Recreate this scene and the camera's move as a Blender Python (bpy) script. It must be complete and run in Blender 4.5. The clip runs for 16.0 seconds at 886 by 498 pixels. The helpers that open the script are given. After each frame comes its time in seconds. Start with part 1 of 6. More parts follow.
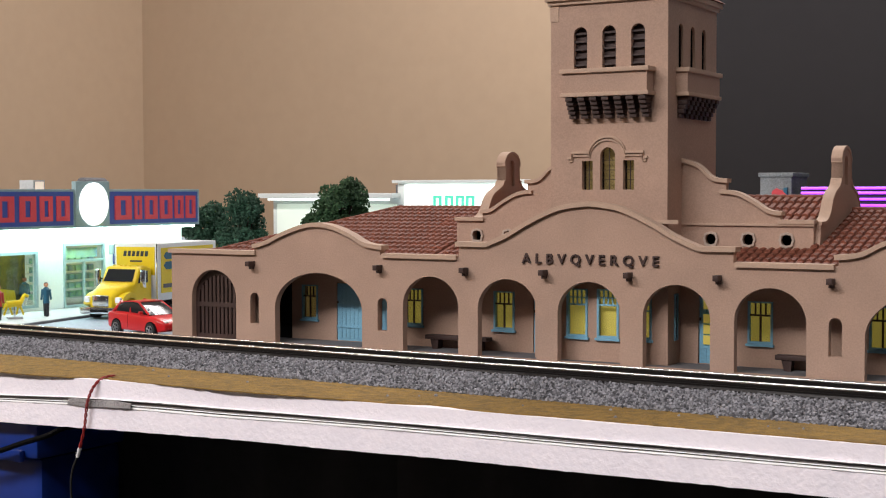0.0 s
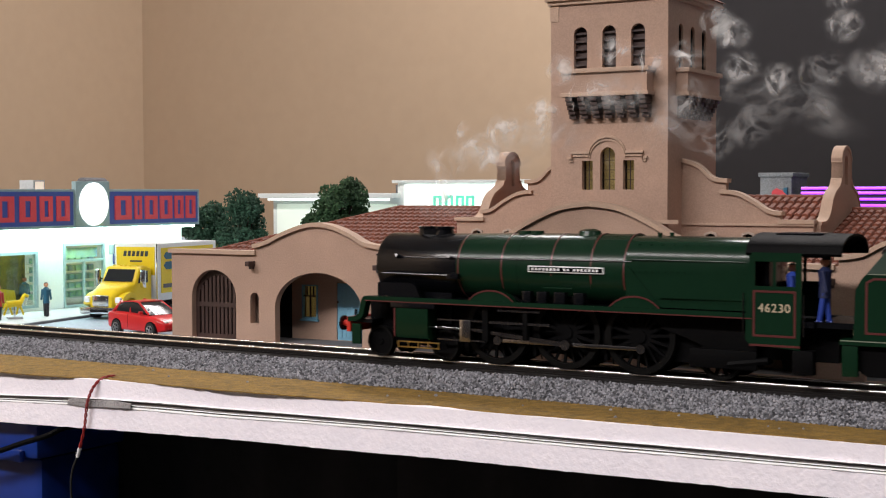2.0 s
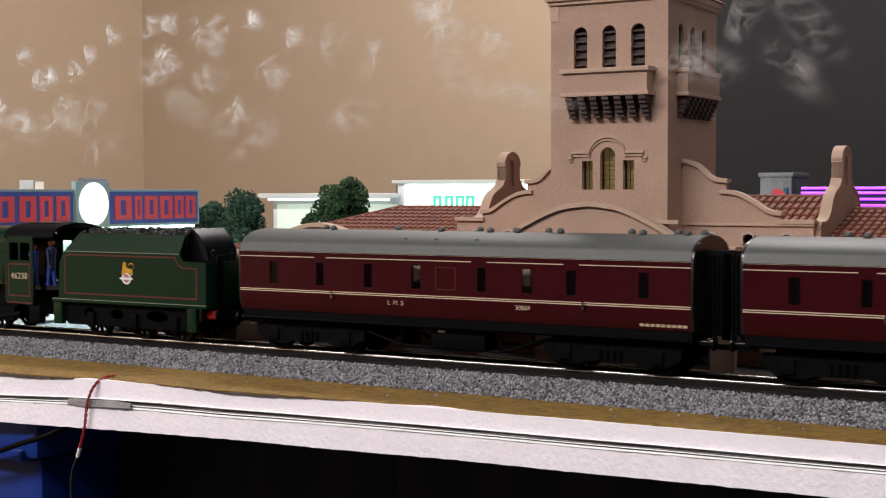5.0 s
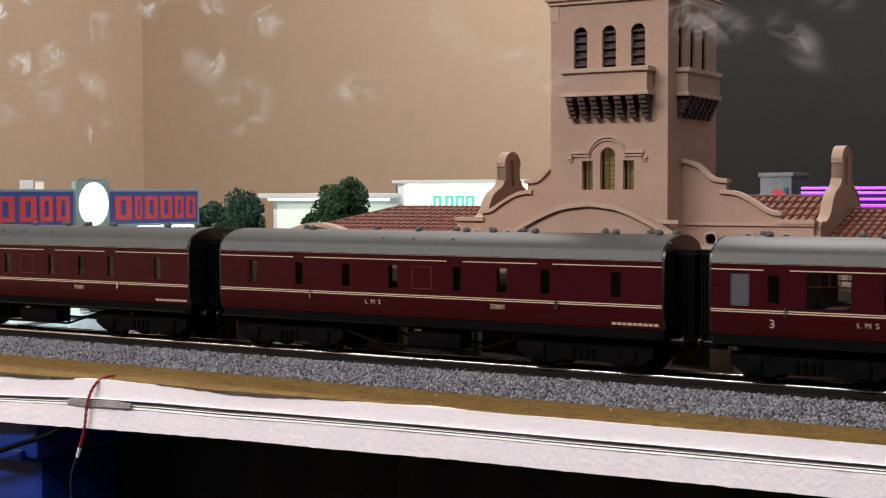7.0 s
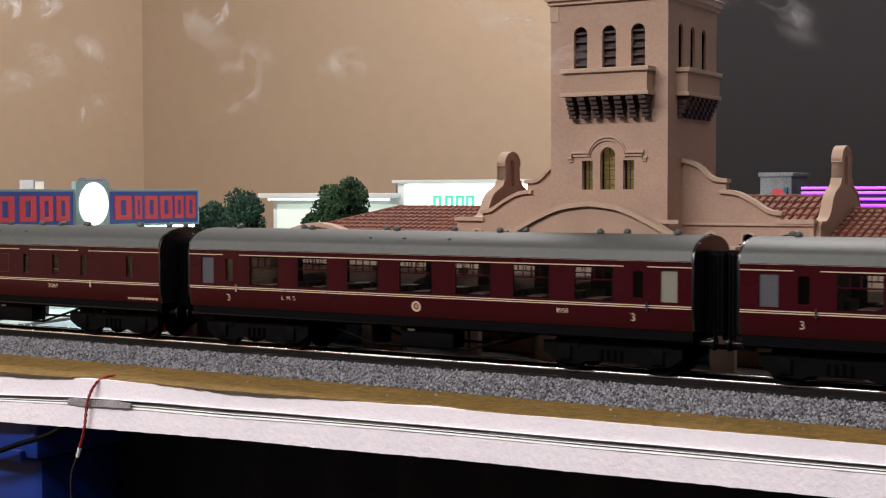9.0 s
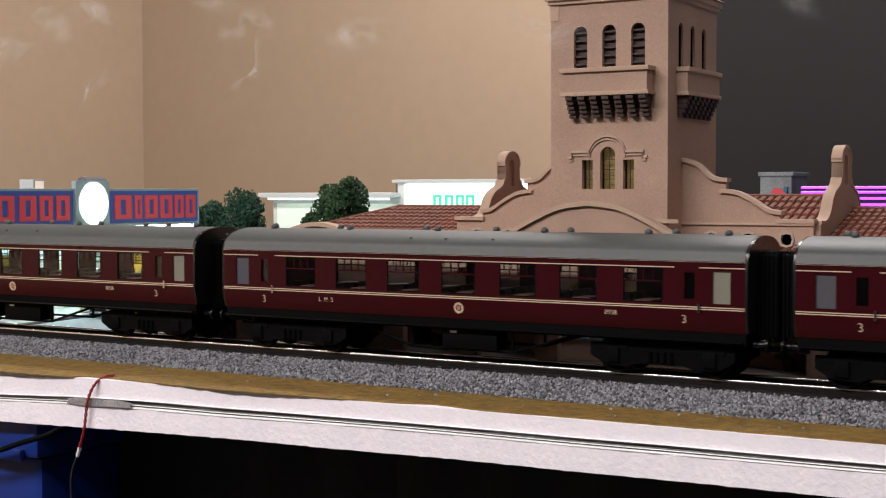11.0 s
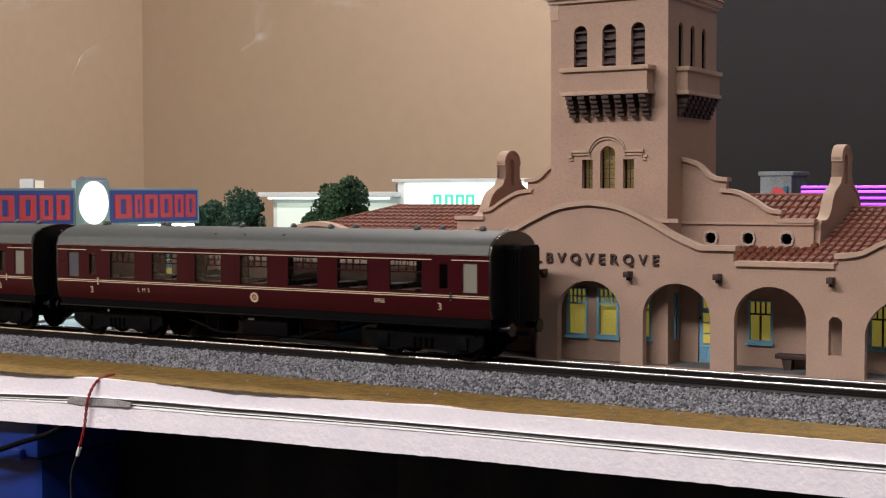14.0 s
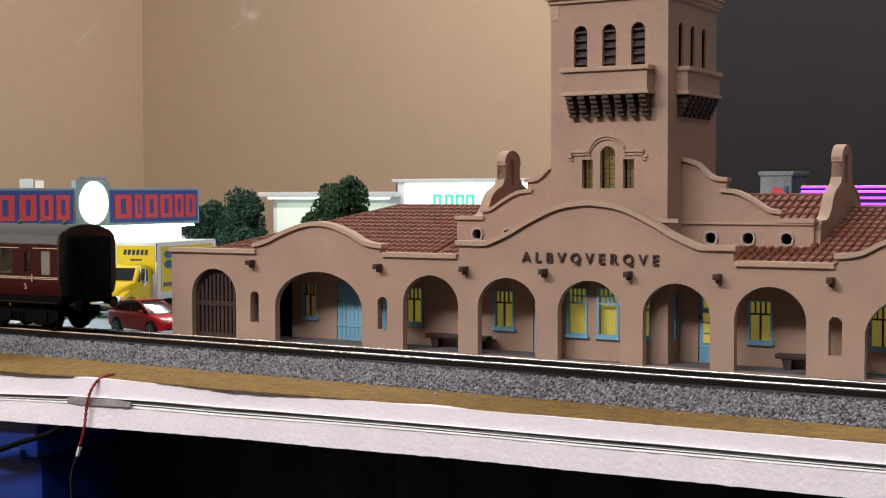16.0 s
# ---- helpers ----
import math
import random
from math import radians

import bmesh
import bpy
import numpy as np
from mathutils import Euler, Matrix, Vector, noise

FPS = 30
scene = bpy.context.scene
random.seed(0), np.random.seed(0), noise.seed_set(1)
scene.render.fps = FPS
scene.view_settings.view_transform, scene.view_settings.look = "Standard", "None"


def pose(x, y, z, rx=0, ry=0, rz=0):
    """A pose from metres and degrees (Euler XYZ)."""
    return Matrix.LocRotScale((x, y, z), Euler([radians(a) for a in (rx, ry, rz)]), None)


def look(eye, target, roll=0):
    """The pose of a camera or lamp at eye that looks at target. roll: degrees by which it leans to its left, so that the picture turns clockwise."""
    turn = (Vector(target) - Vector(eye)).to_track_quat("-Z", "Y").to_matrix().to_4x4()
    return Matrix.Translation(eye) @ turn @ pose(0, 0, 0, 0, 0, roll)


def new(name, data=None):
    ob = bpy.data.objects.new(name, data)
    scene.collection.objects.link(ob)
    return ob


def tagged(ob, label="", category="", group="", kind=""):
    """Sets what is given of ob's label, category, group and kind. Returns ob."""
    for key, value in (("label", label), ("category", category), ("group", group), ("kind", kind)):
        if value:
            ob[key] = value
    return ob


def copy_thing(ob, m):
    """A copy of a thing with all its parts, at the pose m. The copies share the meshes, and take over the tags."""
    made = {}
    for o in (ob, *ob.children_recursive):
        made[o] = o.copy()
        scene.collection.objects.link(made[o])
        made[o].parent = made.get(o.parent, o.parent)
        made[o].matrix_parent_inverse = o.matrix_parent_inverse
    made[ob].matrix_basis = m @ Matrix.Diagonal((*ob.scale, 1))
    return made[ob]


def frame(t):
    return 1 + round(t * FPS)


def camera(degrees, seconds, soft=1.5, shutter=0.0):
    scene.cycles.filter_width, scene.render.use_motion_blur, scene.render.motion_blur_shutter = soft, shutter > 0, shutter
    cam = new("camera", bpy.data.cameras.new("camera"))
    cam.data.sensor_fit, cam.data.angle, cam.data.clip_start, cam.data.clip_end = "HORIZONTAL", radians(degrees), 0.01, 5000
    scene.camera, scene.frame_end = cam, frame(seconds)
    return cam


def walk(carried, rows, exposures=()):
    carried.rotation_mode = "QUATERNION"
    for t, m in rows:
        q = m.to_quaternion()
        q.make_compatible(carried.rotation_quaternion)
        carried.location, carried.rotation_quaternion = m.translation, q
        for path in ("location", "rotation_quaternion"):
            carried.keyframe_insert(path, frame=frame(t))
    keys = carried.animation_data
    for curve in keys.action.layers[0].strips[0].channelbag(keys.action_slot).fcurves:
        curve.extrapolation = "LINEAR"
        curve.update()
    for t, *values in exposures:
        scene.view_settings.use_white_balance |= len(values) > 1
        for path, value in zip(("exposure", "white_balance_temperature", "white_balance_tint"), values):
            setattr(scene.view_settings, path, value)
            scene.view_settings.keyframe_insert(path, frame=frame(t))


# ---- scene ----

# Sizes are written in millimetres and turned into metres by MM: the place is a model railway.
MM = 0.001
cam = camera(35.195, 16.0, soft=1.15, shutter=0.18)
walk(cam, [(0.0, pose(0.40493, -0.46723, 0.06498, 87.651, 0.1145, 31.6626)),
           (4.2, pose(0.40493, -0.46723, 0.06498, 87.651, 0.1145, 31.6626)),
           (9.2, pose(0.40493, -0.46723, 0.06498, 87.646, 0.1145, 31.6626)),
           (12.0, pose(0.40493, -0.46723, 0.06498, 87.612, 0.1145, 31.6626)),
           (16.0, pose(0.40493, -0.46723, 0.06498, 87.600, 0.1145, 31.6626))],
     exposures=[(0.0, -0.12), (9.2, -0.12), (12.0, -0.14), (16.0, -0.16)])

# ---- light ----
world = bpy.data.worlds.new("room_world")
scene.world = world
world.use_nodes = True
world.node_tree.nodes["Background"].inputs["Color"].default_value = (0.75, 0.8, 0.9, 1)
world.node_tree.nodes["Background"].inputs["Strength"].default_value = 0.05


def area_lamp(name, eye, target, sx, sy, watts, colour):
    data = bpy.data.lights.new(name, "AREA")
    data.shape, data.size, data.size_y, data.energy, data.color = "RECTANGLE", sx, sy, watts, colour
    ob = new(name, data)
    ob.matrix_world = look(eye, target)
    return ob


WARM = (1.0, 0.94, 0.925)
# Unseen lamps: first two placed from highlights, last two added as fill.
ASSUMED_LAMPS = [(-0.1, -1.8, 1.46, 1.2, 0.28, 48.5), (-1.15, -1.8, 1.46, 1.2, 0.28, 54), (1.3, -0.6, 1.46, 1.2, 0.28, 9), (-0.27, 1.28, 1.46, 1.2, 0.28, 43)]
for lx, ly, lz, sx, sy, watts in ASSUMED_LAMPS:
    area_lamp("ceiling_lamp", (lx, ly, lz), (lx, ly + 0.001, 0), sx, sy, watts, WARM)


# ---- materials ----
def mat(name, col, rough=0.6, metal=0.0, var=0.12, scale=250.0, bump=0.1, fine=6.0, spec=0.5, coat=0.0, coat_rough=0.03, emit=None, power=0.0, stain=None):
    m = bpy.data.materials.new(name)
    m.use_nodes = True
    nt = m.node_tree
    bs = nt.nodes["Principled BSDF"]
    bs.inputs["Roughness"].default_value, bs.inputs["Metallic"].default_value = rough, metal
    bs.inputs["Specular IOR Level"].default_value, bs.inputs["Coat Weight"].default_value = spec, coat
    bs.inputs["Coat Roughness"].default_value = coat_rough
    tc = nt.nodes.new("ShaderNodeTexCoord")
    big, small = nt.nodes.new("ShaderNodeTexNoise"), nt.nodes.new("ShaderNodeTexNoise")
    big.inputs["Scale"].default_value, big.inputs["Detail"].default_value = scale / 6, 3
    small.inputs["Scale"].default_value, small.inputs["Detail"].default_value = scale * fine / 2, 2
    for n in (big, small):
        nt.links.new(tc.outputs["Object"], n.inputs["Vector"])
    add = nt.nodes.new("ShaderNodeMath")
    add.operation = "ADD"
    nt.links.new(big.outputs["Fac"], add.inputs[0])
    nt.links.new(small.outputs["Fac"], add.inputs[1])
    ramp = nt.nodes.new("ShaderNodeValToRGB")
    half = nt.nodes.new("ShaderNodeMath")
    half.operation, half.inputs[1].default_value = "MULTIPLY", 0.5
    nt.links.new(add.outputs[0], half.inputs[0])
    nt.links.new(half.outputs[0], ramp.inputs["Fac"])
    lo = [c * (1 - var * 1.6) for c in col] if stain is None else stain
    hi = [min(1, c * (1 + var * 1.2)) for c in col]
    ramp.color_ramp.elements[0].position, ramp.color_ramp.elements[0].color = 0.33, (*lo, 1)
    ramp.color_ramp.elements[1].position, ramp.color_ramp.elements[1].color = 0.66, (*hi, 1)
    nt.links.new(ramp.outputs["Color"], bs.inputs["Base Color"])
    rr = nt.nodes.new("ShaderNodeMapRange")
    rr.inputs["To Min"].default_value, rr.inputs["To Max"].default_value = max(0.02, rough * 0.8), min(1, rough * 1.2)
    nt.links.new(big.outputs["Fac"], rr.inputs["Value"])
    nt.links.new(rr.outputs["Result"], bs.inputs["Roughness"])
    if bump:
        bp = nt.nodes.new("ShaderNodeBump")
        bp.inputs["Strength"].default_value, bp.inputs["Distance"].default_value = bump, 0.0006
        nt.links.new(small.outputs["Fac"], bp.inputs["Height"])
        nt.links.new(bp.outputs["Normal"], bs.inputs["Normal"])
    if emit:
        bs.inputs["Emission Color"].default_value = (*emit, 1)
        bs.inputs["Emission Strength"].default_value = power
    return m


def glass_mat(name, tint=(0.94, 0.96, 0.96), amount=0.05):
    m = bpy.data.materials.new(name)
    m.use_nodes = True
    nt = m.node_tree
    nt.nodes.remove(nt.nodes["Principled BSDF"])
    tr, gl, mx = nt.nodes.new("ShaderNodeBsdfTransparent"), nt.nodes.new("ShaderNodeBsdfGlossy"), nt.nodes.new("ShaderNodeMixShader")
    tr.inputs["Color"].default_value = (*tint, 1)
    gl.inputs["Roughness"].default_value = 0.05
    mx.inputs["Fac"].default_value = amount
    nt.links.new(tr.outputs[0], mx.inputs[1])
    nt.links.new(gl.outputs[0], mx.inputs[2])
    nt.links.new(mx.outputs[0], nt.nodes["Material Output"].inputs["Surface"])
    return m


def smoke_mat(name, density, seed, rx, r, grain, threads):
    """Thin white veil: soft blobs and curled threads that fade out at rx and r metres from the middle."""
    m = bpy.data.materials.new(name)
    m.use_nodes = True
    nt = m.node_tree
    nt.nodes.remove(nt.nodes["Principled BSDF"])

    def math_node(op, a, b):
        n = nt.nodes.new("ShaderNodeMath")
        n.operation = op
        for k, v in enumerate((a, b)):
            if isinstance(v, (int, float)):
                n.inputs[k].default_value = v
            else:
                nt.links.new(v, n.inputs[k])
        return n.outputs[0]

    def span(value, f0, f1, t0, t1, smooth=False):
        n = nt.nodes.new("ShaderNodeMapRange")
        n.interpolation_type = "SMOOTHSTEP" if smooth else "LINEAR"
        for k, v in (("From Min", f0), ("From Max", f1), ("To Min", t0), ("To Max", t1)):
            n.inputs[k].default_value = v
        nt.links.new(value, n.inputs["Value"])
        return n.outputs["Result"]

    df, tl, both = nt.nodes.new("ShaderNodeBsdfDiffuse"), nt.nodes.new("ShaderNodeBsdfTranslucent"), nt.nodes.new("ShaderNodeMixShader")
    for n in (df, tl):
        n.inputs["Color"].default_value = (0.96, 0.96, 0.95, 1)
    nt.links.new(df.outputs[0], both.inputs[1])
    nt.links.new(tl.outputs[0], both.inputs[2])
    clear, veil = nt.nodes.new("ShaderNodeBsdfTransparent"), nt.nodes.new("ShaderNodeMixShader")
    nt.links.new(clear.outputs[0], veil.inputs[1])
    nt.links.new(both.outputs[0], veil.inputs[2])
    nt.links.new(veil.outputs[0], nt.nodes["Material Output"].inputs["Surface"])
    tc, mp, inf = nt.nodes.new("ShaderNodeTexCoord"), nt.nodes.new("ShaderNodeVectorMath"), nt.nodes.new("ShaderNodeObjectInfo")
    shift = math_node("MULTIPLY", inf.outputs["Random"], 3.0)
    mp.operation = "ADD"
    mp.inputs[1].default_value = (seed, seed * 2, 0)
    nt.links.new(tc.outputs["Object"], mp.inputs[0])
    nz, thread = nt.nodes.new("ShaderNodeTexNoise"), nt.nodes.new("ShaderNodeTexNoise")
    for n, sc, dist in ((nz, grain, 2.2), (thread, grain * 0.62, 3.6)):
        n.noise_dimensions = "4D"
        n.inputs["Scale"].default_value, n.inputs["Detail"].default_value, n.inputs["Distortion"].default_value = sc, 3.0, dist
        nt.links.new(mp.outputs["Vector"], n.inputs["Vector"])
        nt.links.new(shift, n.inputs["W"])
    blob = span(nz.outputs["Fac"], 0.4, 0.66, 0.0, 1.0, True)
    ridge = span(math_node("ABSOLUTE", math_node("SUBTRACT", thread.outputs["Fac"], 0.5), 0), 0.0, 0.075, 1.0, 0.0, True)
    sq, ln = nt.nodes.new("ShaderNodeVectorMath"), nt.nodes.new("ShaderNodeVectorMath")
    sq.operation, ln.operation = "MULTIPLY", "LENGTH"
    sq.inputs[1].default_value = (1 / rx, 1 / r, 1 / r)
    nt.links.new(tc.outputs["Object"], sq.inputs[0])
    nt.links.new(sq.outputs["Vector"], ln.inputs[0])
    fall = span(ln.outputs["Value"], 0.15, 0.86, 1.0, 0.0, True)
    mixed = math_node("ADD", math_node("MULTIPLY", blob, 0.95), math_node("MULTIPLY", ridge, threads))
    nt.links.new(math_node("MULTIPLY", math_node("MULTIPLY", mixed, density), fall), veil.inputs["Fac"])
    return m


def piece_shades(m, low, high):
    """Lets each object of this material differ a little in brightness."""
    nt = m.node_tree
    inf, span, hue = nt.nodes.new("ShaderNodeObjectInfo"), nt.nodes.new("ShaderNodeMapRange"), nt.nodes.new("ShaderNodeHueSaturation")
    span.inputs["To Min"].default_value, span.inputs["To Max"].default_value = low, high
    base = nt.nodes["Principled BSDF"].inputs["Base Color"]
    source = base.links[0].from_socket
    nt.links.new(inf.outputs["Random"], span.inputs["Value"])
    nt.links.new(span.outputs["Result"], hue.inputs["Value"])
    nt.links.new(source, hue.inputs["Color"])
    nt.links.new(hue.outputs["Color"], base)
    return m


STUCCO = mat("stucco", (0.425, 0.286, 0.217), 0.85, var=0.1, scale=220, bump=0.17, fine=14)
TRIM = mat("stucco_trim", (0.475, 0.335, 0.25), 0.8, var=0.06, scale=300, bump=0.2, fine=10)
TILE = piece_shades(mat("clay_tile", (0.185, 0.052, 0.026), 0.75, var=0.28, scale=700, bump=0.2), 0.86, 1.12)
BROWN = mat("dark_brown_paint", (0.05, 0.026, 0.022), 0.55, var=0.2, scale=400)
BLUE = mat("blue_paint", (0.2, 0.44, 0.6), 0.6, var=0.1, scale=400)
SLAB = mat("grey_slab", (0.13, 0.13, 0.14), 0.8, var=0.2, scale=300, bump=0.3)
# Paler and bluer than asphalt: the store's light is in the colour.
ROAD = mat("asphalt_store_lit", (0.31, 0.39, 0.47), 0.7, var=0.15, scale=200, bump=0.3)
PAVE = mat("pavement_concrete", (0.45, 0.47, 0.48), 0.8, var=0.1, scale=200)
DIRT = mat("brown_scatter", (0.25, 0.148, 0.03), 0.95, var=0.36, scale=1800, bump=0.9, fine=3)
STONE = mat("ballast_stone", (0.27, 0.27, 0.295), 0.85, var=0.3, scale=700, bump=0.4)
# Darker than the stones, to shade the gaps between them.
BED = mat("ballast_gap_shade", (0.09, 0.09, 0.1), 0.9, var=0.4, scale=700, bump=0.6)
FOAM = mat("foam_board", (0.96, 0.91, 0.99), 0.7, var=0.025, scale=160, bump=0.35, fine=8)
FOAM2 = mat("foam_board_lower", (0.95, 0.9, 0.98), 0.7, var=0.035, scale=190, bump=0.55, fine=6)
SHINY = mat("clear_tape_over_foam", (0.3, 0.29, 0.295), 0.18, var=0.4, scale=500, bump=0.3)
RIM = mat("wheel_tyre", (0.004, 0.004, 0.004), 0.4, spec=0.12, var=0.2)
STEEL = mat("rail_steel", (0.7, 0.68, 0.66), 0.26, metal=1.0, var=0.15, scale=100, bump=0.05)
RAILSIDE = mat("rail_side", (0.01, 0.0085, 0.008), 0.7, var=0.2, scale=300, spec=0.15)
TIE = mat("black_plastic", (0.012, 0.0105, 0.0105), 0.6, var=0.2, spec=0.12)
CLOTH = mat("black_cloth", (0.006, 0.006, 0.007), 0.95, var=0.3, scale=60)
TOTE = mat("blue_plastic", (0.008, 0.032, 0.21), 0.3, var=0.1, scale=40)
WALL = mat("tan_wall", (0.50, 0.37, 0.255), 0.9, var=0.02, scale=12, bump=0.05)
DARKWALL = mat("charcoal_wall", (0.0122, 0.0103, 0.0116), 0.9, var=0.06, scale=12, bump=0.05)
CEIL = mat("ceiling_white", (0.75, 0.73, 0.7), 0.9, var=0.03, scale=12)
FLOORM = mat("floor_grey", (0.05, 0.047, 0.045), 0.7, var=0.1, scale=12)
GREEN = mat("loco_green", (0.0048, 0.022, 0.0105), 0.2, var=0.05, scale=100, bump=0.0, coat=0.05, coat_rough=0.4, spec=0.18)
BLACK = mat("loco_black", (0.0036, 0.004, 0.0054), 0.22, spec=0.3, var=0.15, scale=200, bump=0.03)
# Also stands in for shade behind the vents and in the tower.
MATT = mat("underframe_and_shade_black", (0.0022, 0.0022, 0.0026), 0.6, var=0.2, scale=300, bump=0.1, spec=0.06)
LINING = mat("red_lining", (0.085, 0.011, 0.011), 0.45, var=0.05)
RED = mat("buffer_red", (0.5, 0.03, 0.02), 0.35, var=0.05)
MAROON = mat("coach_maroon", (0.036, 0.0026, 0.0052), 0.28, spec=0.22, var=0.06, scale=100, bump=0.0)
CREAM = mat("cream_lining", (0.58, 0.47, 0.33), 0.5, var=0.05)
GREYROOF = mat("grey_roof", (0.068, 0.074, 0.071), 0.55, var=0.07, scale=100, bump=0.05)
ENDBLACK = mat("gloss_black", (0.01, 0.009, 0.009), 0.25, var=0.1)
COAL = mat("coal", (0.006, 0.006, 0.0065), 0.4, var=0.3, scale=400, bump=0.4, spec=0.22)
RODS = mat("valve_gear_metal", (0.3, 0.29, 0.29), 0.2, metal=1.0, var=0.2, scale=200)
BRASS = mat("brass", (0.6, 0.42, 0.14), 0.3, metal=1.0, var=0.1)
WHITE = mat("white_paint", (0.8, 0.8, 0.8), 0.5, var=0.03)
SEAT = mat("seat_moquette", (0.09, 0.035, 0.02), 0.8, var=0.2)
BLIND = mat("frosted_pane", (0.07, 0.07, 0.085), 0.5, var=0.05)
BLINDPALE = mat("pale_frosted_pane", (0.21, 0.205, 0.165), 0.5, var=0.05)
EDGELINE = mat("dull_edge_line", (0.2, 0.23, 0.17), 0.4, var=0.1)
PINKLAMP = mat("roof_lamp", (0.6, 0.5, 0.42), 0.5, var=0.05, emit=(1.0, 0.8, 0.65), power=0.6)
FIGBLUE = mat("figure_blue", (0.02, 0.05, 0.3), 0.5, var=0.05)
FIGNAVY = mat("figure_navy", (0.01, 0.016, 0.06), 0.5, var=0.05)
ALLOY = mat("alloy_wheel", (0.3, 0.3, 0.31), 0.3, metal=0.9, var=0.2, scale=600)
HEADREST = mat("brown_headrest_cloth", (0.07, 0.03, 0.018), 0.8, var=0.15)
FIGTEAL = mat("figure_teal", (0.02, 0.12, 0.2), 0.5, var=0.1)
FIGSKIN = mat("figure_skin", (0.6, 0.25, 0.15), 0.5, var=0.05)
OLIVE = mat("olive_dim_interior", (0.11, 0.115, 0.03), 0.5, var=0.6, scale=90)
HAIR = mat("figure_hair", (0.02, 0.015, 0.012), 0.6, var=0.1)
GLINT = mat("seam_glint_white", (0.95, 0.95, 0.96), 0.14, var=0.04, scale=60, bump=0.05)
GROOVE = mat("dark_brown_channel", (0.03, 0.022, 0.021), 0.3, var=0.3, scale=60)
FIGDARK = mat("figure_dark", (0.02, 0.022, 0.03), 0.5, var=0.05)
YELLOW = mat("yellow_paint", (0.75, 0.55, 0.01), 0.35, var=0.04)
TRUCKWHITE = mat("truck_white", (0.75, 0.76, 0.76), 0.4, var=0.03)
CARRED = mat("car_red", (0.55, 0.012, 0.015), 0.3, var=0.03, coat=0.1)
TYRE = mat("tyre_rubber", (0.012, 0.012, 0.012), 0.7, var=0.1)
CHROME = mat("chrome", (0.75, 0.75, 0.75), 0.15, metal=1.0, var=0.05)
DARKGLASS = mat("dark_window", (0.02, 0.022, 0.025), 0.12, var=0.05, spec=0.25)
NAVY = mat("sign_navy", (0.03, 0.055, 0.2), 0.4, var=0.04, emit=(0.05, 0.08, 0.3), power=0.3)
SIGNRED = mat("sign_red", (0.5, 0.06, 0.075), 0.4, var=0.05, emit=(1.0, 0.09, 0.1), power=0.14)
SIGNFRAME = mat("sign_frame", (0.32, 0.45, 0.47), 0.4, var=0.05)
SIGNWHITE = mat("sign_disc_white", (0.85, 0.85, 0.85), 0.4, var=0.02, emit=(1, 1, 1), power=1.6)
STOREWHITE = mat("store_white", (0.78, 0.82, 0.80), 0.6, var=0.03)
LED = mat("led_strip", (0.8, 0.9, 0.88), 0.4, var=0.01, emit=(0.68, 1.0, 0.95), power=18.0)
LEDIN = mat("store_ceiling_lamp", (0.8, 0.9, 0.8), 0.4, var=0.01, emit=(0.9, 1.0, 0.75), power=1.1)
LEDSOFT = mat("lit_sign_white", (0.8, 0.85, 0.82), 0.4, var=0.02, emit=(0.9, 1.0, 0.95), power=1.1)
WALLGLOW = mat("wall_glow", (0.75, 0.8, 0.76), 0.5, var=0.05, scale=30, emit=(0.85, 1.0, 0.78), power=0.42)
VENTRIM = mat("vent_surround", (0.45, 0.36, 0.30), 0.8, var=0.15, scale=500)
SIGNGREEN = mat("sign_green", (0.1, 0.55, 0.4), 0.4, var=0.03, emit=(0.12, 0.9, 0.6), power=0.55)
# Glow put into window panels for the lit rooms behind them.
GLOWYELLOW = mat("window_glow", (0.6, 0.5, 0.1), 0.5, var=0.12, scale=60, emit=(0.38, 0.29, 0.055), power=0.45)
GLOWDIM = mat("window_glow_dim", (0.3, 0.22, 0.08), 0.5, var=0.25, scale=60, emit=(0.22, 0.14, 0.04), power=0.3)
PURPLE = mat("neon_purple", (0.4, 0.1, 0.6), 0.4, var=0.02, emit=(0.42, 0.05, 1.0), power=2.2)
BLOCK = mat("grey_block", (0.24, 0.26, 0.27), 0.8, var=0.35, scale=400)
LEAF = mat("foliage", (0.035, 0.085, 0.03), 0.85, var=0.45, scale=350, bump=0.3)
LEAFB = mat("foliage_blue_green", (0.03, 0.085, 0.05), 0.85, var=0.45, scale=350, bump=0.3)
LEAFY = mat("foliage_yellow", (0.3, 0.26, 0.03), 0.85, var=0.3, scale=350)
BARK = mat("bark", (0.035, 0.022, 0.016), 0.9, var=0.3)
WIRERED = mat("wire_red", (0.3, 0.02, 0.02), 0.4, var=0.1)
WIREBLACK = mat("wire_black", (0.01, 0.01, 0.01), 0.5, var=0.1)
GOODS = mat("shelf_goods", (0.25, 0.45, 0.2), 0.5, var=0.9, scale=500, stain=(0.05, 0.1, 0.5))
GLASS = glass_mat("window_glass")
# kinds of puff: half length, half height, material
SMOKES = [(9.5, 8.0, smoke_mat("smoke_dense", 0.9, 1.0, 0.0095, 0.0080, 70, 0.12)),
          (14.0, 10.5, smoke_mat("smoke_mid", 0.46, 3.3, 0.0140, 0.0105, 62, 0.3)),
          (27.0, 11.5, smoke_mat("smoke_thin", 0.21, 5.1, 0.0270, 0.0115, 42, 0.6))]


# ---- mesh helpers ----
def B():
    return bmesh.new()


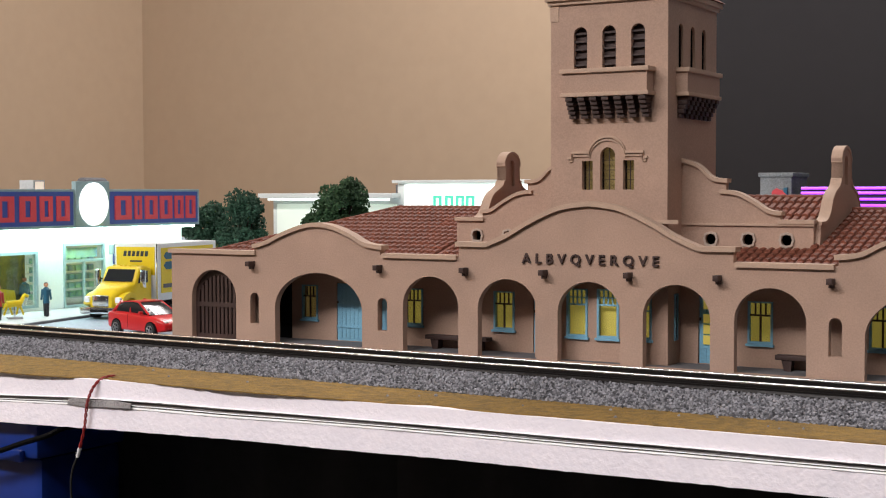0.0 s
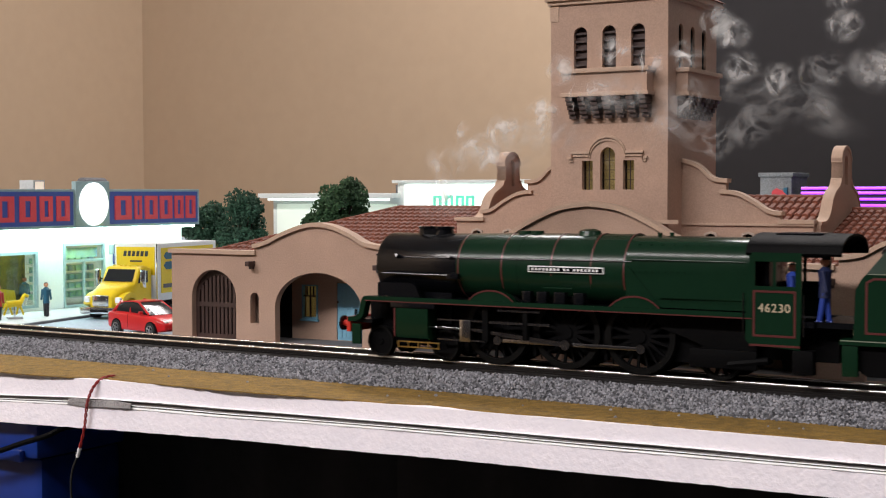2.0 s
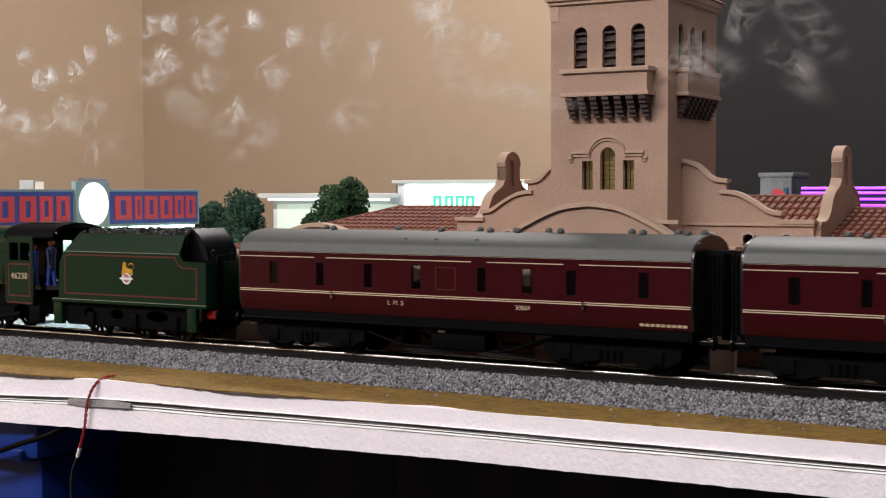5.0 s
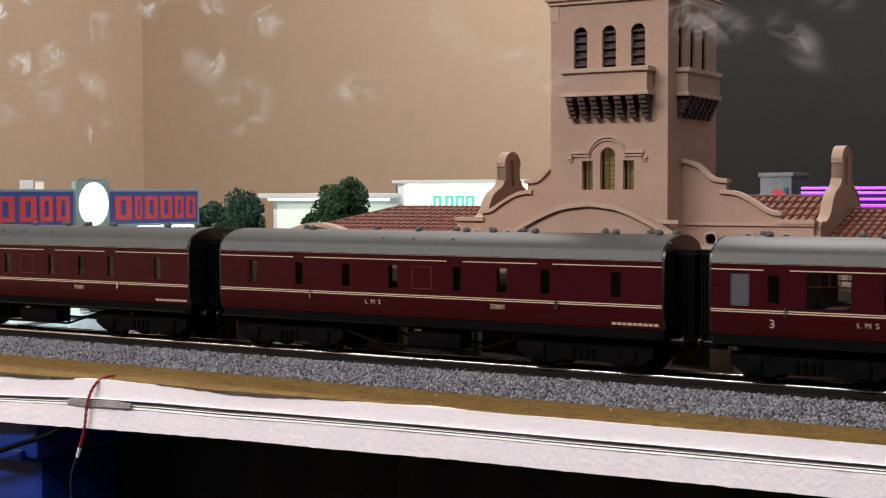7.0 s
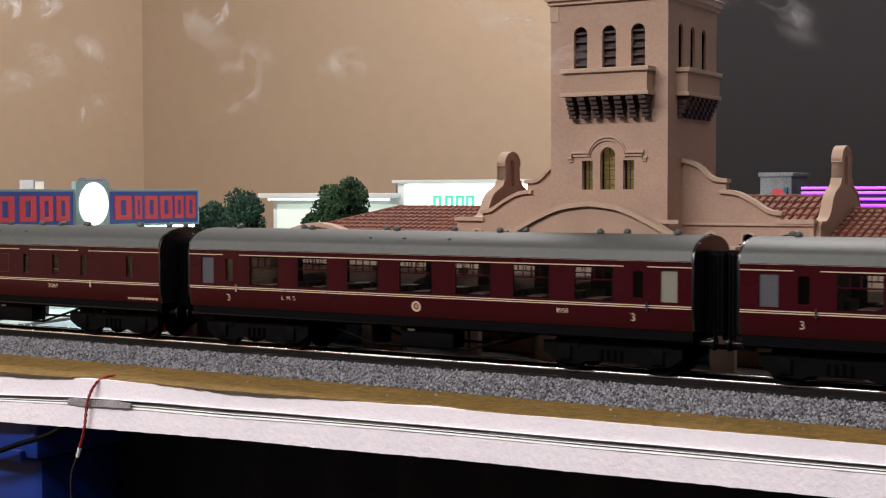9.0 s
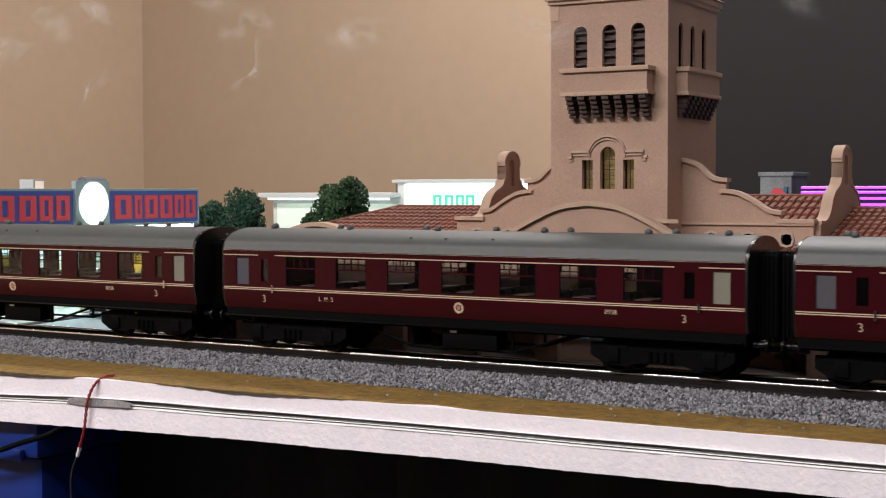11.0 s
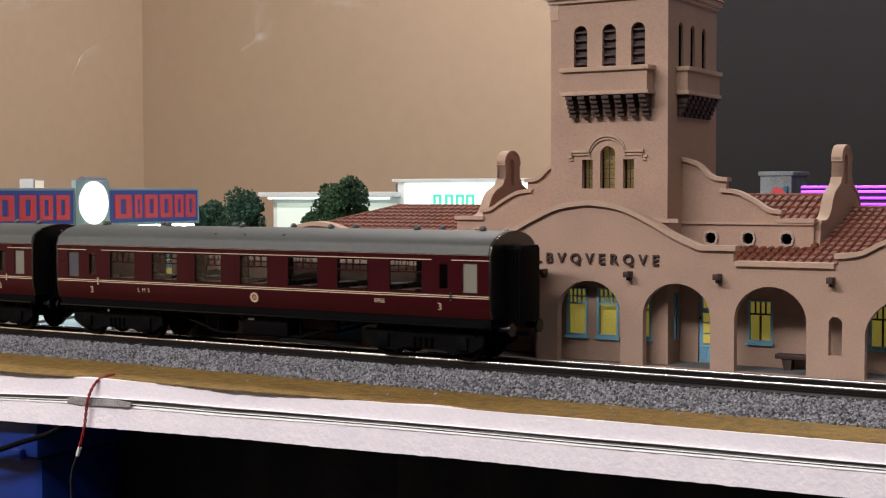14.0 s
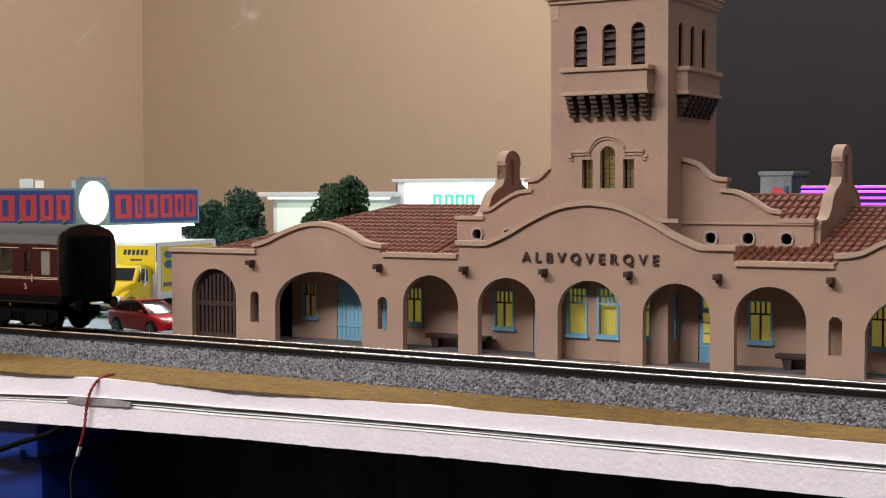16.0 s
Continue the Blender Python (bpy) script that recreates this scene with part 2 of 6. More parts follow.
def box(bm, x0, x1, y0, y1, z0, z1, bevel=0.0):
    vs = [bm.verts.new(c) for c in ((x0, y0, z0), (x1, y0, z0), (x1, y1, z0), (x0, y1, z0), (x0, y0, z1), (x1, y0, z1), (x1, y1, z1), (x0, y1, z1))]
    fs = [bm.faces.new([vs[i] for i in q]) for q in ((3, 2, 1, 0), (4, 5, 6, 7), (0, 1, 5, 4), (1, 2, 6, 5), (2, 3, 7, 6), (3, 0, 4, 7))]
    if bevel:
        es = list({e for f in fs for e in f.edges})
        bmesh.ops.bevel(bm, geom=es, offset=bevel, segments=2, affect="EDGES", profile=0.6)
    return bm


def tube(bm, a, b, r0, r1=None, n=12):
    a, b = Vector(a), Vector(b)
    r1 = r0 if r1 is None else r1
    w = (b - a).normalized()
    s = w.orthogonal().normalized()
    t = w.cross(s)
    ra = [bm.verts.new(a + (s * math.cos(k * math.tau / n) + t * math.sin(k * math.tau / n)) * r0) for k in range(n)]
    rb = [bm.verts.new(b + (s * math.cos(k * math.tau / n) + t * math.sin(k * math.tau / n)) * r1) for k in range(n)]
    for k in range(n):
        bm.faces.new((ra[k], ra[(k + 1) % n], rb[(k + 1) % n], rb[k]))
    bm.faces.new(ra[::-1])
    bm.faces.new(rb)
    return bm


def ring(bm, cx, y, cz, r0, r1, h, n=28):
    """A flat ring about the y axis, from y to y + h."""
    v = [[bm.verts.new((cx + r * math.cos(k * math.tau / n), yy, cz + r * math.sin(k * math.tau / n))) for k in range(n)] for r, yy in ((r0, y), (r1, y), (r1, y + h), (r0, y + h))]
    for i in range(4):
        for k in range(n):
            bm.faces.new((v[i][k], v[i][(k + 1) % n], v[(i + 1) % 4][(k + 1) % n], v[(i + 1) % 4][k]))
    return bm


AXES = {"front": lambda a, b, d: (a, d, b), "side": lambda a, b, d: (d, a, b), "top": lambda a, b, d: (a, b, d)}


def plate(bm, loops, axis, d0, d1):
    """A flat plate with holes: the first loop is its outline; it is d1 - d0 thick."""
    to = AXES[axis]
    sheets = []
    for d in (d0, d1):
        edges, rings_ = [], []
        for lp in loops:
            vs = [bm.verts.new(to(a, b, d)) for a, b in lp]
            edges += [bm.edges.new((vs[k], vs[(k + 1) % len(vs)])) for k in range(len(vs))]
            rings_.append(vs)
        bmesh.ops.triangle_fill(bm, use_beauty=True, use_dissolve=False, edges=edges)
        sheets.append(rings_)
    for ra, rb in zip(*sheets):
        for k in range(len(ra)):
            bm.faces.new((ra[k], ra[(k + 1) % len(ra)], rb[(k + 1) % len(rb)], rb[k]))
    return bm


def rect(a0, a1, b0, b1):
    return [(a0, b0), (a1, b0), (a1, b1), (a0, b1)]


def arch(a0, a1, b0, spring, top, n=18):
    c, r = (a0 + a1) / 2, (a1 - a0) / 2
    return [(a0, b0), (a1, b0)] + [(c + r * math.cos(math.pi * k / n), spring + (top - spring) * math.sin(math.pi * k / n)) for k in range(n + 1)]


def oval(ca, cb, ra, rb, n=20):
    return [(ca + ra * math.cos(k * math.tau / n), cb + rb * math.sin(k * math.tau / n)) for k in range(n)]


def glide(pts, n=5):
    """A smooth curve through points, first to last."""
    out = []
    for i in range(len(pts) - 1):
        p0, p1, p2, p3 = pts[max(i - 1, 0)], pts[i], pts[i + 1], pts[min(i + 2, len(pts) - 1)]
        for k in range(n):
            t = k / n
            out.append(tuple(0.5 * (2 * b + (c - a) * t + (2 * a - 5 * b + 4 * c - d) * t * t + (3 * b - a - 3 * c + d) * t ** 3) for a, b, c, d in zip(p0, p1, p2, p3)))
    return out + [tuple(pts[-1])]


def strip(bm, pts, h, axis, d0, d1):
    """A moulding of height h whose top follows pts."""
    return plate(bm, [list(pts) + [(a, b - h) for a, b in reversed(pts)]], axis, d0, d1)


def finish(me, material):
    me.materials.append(material)
    me.shade_smooth()
    me.set_sharp_from_angle(angle=radians(32))
    return me


def to_mesh(name, bm, material):
    bmesh.ops.recalc_face_normals(bm, faces=bm.faces)
    bmesh.ops.scale(bm, vec=(MM, MM, MM), verts=bm.verts)
    me = bpy.data.meshes.new(name)
    bm.to_mesh(me)
    bm.free()
    return finish(me, material)


def part(name, bm, material, parent=None, label="", at=None):
    ob = new(name, to_mesh(name, bm, material))
    ob.parent = parent
    if at is not None:
        ob.matrix_basis = at
    return tagged(ob, label)


def mm(x, y, z, rx=0, ry=0, rz=0):
    return pose(x * MM, y * MM, z * MM, rx, ry, rz)


def thing(name, m, label, category, group="", kind=""):
    ob = new(name)
    ob.empty_display_size = 0.01
    ob.matrix_basis = m
    return tagged(ob, label, category, group, kind)


def lettering(name, text, size, material, parent, m, depth=0.15, label="", spread=1.0, bold=0.0):
    cu = bpy.data.curves.new(name, "FONT")
    cu.body, cu.size, cu.extrude, cu.align_x, cu.space_character = text, size * MM, depth * MM, "CENTER", spread
    cu.resolution_u, cu.offset = 3, bold * MM
    tmp = bpy.data.objects.new("lettering_source", cu)
    scene.collection.objects.link(tmp)
    me = bpy.data.meshes.new_from_object(tmp)
    bpy.data.objects.remove(tmp)
    me.materials.clear()
    me.materials.append(material)
    ob = new(name, me)
    ob.parent = parent
    ob.matrix_basis = m
    return tagged(ob, label)


# ---- room ----
def room():
    def slab(name, x0, x1, y0, y1, z0, z1, material):
        tagged(part(name, box(B(), x0, x1, y0, y1, z0, z1), material), kind="structure")
    # Floor out of view, darkened to dim reflections in the coach sides.
    slab("floor", -1960, 2300, -2500, 2000, -1080, -1000, FLOORM)
    slab("ceiling", -1960, 2300, -2500, 2000, 1500, 1580, CEIL)
    slab("wall_north", -1960, 2300, 1900, 2000, -1000, 1500, WALL)
    slab("wall_west", -1960, -1860, -2500, 1900, -1000, 1500, WALL)
    # Unseen walls, made charcoal to dim what the train reflects.
    slab("wall_east", 2200, 2300, -2500, 1900, -1000, 1500, DARKWALL)
    slab("wall_south", -1860, 2200, -2500, -2400, -1000, 1500, DARKWALL)
    slab("wall_panel", -520, 2200, 1860, 1898, -1000, 1500, DARKWALL)
    for lx, ly, lz, sx, sy, watts in ASSUMED_LAMPS:
        # Fixture bodies are assumed; none of them comes into view.
        lamp = thing("ceiling_light", pose(lx, ly, lz), "assumed white ceiling fixture, out of view", "ceiling light", "ceiling lights")
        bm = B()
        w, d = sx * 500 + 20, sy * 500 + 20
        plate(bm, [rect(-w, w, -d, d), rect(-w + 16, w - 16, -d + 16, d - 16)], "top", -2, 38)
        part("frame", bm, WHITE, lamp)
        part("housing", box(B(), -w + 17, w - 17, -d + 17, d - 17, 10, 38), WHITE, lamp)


room()


# ---- table, foam, ground ----
STEPS = [-1680, -900, -400] + list(range(-240, 346, 3)) + [420, 700, 1900]
EDGE = [(x, -75 + 0.048 * min(max(x, -260), 330) + 0.5 * math.sin(x * 0.021) + 0.2 * math.sin(x * 0.083)) for x in STEPS]
# the scenic ground stops short of the foam's edge, or hangs over it
BRIM = glide([(-300, -86), (-40, -80), (-2, -73), (36, -73.5), (69, -73.5), (105, -70.8), (138, -67.5), (153, -63.5), (172, -66.6), (202, -64.5), (241, -63), (276, -61), (301, -60.2), (345, -59)], 6)
BRIM = [(x, min(float(np.interp(x, [p for p, q in BRIM], [q for p, q in BRIM])), 0)) for x in STEPS]


def tabletop():
    rng = random.Random(4)

    def sheet(name, dy, z0, z1, material, ragged, kind="structure", back=1200, line=EDGE):
        pts = []
        for x, y in line:
            pts.append((x, y + dy + rng.uniform(-ragged, ragged)))
        bm = plate(B(), [pts + [(1900, back), (-1680, back)]], "top", z0, z1)
        return tagged(part(name, bm, material), kind=kind)

    def level(pts):
        return lambda x: float(np.interp(x, [a for a, b in pts], [b for a, b in pts]))
    # the boards sag: the seam and the lower edge are not level
    seam = level([(-60, -17.9), (-49, -17.6), (-10, -15.8), (40, -14.95), (67, -14.9), (140, -14.2), (232, -13.75), (400, -13.95)])
    gap = level([(-60, 3.0), (-49, 3.0), (40, 3.9), (67, 3.8), (140, 3.15), (232, 3.4), (293, 3.0), (400, 3.0)])
    under = level([(-60, -29.3), (-49, -29.0), (-3, -27.9), (67, -26.4), (105, -26.2), (126, -25.85), (162, -25.3), (232, -24.95), (280, -24.8), (400, -24.6)])

    def shaped(ob, z0, z1, low, high):
        for v in ob.data.vertices:
            x, z = v.co.x / MM, v.co.z / MM
            v.co.z = (low(x) if abs(z - z0) < abs(z - z1) else high(x)) * MM

    sheet("ground", 0.4, -8.4, -8.0, DIRT, 0.3, line=BRIM)
    up = sheet("foam_sheet_upper", 0.0, -15.2, -8.4, FOAM, 0.15)
    shaped(up, -15.2, -8.4, seam, lambda x: -8.4)
    down = sheet("foam_sheet_lower", -0.5, -27.2, -17.4, FOAM2, 0.3)
    shaped(down, -27.2, -17.4, lambda x: under(x) + 0.12 * math.sin(x * 0.7) * math.sin(x * 0.13), lambda x: seam(x) - gap(x))

    def bead(name, f0, f1, out, material, label):
        """A strip in the seam between two shares of its height, bulging outwards."""
        bm, rows = B(), []
        for x, y in EDGE:
            wob = 0.12 * math.sin(x * 0.09) + 0.07 * math.sin(x * 0.31)
            za, zb = seam(x) - f0 * gap(x), seam(x) - f1 * gap(x)
            ring_ = [(0, za), (0.6, za - (za - zb) * 0.15), (1, za - (za - zb) * 0.5), (0.6, za - (za - zb) * 0.85), (0, zb)]
            rows.append([bm.verts.new((x, y - 0.5 + (0.8 if out < 0 else 0.3) - (out + wob * 0.4) * k, z)) for k, z in ring_] + [bm.verts.new((x, y + 5, zb)), bm.verts.new((x, y + 5, za))])
        for ra, rb in zip(rows, rows[1:]):
            for k in range(7):
                bm.faces.new((ra[k], ra[(k + 1) % 7], rb[(k + 1) % 7], rb[k]))
        tagged(part(name, bm, material), label, kind="structure")

    # White beads put the strip's glossy reflections into colour and shape.
    bead("trim_upper_lip", -0.02, 0.15, 0.55, GLINT, "white bead painting the upper glint on the foam seam")
    bead("trim_channel", 0.15, 0.52, -0.3, GROOVE, "dark glossy channel between two foam boards")
    bead("trim_middle_lip", 0.52, 0.62, 0.5, GLINT, "thin white bead painting a glint in the foam seam")
    bead("trim_groove", 0.62, 0.74, -0.2, GROOVE, "thin dark groove in the foam seam")
    bead("trim_lower_lip", 0.74, 1.02, 0.6, GLINT, "white bead painting the lower glint on the foam seam")
    sk = thing("table_skirt", mm(0, 0, 0), "black cloth skirt hanging below the foam-topped table", "table skirt")
    for k in range(18):
        x0 = -1670 + k * 197.5
        pleat = [(x0 + j * 197.5 / 24, -20 + 2.2 * math.sin(j * 1.31 + k)) for j in range(25)]
        part("cloth_panel", plate(B(), [pleat + [(a, b + 3) for a, b in reversed(pleat)]], "top", -990, -27.6), CLOTH, sk)
    part("table_frame", box(B(), -1660, 1880, 0, 1180, -990, -27.8), CLOTH, sk)
    tagged(part("road", box(B(), -1680, 1900, 20, 1200, -8, -6), ROAD), kind="structure")


tabletop()


def track():
    tr = thing("track", mm(0, 0, 0), "model railway track with shiny rails on grey ballast", "track", kind="structure")
    for yy in (-8.25, 8.25):
        bm = B()
        box(bm, -1660, 1880, yy - 0.95, yy + 0.95, -2.6, -2.0)
        box(bm, -1660, 1880, yy - 0.35, yy + 0.35, -2.0, -0.7)
        part("rail_web", bm, RAILSIDE, tr)
        cap = [(-0.44, -0.75), (-0.45, -0.4), (-0.4, -0.18), (-0.3, -0.06), (-0.16, -0.01), (0.16, -0.01), (0.3, -0.06), (0.4, -0.18), (0.45, -0.4), (0.44, -0.75)]
        part("rail_head", plate(B(), [[(yy + a, b) for a, b in cap]], "side", -1660, 1880), STEEL, tr)
    me = to_mesh("sleeper", box(B(), -1.6, 1.6, -14.5, 14.5, -4.8, -2.6, 0.2), TIE)
    far = B()
    for k in range(-236, 268):
        x = k * 7.0
        if -150 < x < 335:
            ob = new("sleeper", me)
            ob.parent = tr
            ob.location = (x * MM, 0, 0)
        else:
            box(far, x - 1.6, x + 1.6, -14.5, 14.5, -4.8, -2.6)
    tagged(part("sleeper_run", far, TIE, tr), kind="stuff")
    bm = B()
    prof = [(-35, -8), (-17.4, -3.4), (-16.2, -4.9), (14, -4.9), (21, -6), (21, -8)]
    ends = [[bm.verts.new((x, a, b)) for a, b in prof] for x in (-1660, 1880)]
    for k in range(len(prof)):
        bm.faces.new((ends[0][k], ends[0][(k + 1) % 6], ends[1][(k + 1) % 6], ends[1][k]))
    bm.faces.new(ends[0]), bm.faces.new(ends[1][::-1])
    part("ballast_bed", bm, BED, tr)
    # Added black strips give the even dark band along the rails.
    part("roadbed", box(B(), -1660, 1880, -15.6, 15.2, -4.85, -3.7), TIE, tr, "black strip added under and beside the rails")
    for y0, y1 in ((-16.0, -9.4), (9.4, 15.6)):
        part("roadbed_edge", box(B(), -1660, 1880, y0, y1, -4.8, -2.5, 0.3), TIE, tr)
    # loose stones on the near shoulder and between the sleepers
    rng = np.random.RandomState(7)
    n = 19000
    x = rng.uniform(-150, 335, n)
    y = -36.5 + 20.4 * rng.rand(n) ** 0.9
    z = np.where(y < -17.4, -8 + (y + 35) / 17.6 * 4.8, -3.3)
    z = np.maximum(z, -8.0) + rng.uniform(-0.3, 0.5, n)
    base = np.array([(1, 0, 0), (-1, 0, 0), (0, 1, 0), (0, -1, 0), (0, 0, 1), (0, 0, -1)], float)
    tri = np.array([(0, 2, 4), (2, 1, 4), (1, 3, 4), (3, 0, 4), (2, 0, 5), (1, 2, 5), (3, 1, 5), (0, 3, 5)])
    size = rng.uniform(0.4, 0.85, (n, 1, 1)) * rng.uniform(0.7, 1.3, (n, 6, 1))
    a, b, c = rng.uniform(0, 6.28, (3, n))
    rot = np.array([[np.cos(a) * np.cos(b), -np.sin(a), np.cos(a) * np.sin(b)], [np.sin(a) * np.cos(b), np.cos(a), np.sin(a) * np.sin(b)], [-np.sin(b), 0 * a, np.cos(b)]]).transpose(2, 0, 1)
    vs = (base[None] * size) @ rot.transpose(0, 2, 1) + np.stack([x, y, z], 1)[:, None]
    fs = tri[None] + (np.arange(n) * 6)[:, None, None]
    me = bpy.data.meshes.new("ballast")
    me.from_pydata((vs.reshape(-1, 3) * MM).tolist(), [], fs.reshape(-1, 3).tolist())
    m2 = STONE.copy()
    m2.name = "ballast_stone_loose"
    nt = m2.node_tree
    geo, rp = nt.nodes.new("ShaderNodeNewGeometry"), nt.nodes.new("ShaderNodeValToRGB")
    rp.color_ramp.elements[0].color, rp.color_ramp.elements[1].color = (0.06, 0.06, 0.068, 1), (0.36, 0.36, 0.39, 1)
    nt.links.new(geo.outputs["Random Per Island"], rp.inputs["Fac"])
    nt.links.new(rp.outputs["Color"], nt.nodes["Principled BSDF"].inputs["Base Color"])
    me.materials.append(m2)
    ob = new("ballast", me)
    tagged(ob, "grey crushed stone ballast along the track", "ballast", kind="stuff")


track()


# ---- station building ----
HALF = 216.75


def mirrored(pts):
    return [(2 * HALF - a, b) for a, b in reversed(pts)]


def tiles(bm, u_lo, u_hi, v0, z0, v1, z1, inside, pitch=3.3, rows=14, parent=None, single=300):
    """Half-round clay tiles in rows up a slope: the first ones as pieces under parent, the rest joined in bm."""
    along, rise = (v1 - v0) / rows, (z1 - z0) / rows

    def one(mesh, u, v, z):
        lo, hi = [], []
        for j in range(5):
            a = math.pi * j / 4
            du, dz = pitch / 2 - 0.42 * pitch * math.cos(a), 1.35 * math.sin(a)
            lo.append(mesh.verts.new((u + du, v - 0.5, z + dz + 0.45)))
            hi.append(mesh.verts.new((u + du, v + along + 0.2, z + rise + dz * 0.8 + 0.05)))
        for j in range(4):
            mesh.faces.new((lo[j], lo[j + 1], hi[j + 1], hi[j]))
        mesh.faces.new(lo[::-1])

    me, made = None, 0
    cols = [u_lo + pitch * k for k in range(int((u_hi - u_lo) / pitch) + 1)]
    for u in cols:
        for r in range(rows):
            v, z = v0 + r * along, z0 + r * rise
            if not inside(u + pitch / 2, v + along / 2):
                continue
            if parent is None or made >= single:
                one(bm, u, v, z)
                continue
            if me is None:
                piece = B()
                one(piece, 0, 0, 0)
                me = to_mesh("roof_tile", piece, TILE)
            ob = new("roof_tile", me)
            ob.parent = parent
            ob.location = (u * MM, v * MM, z * MM)
            made += 1


def sash_window(parent, a0, a1, b0, b1, v, lit, bars=4, cross=False):
    w = part("window", plate(B(), [rect(a0 - 0.9, a1 + 0.9, b0 - 0.9, b1 + 0.6), rect(a0, a1, b0, b1)], "front", v - 0.6, v + 0.8), BLUE, parent, "light blue window frame")
    part("window_sill", box(B(), a0 - 1.5, a1 + 1.5, v - 1.4, v + 0.2, b0 - 1.9, b0 - 0.95), BLUE, w)
    split = b0 + (b1 - b0) * 0.68
    bm = box(B(), a0, a1, v - 0.3, v + 0.4, split - 0.35, split + 0.35)
    for k in range(1, bars):
        x = a0 + (a1 - a0) * k / bars
        box(bm, x - 0.3, x + 0.3, v - 0.2, v + 0.3, split + 0.36, b1)
    if cross:
        z = (split + b1) / 2
        box(bm, a0, a1, v - 0.25, v + 0.35, z - 0.25, z + 0.25)
    else:
        x = (a0 + a1) / 2
        box(bm, x - 0.4, x + 0.4, v - 0.2, v + 0.3, b0, split - 0.36)
    part("glazing_bar", bm, BROWN if not cross else BLUE, w)
    pane = part("pane", box(B(), a0, a1, v + 0.85, v + 1.0, b0, b1), GLASS, w)
    pane.visible_shadow = False
    # Glowing panel set behind the pane in place of a lit room.
    part("light_panel", box(B(), a0 - 0.6, a1 + 0.6, v + 2.6, v + 3.0, b0 - 0.6, b1 + 0.6), lit, w, "glowing yellow panel standing in for the lit interior")
    return w


def panel_door(parent, a0, a1, b0, b1, v, lit=None):
    d = part("door", box(B(), a0, a1, v - 0.5, v + 0.8, b0, b1, 0.15), BLUE, parent, "light blue boarded door")
    n = max(2, min(12, int((a1 - a0) / 2.2)))
    for k in range(n):
        x0, x1 = a0 + 0.6 + (a1 - a0 - 1.2) * k / n, a0 + 0.6 + (a1 - a0 - 1.2) * (k + 1) / n
        part("board", box(B(), x0 + 0.06, x1 - 0.06, v - 0.7, v - 0.48, b0 + 1, b1 - 1, 0.08), BLUE, d)
    part("rail", box(B(), a0 + 0.3, a1 - 0.3, v - 1.15, v - 0.84, b0 + 6.0, b0 + 6.9), BLUE, d)
    part("hinge", box(B(), a0 + 0.3, a0 + 0.9, v - 1.3, v - 0.84, b0 + 17, b0 + 18.2), BROWN, d)
    return d


def wood_gate(parent, a0, a1, mir=False):
    g = part("gate", plate(B(), [arch(a0, a1, 0.7, 20, 32.6), arch(a0 + 2.0, a1 - 2.0, 2.6, 19.4, 30.3)], "front", 3.0, 4.6), BROWN, parent, "dark brown arched wooden gate")
    part("cross_rail", box(B(), a0 + 2, a1 - 2, 2.9, 4.5, 15.2, 17.4), BROWN, g)
    c, r = (a0 + a1) / 2, (a1 - a0) / 2 - 2
    for k in range(9):
        x = a0 + 2.6 + (a1 - a0 - 5.2) * (k + 0.5) / 9
        top = 19.2 + 11 * math.sqrt(max(0, 1 - ((x - c) / r) ** 2))
        part("bar", box(B(), x - 0.75, x + 0.75, 3.2, 4.2, 2.6, top), BROWN, g)
    return g


def quatrefoil(parent, u, z, v):
    bm = B()
    pts = []
    for k in range(32):
        a = k * math.tau / 32
        r = 2.25 - 0.09 * math.cos(4 * a) + 0.13 * math.cos(8 * a)
        pts.append((u + r * math.cos(a), z + r * math.sin(a)))
    plate(bm, [[(u + (a - u) * 1.38, z + (b - z) * 1.38) for a, b in pts], pts], "front", v - 0.8, v + 0.5)
    return part("round_window", bm, VENTRIM, parent, "moulded four-lobed vent surround")


